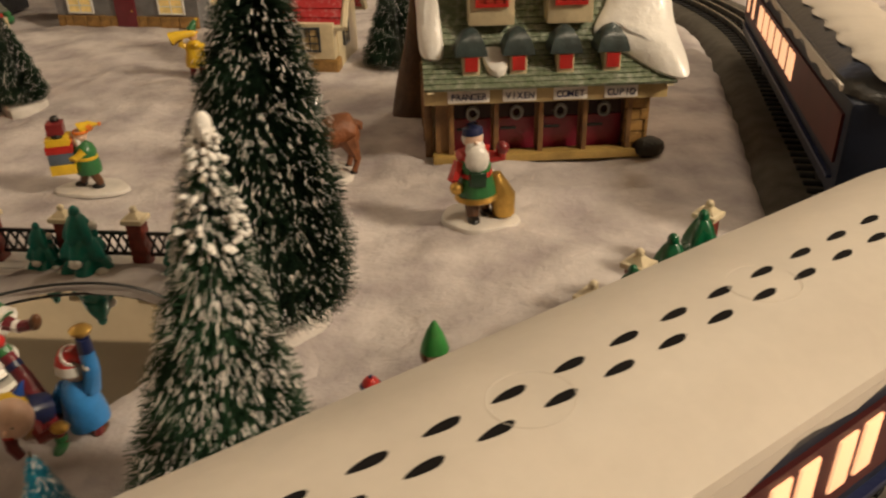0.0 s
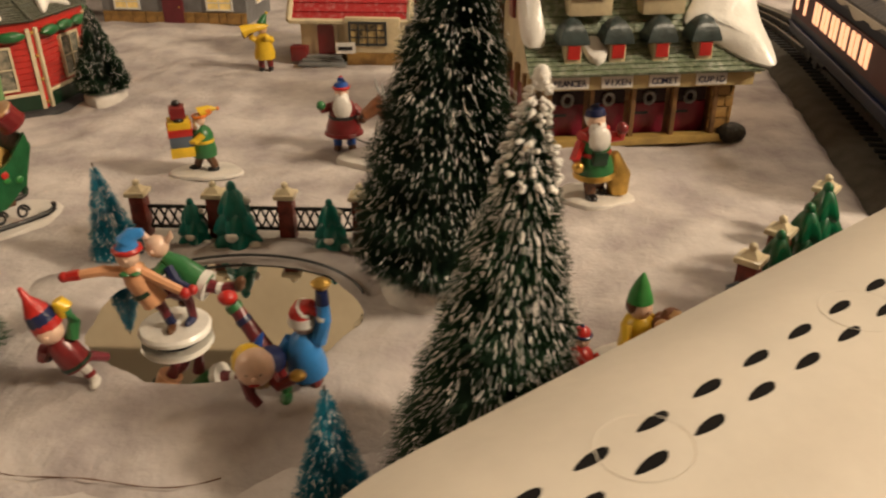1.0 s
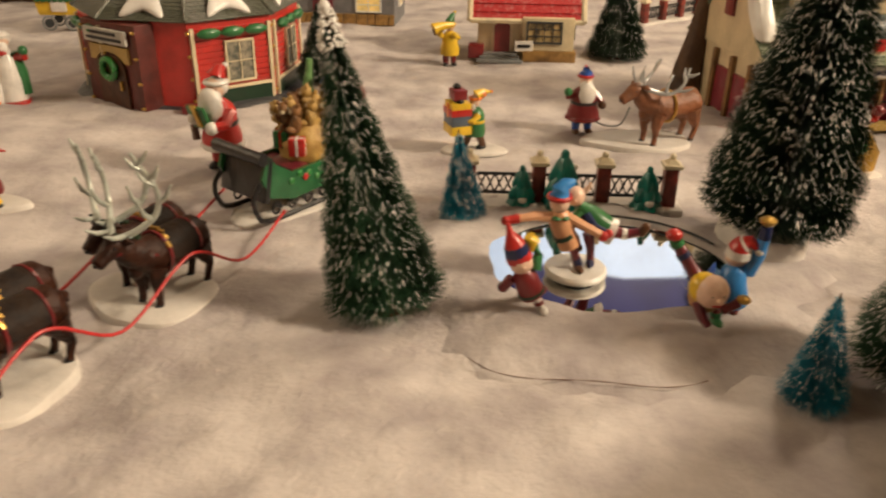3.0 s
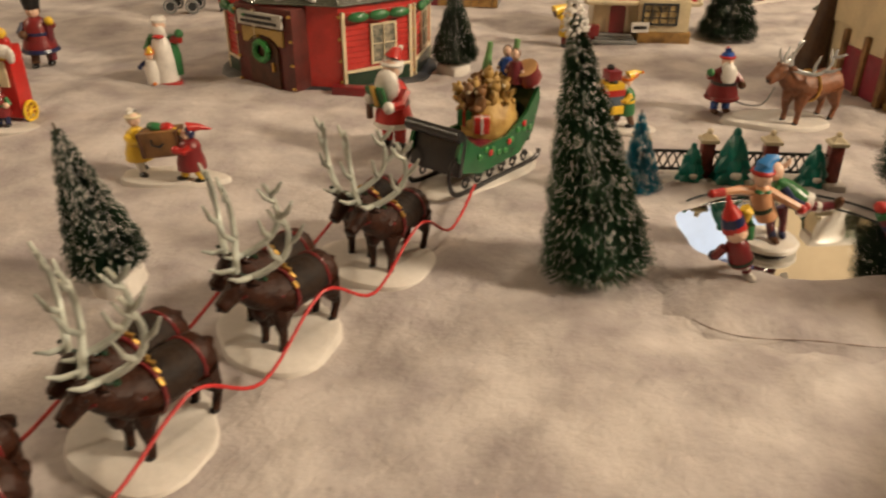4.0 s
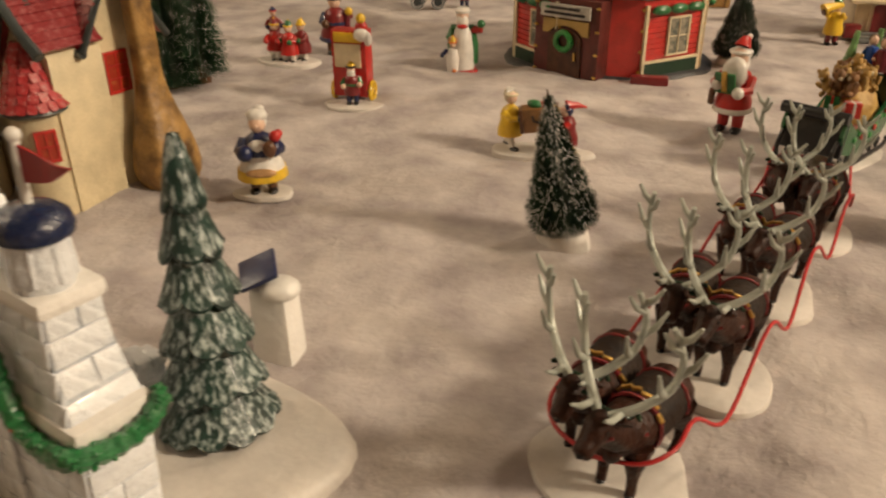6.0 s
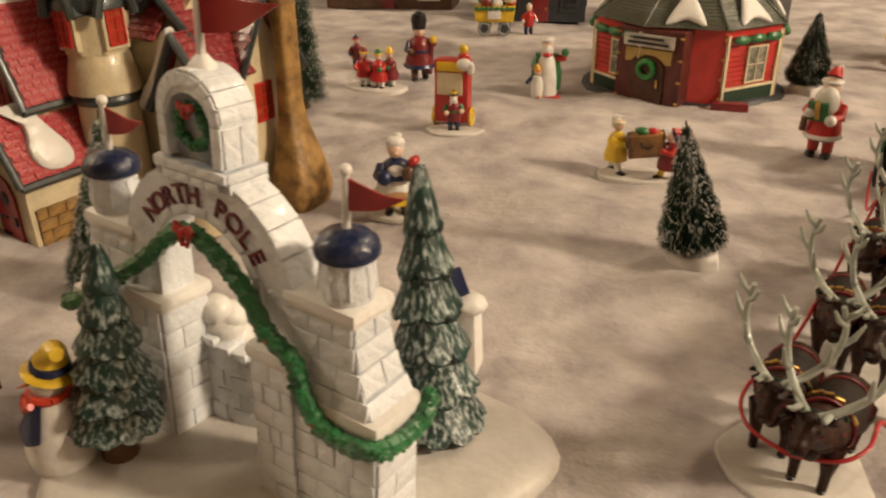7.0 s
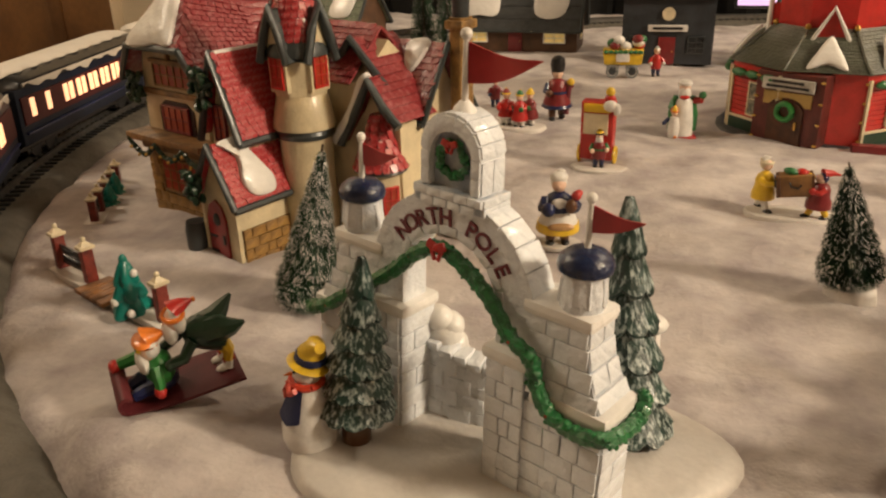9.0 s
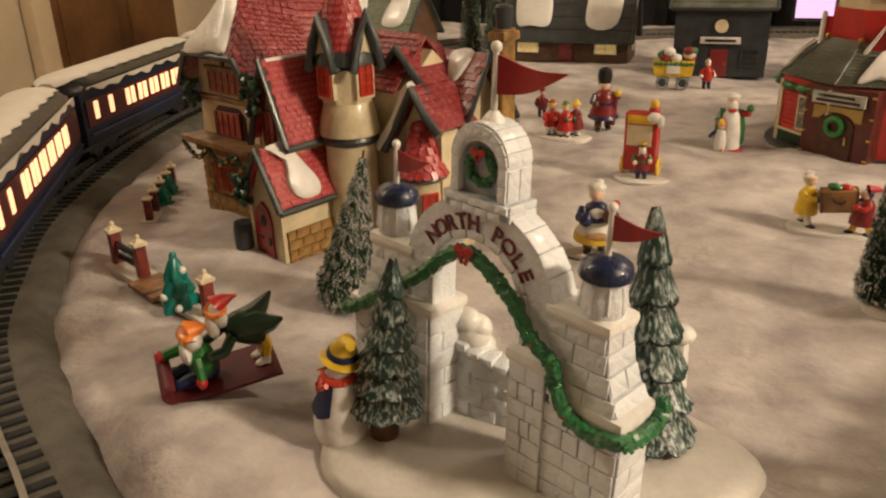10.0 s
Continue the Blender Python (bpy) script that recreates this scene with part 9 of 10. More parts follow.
def puppet_cart():
    c = thing("puppet_cart", at(-0.657, 0.603, -5.7, size=0.89), "tall red and yellow puppet cart with yellow wheels", "toy cart")
    part("cabinet", box(bmesh.new(), (0, 0.004, 0.036), (0.034, 0.018, 0.062), bev=0.001), RED, c, "red cart body")
    part("stage", box(bmesh.new(), (-0.001, -0.0055, 0.044), (0.026, 0.002, 0.022), bev=0.0005), CREAM, c, "cream stage opening")
    part("sign", box(bmesh.new(), (0, -0.0058, 0.061), (0.028, 0.002, 0.009), bev=0.0005), YELLOW, c, "yellow sign board")
    for s in (-1, 1):
        w = part("wheel", tube(bmesh.new(), [(s * 0.019, 0.004 + 0.0085 * math.cos(a), 0.0095 + 0.0085 * math.sin(a)) for a in (2 * math.pi * k / 18 for k in range(19))], 0.0016, 6), YELLOW, c, "yellow spoked wheel")
        sp = bmesh.new()
        for k in range(4):
            a = math.pi * k / 4
            rod(sp, (s * 0.019, 0.004 + 0.008 * math.cos(a), 0.0095 + 0.008 * math.sin(a)), (s * 0.019, 0.004 - 0.008 * math.cos(a), 0.0095 - 0.008 * math.sin(a)), 0.0007, 0.0007, seg=6)
        part("spokes", sp, YELLOW, w)
    f = Fig()
    f.ball((0.012, 0, 0.070), (0.006, 0.005, 0.006), RED).ball((0.012, -0.001, 0.078), 0.0048, YELLOW).ball((0.014, -0.006, 0.064), (0.008, 0.005, 0.006), WHITE).ball((0.0205, -0.007, 0.061), (0.004, 0.003, 0.007), WHITE)
    f.done("hand_puppet", at(-0.657, 0.603, -5.7, size=0.89), "small red and white puppet leaning over the cart", "puppet")
    d = Doll().at(s=0.050)
    d.stand(0.46, 0.05, 30, 1.3, 0.75)
    d.at(0, 0, 0.002, 4, 0.044).body(DRED, NAVY, BLACK, 0.02, None, GREEN, 1.0).arm(-1, (-0.16, -0.12, 0.42), GREEN, SKIN).arm(1, (0.18, -0.12, 0.46), GREEN, SKIN).head(YELLOW, BLACK, WHITE, 0.77, (0, 0.03, 0.12))
    d.done("elf_figurine", at(-0.653, 0.588, 2.3, size=0.89), "elf figurine in dark red and green before the puppet cart", "figurine", "painted figurines")


def green_coat_santa():
    d = Doll().at(s=0.076)
    d.stand(0.20, 0.03, 33, 1.15, 0.9, RED)
    d.lathe([(0.17, 0.02), (0.165, 0.30), (0.13, 0.56), (0.06, 0.67)], WHITE)
    for s in (-1, 1):
        d.tube([(s * 0.14, 0.04, 0.10), (s * 0.145, 0.03, 0.36), (s * 0.10, 0.02, 0.62)], [0.085, 0.08, 0.07], GREEN, 9)
    d.ball((0, 0.06, 0.36), (0.17, 0.11, 0.28), GREEN).arm(1, (0.26, -0.06, 0.66), RED, GREEN).arm(-1, (-0.14, -0.12, 0.44), GREEN, RED)
    d.head(None, None, WHITE, 0.77, (0, 0, 0), WHITE).lathe([(0.10, 0.80), (0.11, 0.835), (0.07, 0.88)], WHITE).ball((0, -0.10, 0.63), (0.08, 0.05, 0.03), RED)
    d.at(-0.010, -0.012, 0, -8, 0.042).lathe([(0.14, 0.02), (0.17, 0.35), (0.11, 0.6)], WHITE).head(YELLOW, ORANGE, None, 0.72, (0, 0.05, 0.2)).arm(-1, (-0.26, -0.06, 0.44), NAVY, NAVY).ball((0.06, -0.08, 0.07), (0.06, 0.09, 0.05), ORANGE)
    d.done("green_coat_figurine", at(-0.582, 0.737, 4.7, size=0.91), "bearded figurine in white robe and green coat with child", "figurine", "painted figurines")


def back_figures():
    d = Doll()
    d.at().stand(0.026, 0.004, 40, 1.3, 0.8)
    for x, y, rz, coat, hat in ((-0.013, 0.0, 20, RED, DRED), (0.004, -0.006, -10, RED, GREEN), (0.014, 0.004, -30, DRED, YELLOW)):
        d.at(x, y, 0.002, rz, 0.047).body(coat, WHITE, BLACK, 0.06, WHITE if x < 0 else None).arm(-1, (-0.2, -0.14, 0.48), coat, RED).arm(1, (0.12, -0.2, 0.50), coat, GREEN).head(hat, YELLOW, None, 0.76, (0, 0.03, 0.16))
    d.done("carol_singers_figurine", at(-0.762, 0.736, 0.1, size=0.88) @ Matrix.Scale(1.12, 4), "group of red-coated carol singer figurines", "figurine", "painted figurines")
    d = Doll().at(s=0.082)
    d.body(DRED, BROWN, BLACK, 0.06, NAVY, NAVY, 1.1, 0.08).arm(-1, (-0.14, -0.16, 0.46), NAVY, BROWN).arm(1, (0.20, -0.10, 0.62), DRED, YELLOW).head(None, None, None, 0.74, (0, 0, 0), BROWN).lathe([(0.10, 0.77), (0.12, 0.88), (0.10, 0.98), (0.03, 1.02)], BLACK)
    d.tube([(0.14, -0.05, 0.10), (0.17, -0.06, 0.60)], [0.05, 0.06], MAROON)
    d.done("soldier_figurine", at(-0.725, 0.784, 15.3, size=0.89), "dark red soldier figurine with tall black hat", "figurine", "painted figurines")
    d = Doll().at(s=0.046)
    d.body(DRED, NAVY, BLACK, 0.0).arm(-1, (-0.2, -0.1, 0.4), DRED, NAVY).arm(1, (0.2, -0.1, 0.4), DRED, NAVY).head(NAVY, RED, None, 0.76, (0, 0.03, 0.14))
    d.done("child_figurine", at(-0.808, 0.820, 30.2, size=0.88), "small figurine in dark red jacket and navy trousers", "figurine", "painted figurines")
    c = thing("candy_cart", at(-0.673, 1.040, 4.6, size=0.92), "yellow candy cart loaded with wrapped sweets", "toy cart")
    part("tub", box(bmesh.new(), (0, 0, 0.030), (0.056, 0.026, 0.022), taper=1.12, bev=0.002), YELLOW, c, "yellow tub")
    part("crest", box(bmesh.new(), (0, -0.0148, 0.031), (0.020, 0.002, 0.014), bev=0.001), WHITE, c)
    for k in range(8):
        part("swag", ball(bmesh.new(), (-0.026 + k * 0.0075, -0.015, 0.039), (0.0042, 0.003, 0.003), u=8, v=6), GREEN, c)
    rr = random.Random(2)
    for k in range(9):
        part("sweet", ball(bmesh.new(), (rr.uniform(-0.026, 0.026), rr.uniform(-0.008, 0.008), 0.046 + rr.uniform(0, 0.012)), (0.009, 0.007, 0.007), u=9, v=7), rr.choice([RED, DRED, WHITE, YELLOW, GREEN]), c)
    for s in (-1, 1):
        for y in (-0.016, 0.016):
            w = part("wheel", tube(bmesh.new(), [(s * 0.015 + 0.0085 * math.cos(a), y, 0.0095 + 0.0085 * math.sin(a)) for a in (2 * math.pi * k / 18 for k in range(19))], 0.0016, 6), GREY, c, "grey spoked wheel")
            part("hub", rod(bmesh.new(), (s * 0.015, y - 0.001, 0.0095), (s * 0.015, y + 0.001, 0.0095), 0.0058, 0.0058, seg=12), DGREY, w)
    d = Doll().at(s=0.05)
    d.body(RED, NAVY, BLACK).arm(-1, (-0.2, -0.1, 0.4), RED, WHITE).arm(1, (0.2, -0.1, 0.4), RED, WHITE).head(WHITE, None, None, 0.76, (0, 0.03, 0.12))
    d.done("vendor_figurine", at(-0.627, 1.056, 20.7, size=0.93), "red-coated vendor figurine beside the candy cart", "figurine", "painted figurines")


def leaning_santa():
    d = Doll().at(s=0.050)
    d.stand(0.36, 0.06, 50, 1.1, 0.9)
    d.at(0, 0, 0.002, 14, 0.056, 0, -4).body(GREEN, BROWN, BLACK, 0.05, GOLD, RED, 0.92, 0.06).arm(-1, (-0.20, -0.08, 0.36), RED, GOLD).arm(1, (0.24, -0.06, 0.66), RED, DRED)
    d.tube([(-0.13, 0.0, 0.60), (0.0, 0.04, 0.62), (0.13, 0.0, 0.60)], [0.08, 0.08, 0.08], RED, 8).head(NAVY, None, WHITE, 0.76, (0, 0.03, 0.13), WHITE).ball((0, -0.10, 0.60), (0.11, 0.06, 0.13), WHITE)
    d.tube([(0.22, -0.04, 0.02), (0.22, -0.04, 0.20), (0.17, -0.03, 0.42)], [0.10, 0.12, 0.05], GOLD, 10).box((-0.02, -0.15, 0.44), (0.14, 0.06, 0.12), DGREEN, (0, 10, 0), 0.001)
    d.done("santa_figurine", at(0.083, 0.590, 3.5, size=1.17), "figurine in red and green robe with a golden sack", "figurine", "painted figurines")


def basket_elves():
    d = Doll().at()
    d.stand(0.040, 0.005, 61, 1.2, 0.8)
    d.at(0.0, 0.004, 0.003).ball((0, 0, 0.012), (0.0165, 0.014, 0.0135), YELLOW)
    rr = random.Random(4)
    for k in range(22):
        a, q = rr.random() * 6.28, rr.random() ** 0.5
        d.ball((0.013 * q * math.cos(a), 0.011 * q * math.sin(a) - 0.001, 0.022 + 0.008 * (1 - q) + rr.uniform(-0.001, 0.002)), (0.0046, 0.004, 0.0038), rr.choice([TAN, FAWN, BRONZE]), rot=(rr.uniform(0, 90), rr.uniform(0, 90), 0), u=8, v=6)
    d.at(-0.012, 0.012, 0.003, 20, 0.044).body(YELLOW, BROWN, BLACK).arm(1, (0.2, -0.16, 0.5), YELLOW, YELLOW).arm(-1, (-0.2, -0.14, 0.45), YELLOW, YELLOW).head(BGREEN, None, None, 0.74, (0.0, 0.0, 0.34), BROWN, 0.0, 1.25)
    d.at(0.024, 0.004, 0.003, -10, 0.044).body(DGREEN, RED, BLACK, 0.02, WHITE, None).arm(-1, (-0.24, -0.10, 0.5), DGREEN, ORANGE).arm(1, (0.22, -0.12, 0.42), ORANGE, ORANGE).head(DGREY, None, WHITE, 0.76, (0.10, 0.03, 0.16), WHITE, 0.05, 1.2)
    d.done("basket_elves_figurine", at(0.091, 0.393, 16.3, size=1.19) @ Matrix.Scale(0.85, 4), "two elf figurines beside a yellow basket of brown teddy bears", "figurine", "painted figurines")
    d = Doll().at(s=0.040)
    d.body(RED, DRED, BROWN, 0.03, None, NAVY).arm(-1, (-0.18, -0.14, 0.45), RED, BROWN).arm(1, (0.18, -0.14, 0.45), RED, BROWN).head(RED, NAVY, None, 0.78, (0, 0.02, 0.14))
    d.done("elf_figurine", at(0.053, 0.393, 2.0, size=0.92), "small elf figurine dressed in red with navy band", "figurine", "painted figurines")


def toboggan_elves():
    bm = bmesh.new()
    line = spline([(0.042, 0, 0.004), (0.0, 0, 0.004), (-0.030, 0, 0.005), (-0.042, 0, 0.009), (-0.0445, 0, 0.015), (-0.040, 0, 0.019), (-0.0355, 0, 0.016)], 6)
    rows = []
    for i, p in enumerate(line):
        dd = (line[min(i + 1, len(line) - 1)] - line[max(i - 1, 0)]).normalized()
        nn = Vector((-dd.z, 0, dd.x)) * 0.0011
        rows.append([bm.verts.new((p.x + s2 * nn.x, y, p.z + s2 * nn.z)) for y, s2 in ((-0.017, 1), (0.017, 1), (0.017, -1), (-0.017, -1))])
    for a, b in zip(rows, rows[1:]):
        for j in range(4):
            bm.faces.new((a[j], b[j], b[(j + 1) % 4], a[(j + 1) % 4]))
    bm.faces.new(rows[0])
    bm.faces.new(rows[-1][::-1])
    bmesh.ops.recalc_face_normals(bm, faces=bm.faces)
    M = at(-0.812, 0.154, 43.9, -9, 0.0, 0.007, size=0.83) @ Matrix.Diagonal((0.84, 1.12, 1, 1))
    ob = part("toboggan", bm, mat("maroon_lacquer", (0.12, 0.018, 0.022), 0.55, 0.15, 60.0, spec=0.3))
    ob.matrix_world = M
    tagged(ob, "dark red lacquered toboggan with curled front on the snow", "sled")
    d = Doll().at(-0.015, 0, 0.005, -86, 0.054)
    d.ball((0, 0.06, 0.13), (0.19, 0.22, 0.13), NAVY).tube([(-0.09, 0.0, 0.12), (-0.11, -0.22, 0.13), (-0.10, -0.36, 0.10)], [0.08, 0.075, 0.06], NAVY).tube([(0.09, 0.0, 0.12), (0.11, -0.22, 0.13), (0.10, -0.36, 0.10)], [0.08, 0.075, 0.06], NAVY)
    d.lathe([(0.17, 0.14), (0.20, 0.26), (0.17, 0.40), (0.08, 0.48)], BGREEN, (0, 0.06, 0)).arm(-1, (-0.25, -0.46, 0.30), BGREEN, RED, 0.40, 0.07).arm(1, (0.26, -0.04, 0.16), BGREEN, RED, 0.40, 0.07)
    d.head(ORANGE, None, None, 0.57, (0.02, 0.26, 0.13), WHITE, 0.0, 1.5).ball((0, -0.12, 0.42), (0.155, 0.085, 0.14), WHITE).ball((0, -0.05, 0.68), (0.165, 0.13, 0.05), ORANGE)
    d.box((0, -0.125, 0.655), (0.22, 0.05, 0.060), YELLOW, (-20, 0, 0), 0.001).box((-0.055, -0.150, 0.655), (0.07, 0.02, 0.05), BLACK, (-20, 0, 0), 0.001).box((0.055, -0.150, 0.655), (0.07, 0.02, 0.05), BLACK, (-20, 0, 0), 0.001)
    d.done("elf_figurine", M, "sitting elf figurine with orange cap and goggles on toboggan", "figurine", "painted figurines")
    d = Doll().at(0.024, 0, 0.005, -84, 0.055)
    for s2 in (-1, 1):
        d.tube([(s2 * 0.08, 0.16, 0.03), (s2 * 0.08, 0.20, 0.12)], [0.075, 0.06], WHITE, 8).tube([(s2 * 0.08, 0.19, 0.12), (s2 * 0.08, 0.22, 0.26), (s2 * 0.07, 0.16, 0.42)], [0.065, 0.09, 0.11], YELLOW, 8)
        d.ball((s2 * 0.08, 0.10, 0.03), (0.055, 0.10, 0.035), WHITE).tube([(s2 * 0.08, 0.12, 0.115), (s2 * 0.08, 0.28, 0.115)], 0.035, RED, 7)
        d.tube([(s2 * 0.05, -0.02, 0.56), (s2 * 0.09, 0.20, 0.56), (s2 * 0.14, 0.36, 0.60 - 0.05 * s2), (s2 * 0.17, 0.50, 0.66 - 0.08 * s2)], [0.15, 0.15, 0.09, 0.02], DGREEN, 8)
        d.tube([(s2 * 0.14, -0.20, 0.58), (s2 * 0.19, -0.36, 0.45), (s2 * 0.16, -0.52, 0.42)], [0.075, 0.065, 0.06], DGREEN, 8).ball((s2 * 0.16, -0.55, 0.41), 0.062, DGREEN, u=9, v=7)
    d.tube([(0, 0.20, 0.40), (0, 0.05, 0.50), (0, -0.12, 0.58), (0, -0.24, 0.62)], [0.18, 0.20, 0.18, 0.10], DGREEN, 12)
    d.at(0.0070, 0.001, 0.005, -84, 0.058).head(RED, ORANGE, None, 0.74, (0.0, 0.28, 0.15), WHITE, 0.02, 1.3).ball((0, -0.09, 0.62), (0.13, 0.09, 0.14), WHITE).ball((0, 0.03, 0.70), (0.13, 0.10, 0.12), WHITE)
    d.done("elf_figurine", M, "leaning elf figurine with red cap and green coat on toboggan", "figurine", "painted figurines")


def skaters():
    z = 0.0050
    peach = mat("paint_peach", (0.70, 0.36, 0.19), 0.35, 0.1, 90.0)
    # pair on a round turntable: one glides upright, one bends forward with a leg kicked back
    d = Doll().at()
    d.lathe([(0.0110, 0.0), (0.0118, 0.0022)], DGREY, seg=28).lathe([(0.0140, 0.0020), (0.0158, 0.0026), (0.0162, 0.0046), (0.0152, 0.0060), (0.0120, 0.0064)], WHITE, seg=32)
    d.at(-0.0045, -0.0040, 0.0060, 10, 0.050)
    d.tube([(0.10, 0.0, 0.02), (0.05, 0.0, 0.20), (-0.02, 0.0, 0.36)], [0.040, 0.045, 0.070], MAROON, 8).ball((0.10, -0.05, 0.03), (0.045, 0.10, 0.035), BROWN).tube([(0.10, 0.0, 0.05), (0.075, 0.0, 0.13)], [0.048, 0.046], NAVY, 8)
    d.tube([(-0.05, 0.02, 0.34), (0.10, 0.14, 0.28), (0.16, 0.24, 0.16)], [0.065, 0.048, 0.04], MAROON, 8).ball((0.17, 0.24, 0.12), (0.05, 0.06, 0.045), BROWN)
    d.tube([(0.0, 0.0, 0.28), (-0.06, 0.0, 0.40), (-0.12, 0.0, 0.54), (-0.14, 0.0, 0.64), (-0.15, 0.0, 0.68)], [0.115, 0.110, 0.115, 0.095, 0.05], peach, 12).tube([(-0.065, 0.0, 0.38), (-0.085, 0.0, 0.42)], [0.118, 0.118], DGREEN, 12)
    for k in range(6):
        a = 1.05 * k
        d.ball((-0.145 + 0.085 * math.cos(a), 0.085 * math.sin(a), 0.615), (0.05, 0.05, 0.022), GREEN, u=8, v=6)
    d.tube([(-0.22, 0.0, 0.60), (-0.38, -0.02, 0.63), (-0.56, -0.04, 0.62)], [0.055, 0.048, 0.040], peach, 8).tube([(-0.56, -0.04, 0.62), (-0.68, -0.05, 0.61)], [0.050, 0.042], RED, 8).ball((-0.69, -0.05, 0.61), 0.048, RED, u=9, v=7)
    d.tube([(-0.06, -0.02, 0.60), (0.10, -0.08, 0.52), (0.26, -0.12, 0.44)], [0.055, 0.048, 0.042], peach, 8).ball((0.29, -0.13, 0.42), 0.055, RED, u=9, v=7)
    d.ball((-0.15, -0.02, 0.76), (0.100, 0.098, 0.105), SKIN).ball((-0.15, -0.115, 0.755), 0.018, SKIN, u=7, v=5).tube([(-0.15 + 0.106 * math.cos(a), 0.106 * math.sin(a), 0.815) for a in (2 * math.pi * k / 14 for k in range(15))], 0.026, RED, 6)
    d.tube([(-0.15, 0.0, 0.82), (-0.14, 0.01, 0.88), (-0.09, 0.02, 0.94), (0.0, 0.02, 0.955)], [0.104, 0.095, 0.065, 0.035], LBLUE, 12)
    d.at(0.0030, 0.0040, 0.0060, -8, 0.048)
    d.tube([(0.10, 0.0, 0.02), (0.09, 0.0, 0.18), (0.05, 0.0, 0.36)], [0.042, 0.045, 0.065], MAROON, 8).ball((0.10, -0.05, 0.03), (0.045, 0.10, 0.035), NAVY)
    d.tube([(-0.08, 0.0, 0.66), (0.04, 0.0, 0.58), (0.16, 0.0, 0.48), (0.30, 0.0, 0.40)], [0.07, 0.115, 0.135, 0.120], GREEN, 12).tube([(0.24, 0.0, 0.42), (0.31, 0.0, 0.395)], [0.142, 0.150], WHITE, 12)
    d.tube([(0.28, 0.0, 0.41), (0.44, 0.0, 0.38), (0.58, 0.0, 0.42)], [0.075, 0.055, 0.050], MAROON, 8).tube([(0.40, 0.0, 0.385), (0.45, 0.0, 0.38)], [0.062, 0.060], WHITE, 8).ball((0.62, 0.0, 0.45), (0.055, 0.05, 0.09), BROWN, (0, 25, 0))
    d.tube([(0.0, -0.08, 0.60), (0.10, -0.16, 0.50), (0.22, -0.18, 0.46)], [0.06, 0.052, 0.045], NAVY, 8).ball((0.25, -0.18, 0.455), 0.05, RED, u=9, v=7).tube([(-0.06, -0.06, 0.62), (-0.14, -0.16, 0.50), (-0.20, -0.20, 0.42)], [0.055, 0.05, 0.045], GREEN, 8)
    d.ball((-0.12, -0.02, 0.78), (0.108, 0.105, 0.110), SKIN).ball((-0.12, -0.125, 0.77), 0.02, SKIN, u=7, v=5)
    for sx in (-1, 1):
        d.tube([(-0.12 + sx * 0.09, 0, 0.83), (-0.12 + sx * 0.13, 0, 0.88), (-0.12 + sx * 0.15, 0.0, 0.94)], [0.034, 0.030, 0.008], SKIN, 7)
    d.done("skating_pair_figurine", pose(-0.125, 0.424, z), "two elf skater figurines on a round white turntable", "figurine", "skater figurines")
    # tall red hat, leaning back
    d = Doll().at(s=0.050, ry=-17)
    d.tube([(0.06, 0.0, 0.02), (0.05, 0.0, 0.16), (0.0, 0.0, 0.30)], [0.042, 0.045, 0.06], WHITE, 8).tube([(0.055, 0, 0.09), (0.05, 0, 0.13)], [0.050, 0.050], DRED, 8).ball((0.07, -0.04, 0.03), (0.045, 0.09, 0.035), WHITE)
    d.tube([(-0.04, 0.02, 0.28), (0.10, 0.10, 0.20), (0.16, 0.18, 0.10)], [0.06, 0.045, 0.04], MAROON, 8)
    d.tube([(0.02, 0.0, 0.22), (0.0, 0.0, 0.34), (-0.01, 0.0, 0.46), (-0.01, 0.0, 0.53)], [0.125, 0.120, 0.110, 0.06], DRED, 12).tube([(0.015, 0, 0.24), (0.012, 0, 0.27)], [0.132, 0.130], DGREEN, 12)
    d.arm(-1, (-0.22, 0.10, 0.34), DRED, NAVY, 0.46, 0.048).tube([(0.10, -0.02, 0.47), (0.17, 0.04, 0.58), (0.16, 0.04, 0.70)], [0.052, 0.048, 0.044], GREEN, 8).tube([(0.10, 0.05, 0.66), (0.15, 0.05, 0.74), (0.14, 0.05, 0.80)], [0.05, 0.075, 0.05], YELLOW, 9)
    d.ball((-0.01, -0.03, 0.60), (0.112, 0.105, 0.105), SKIN).ball((-0.01, -0.13, 0.595), 0.02, SKIN, u=7, v=5).tube([(-0.01, 0.0, 0.63), (-0.015, 0.0, 0.70)], [0.125, 0.118], RED, 12).tube([(-0.015, 0.0, 0.69), (-0.02, 0.0, 0.79)], [0.119, 0.104], NAVY, 12)
    d.tube([(-0.02, 0.0, 0.78), (-0.025, 0.0, 0.86), (-0.03, 0.0, 0.92), (-0.03, 0.0, 1.02)], [0.104, 0.070, 0.034, 0.018], RED, 10)
    d.done("skater_figurine", pose(-0.148, 0.386, z, 0, 0, 12), "elf skater figurine with tall red hat", "figurine", "skater figurines")
    # bends far forward, one leg swung up behind
    d = Doll().at(s=0.046)
    d.tube([(0.10, 0.02, 0.05), (0.09, 0.02, 0.18), (0.04, 0.02, 0.30)], [0.045, 0.048, 0.07], DRED, 8).ball((0.10, -0.02, 0.035), (0.055, 0.11, 0.045), GREEN).tube([(0.10, 0.02, 0.08), (0.098, 0.02, 0.13)], [0.055, 0.055], GREEN, 8)
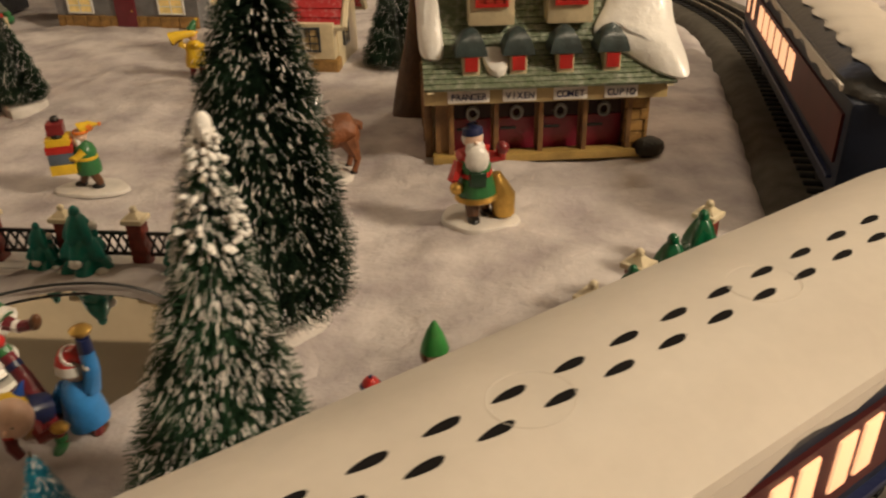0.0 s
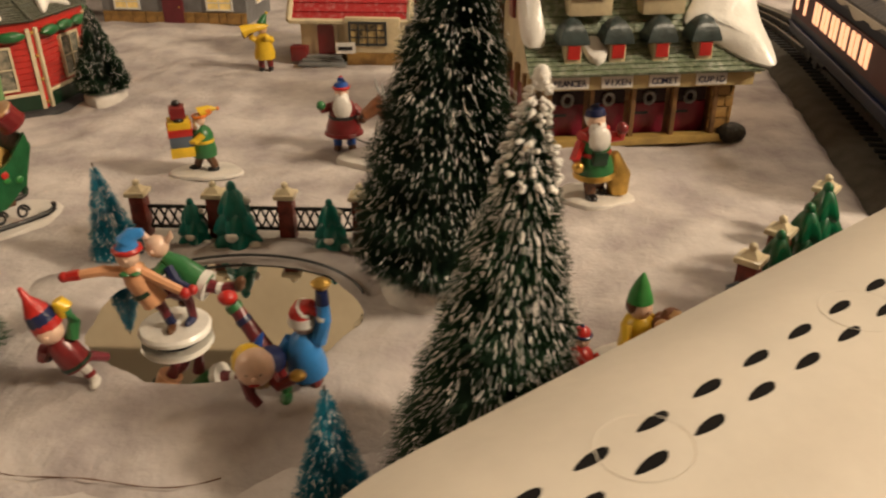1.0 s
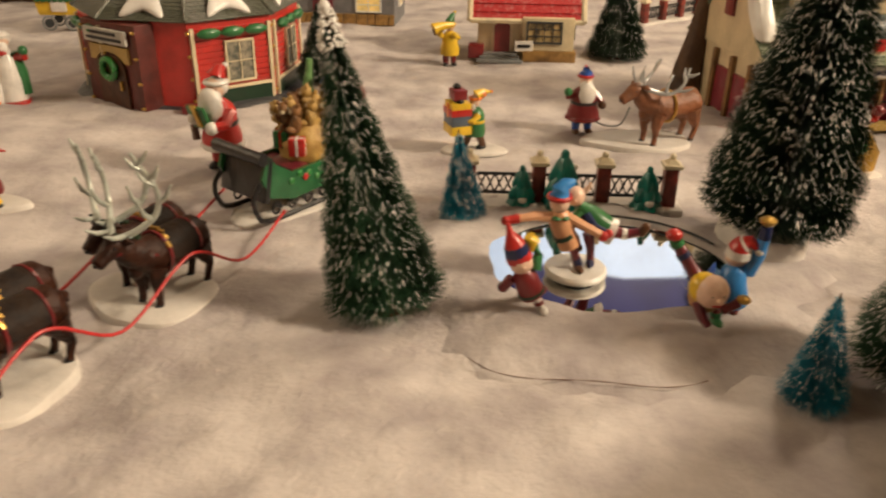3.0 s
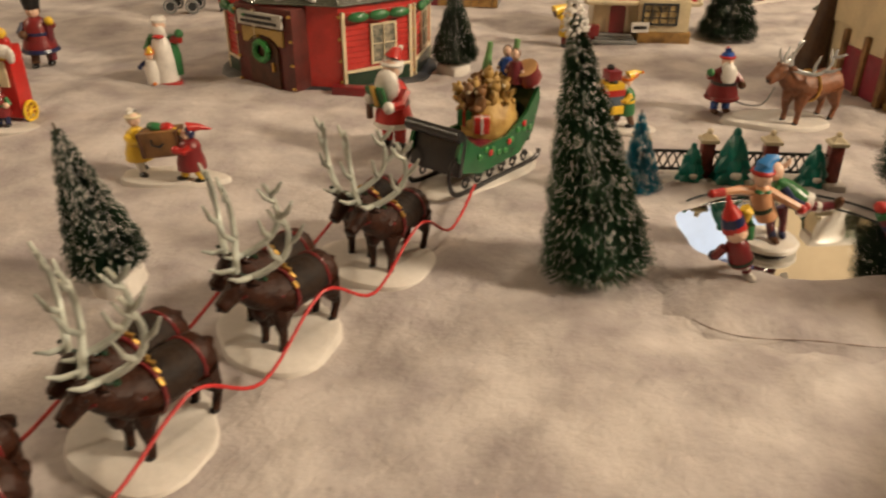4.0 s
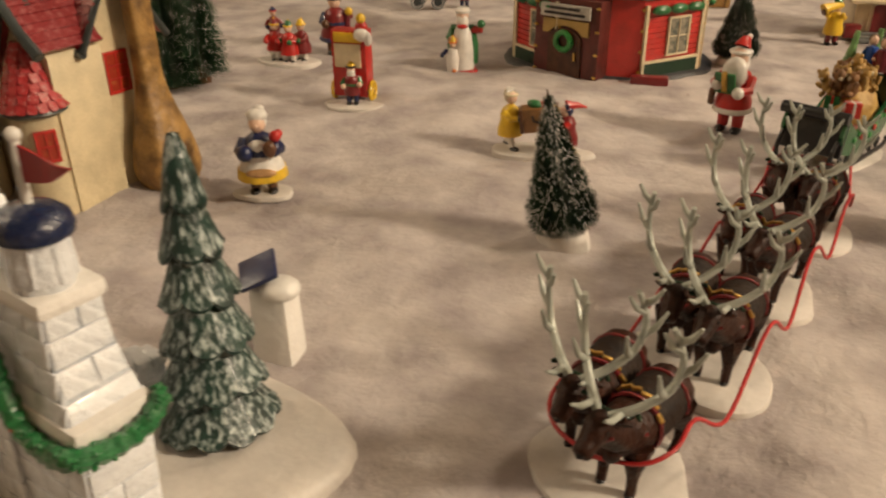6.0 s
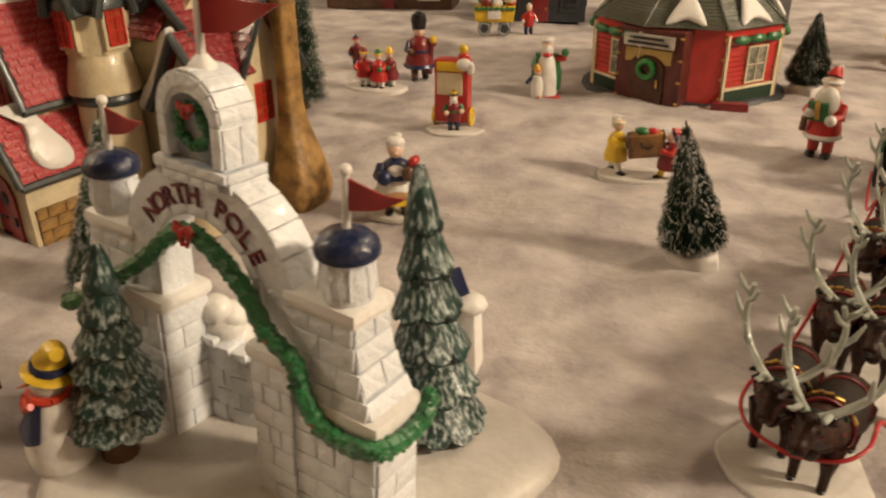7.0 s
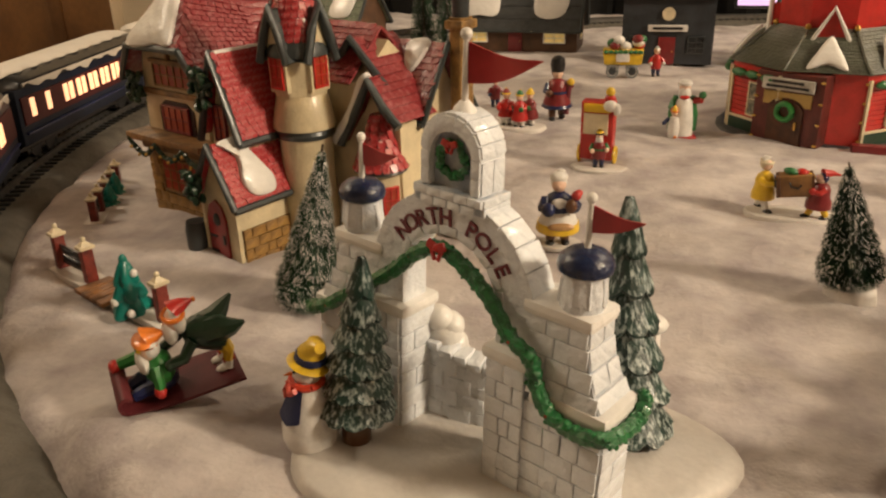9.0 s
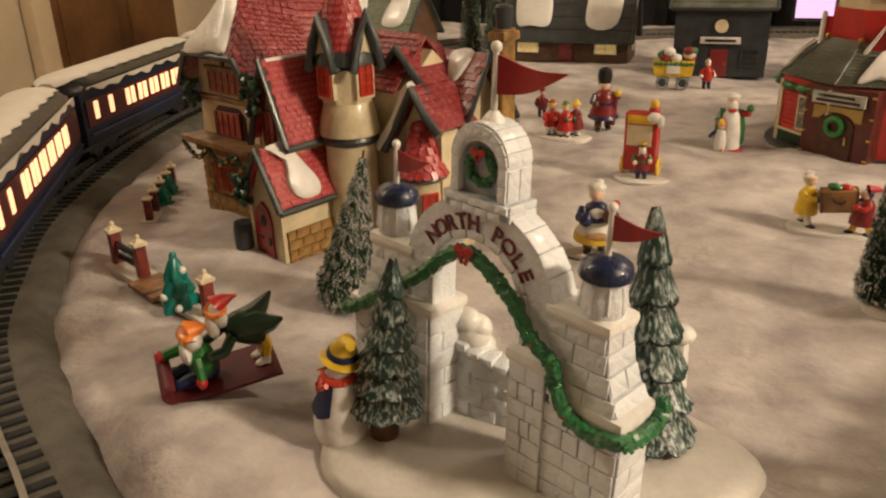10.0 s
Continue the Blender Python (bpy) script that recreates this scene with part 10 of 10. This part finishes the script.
    d.tube([(0.02, 0.10, 0.36), (-0.06, 0.0, 0.40), (-0.13, -0.10, 0.42)], [0.13, 0.140, 0.10], NAVY, 12).tube([(-0.10, -0.06, 0.36), (-0.14, -0.10, 0.36)], [0.17, 0.15], TAN, 12)
    d.tube([(-0.04, 0.14, 0.40), (-0.16, 0.24, 0.56), (-0.30, 0.30, 0.78)], [0.085, 0.070, 0.060], MAROON, 9).tube([(-0.215, 0.26, 0.645), (-0.245, 0.275, 0.69)], [0.074, 0.072], NAVY, 9).tube([(-0.29, 0.295, 0.76), (-0.32, 0.305, 0.81)], [0.075, 0.075], GREEN, 9).ball((-0.345, 0.30, 0.88), (0.085, 0.08, 0.065), RED)
    d.tube([(-0.02, -0.10, 0.36), (0.08, -0.18, 0.28), (0.20, -0.20, 0.36)], [0.06, 0.055, 0.05], DRED, 8).ball((0.24, -0.20, 0.39), (0.075, 0.07, 0.045), GOLD).tube([(-0.20, -0.14, 0.36), (-0.16, -0.22, 0.22), (-0.10, -0.24, 0.14)], [0.06, 0.05, 0.04], MAROON, 8)
    d.ball((-0.150, -0.120, 0.505), (0.155, 0.135, 0.160), YELLOW, u=16, v=11).ball((-0.10, -0.20, 0.50), (0.165, 0.150, 0.170), SKIN, u=16, v=11).ball((-0.09, -0.35, 0.475), 0.026, SKIN, u=8, v=6).ball((-0.10, -0.325, 0.405), (0.05, 0.02, 0.012), RED, u=8, v=5)
    for sx in (-1, 1):
        d.ball((-0.095 + sx * 0.055, -0.335, 0.515), (0.016, 0.008, 0.007), BLACK, u=7, v=5)
    d.tube([(-0.08, -0.06, 0.62), (-0.03, -0.02, 0.72)], [0.045, 0.01], BLUE, 7)
    d.done("skater_figurine", pose(-0.0690, 0.3800, z, 0, 0, 8), "bending elf skater figurine with one leg raised", "figurine", "skater figurines")
    # blue coat, arm thrown up, seen from behind
    d = Doll().at(s=0.047)
    for sx in (-1, 1):
        d.tube([(sx * 0.06, 0.0, 0.03), (sx * 0.07, 0.0, 0.22)], [0.05, 0.065], DRED, 8).ball((sx * 0.065, -0.04, 0.035), (0.05, 0.095, 0.04), BROWN)
    d.tube([(-0.02, 0.0, 0.14), (0.0, 0.0, 0.24), (0.01, 0.0, 0.38), (0.0, 0.0, 0.52), (0.0, 0.0, 0.58)], [0.165, 0.175, 0.150, 0.125, 0.06], LBLUE, 14)
    d.tube([(-0.12, 0.0, 0.50), (-0.19, 0.02, 0.72), (-0.20, 0.04, 0.92)], [0.075, 0.066, 0.058], LBLUE, 9).tube([(-0.20, 0.04, 0.90), (-0.205, 0.045, 1.02)], [0.062, 0.052], NAVY, 9).lathe([(0.03, 1.03), (0.075, 1.07), (0.085, 1.10), (0.05, 1.125)], GOLD, (-0.205, 0.045, 0), 12)
    d.tube([(0.12, 0.0, 0.48), (0.20, 0.03, 0.36), (0.22, 0.05, 0.26)], [0.07, 0.06, 0.05], LBLUE, 9).ball((0.225, 0.05, 0.23), 0.055, NAVY, u=9, v=7)
    d.ball((0.0, -0.02, 0.66), (0.115, 0.11, 0.110), SKIN).tube([(0, 0.005, 0.68), (-0.005, 0.01, 0.76)], [0.128, 0.118], WHITE, 12).tube([(-0.005, 0.01, 0.75), (-0.03, 0.02, 0.82), (-0.09, 0.03, 0.85), (-0.16, 0.04, 0.80)], [0.118, 0.095, 0.065, 0.04], RED, 12)
    d.tube([(-0.035, 0.022, 0.815), (-0.055, 0.026, 0.83)], [0.096, 0.088], WHITE, 12).ball((-0.185, 0.045, 0.76), 0.05, WHITE, u=9, v=7)
    d.done("skater_figurine", pose(-0.0570, 0.3890, z, 0, 0, 172), "elf skater figurine in blue coat raising one arm", "figurine", "skater figurines")


elf_with_presents()
elf_with_horn()
santa_and_reindeer()
deer_team()
sleigh()
santa_with_list()
apron_lady()
suitcase_elves()
puppet_cart()
green_coat_santa()
back_figures()
leaning_santa()
basket_elves()
toboggan_elves()
skaters()
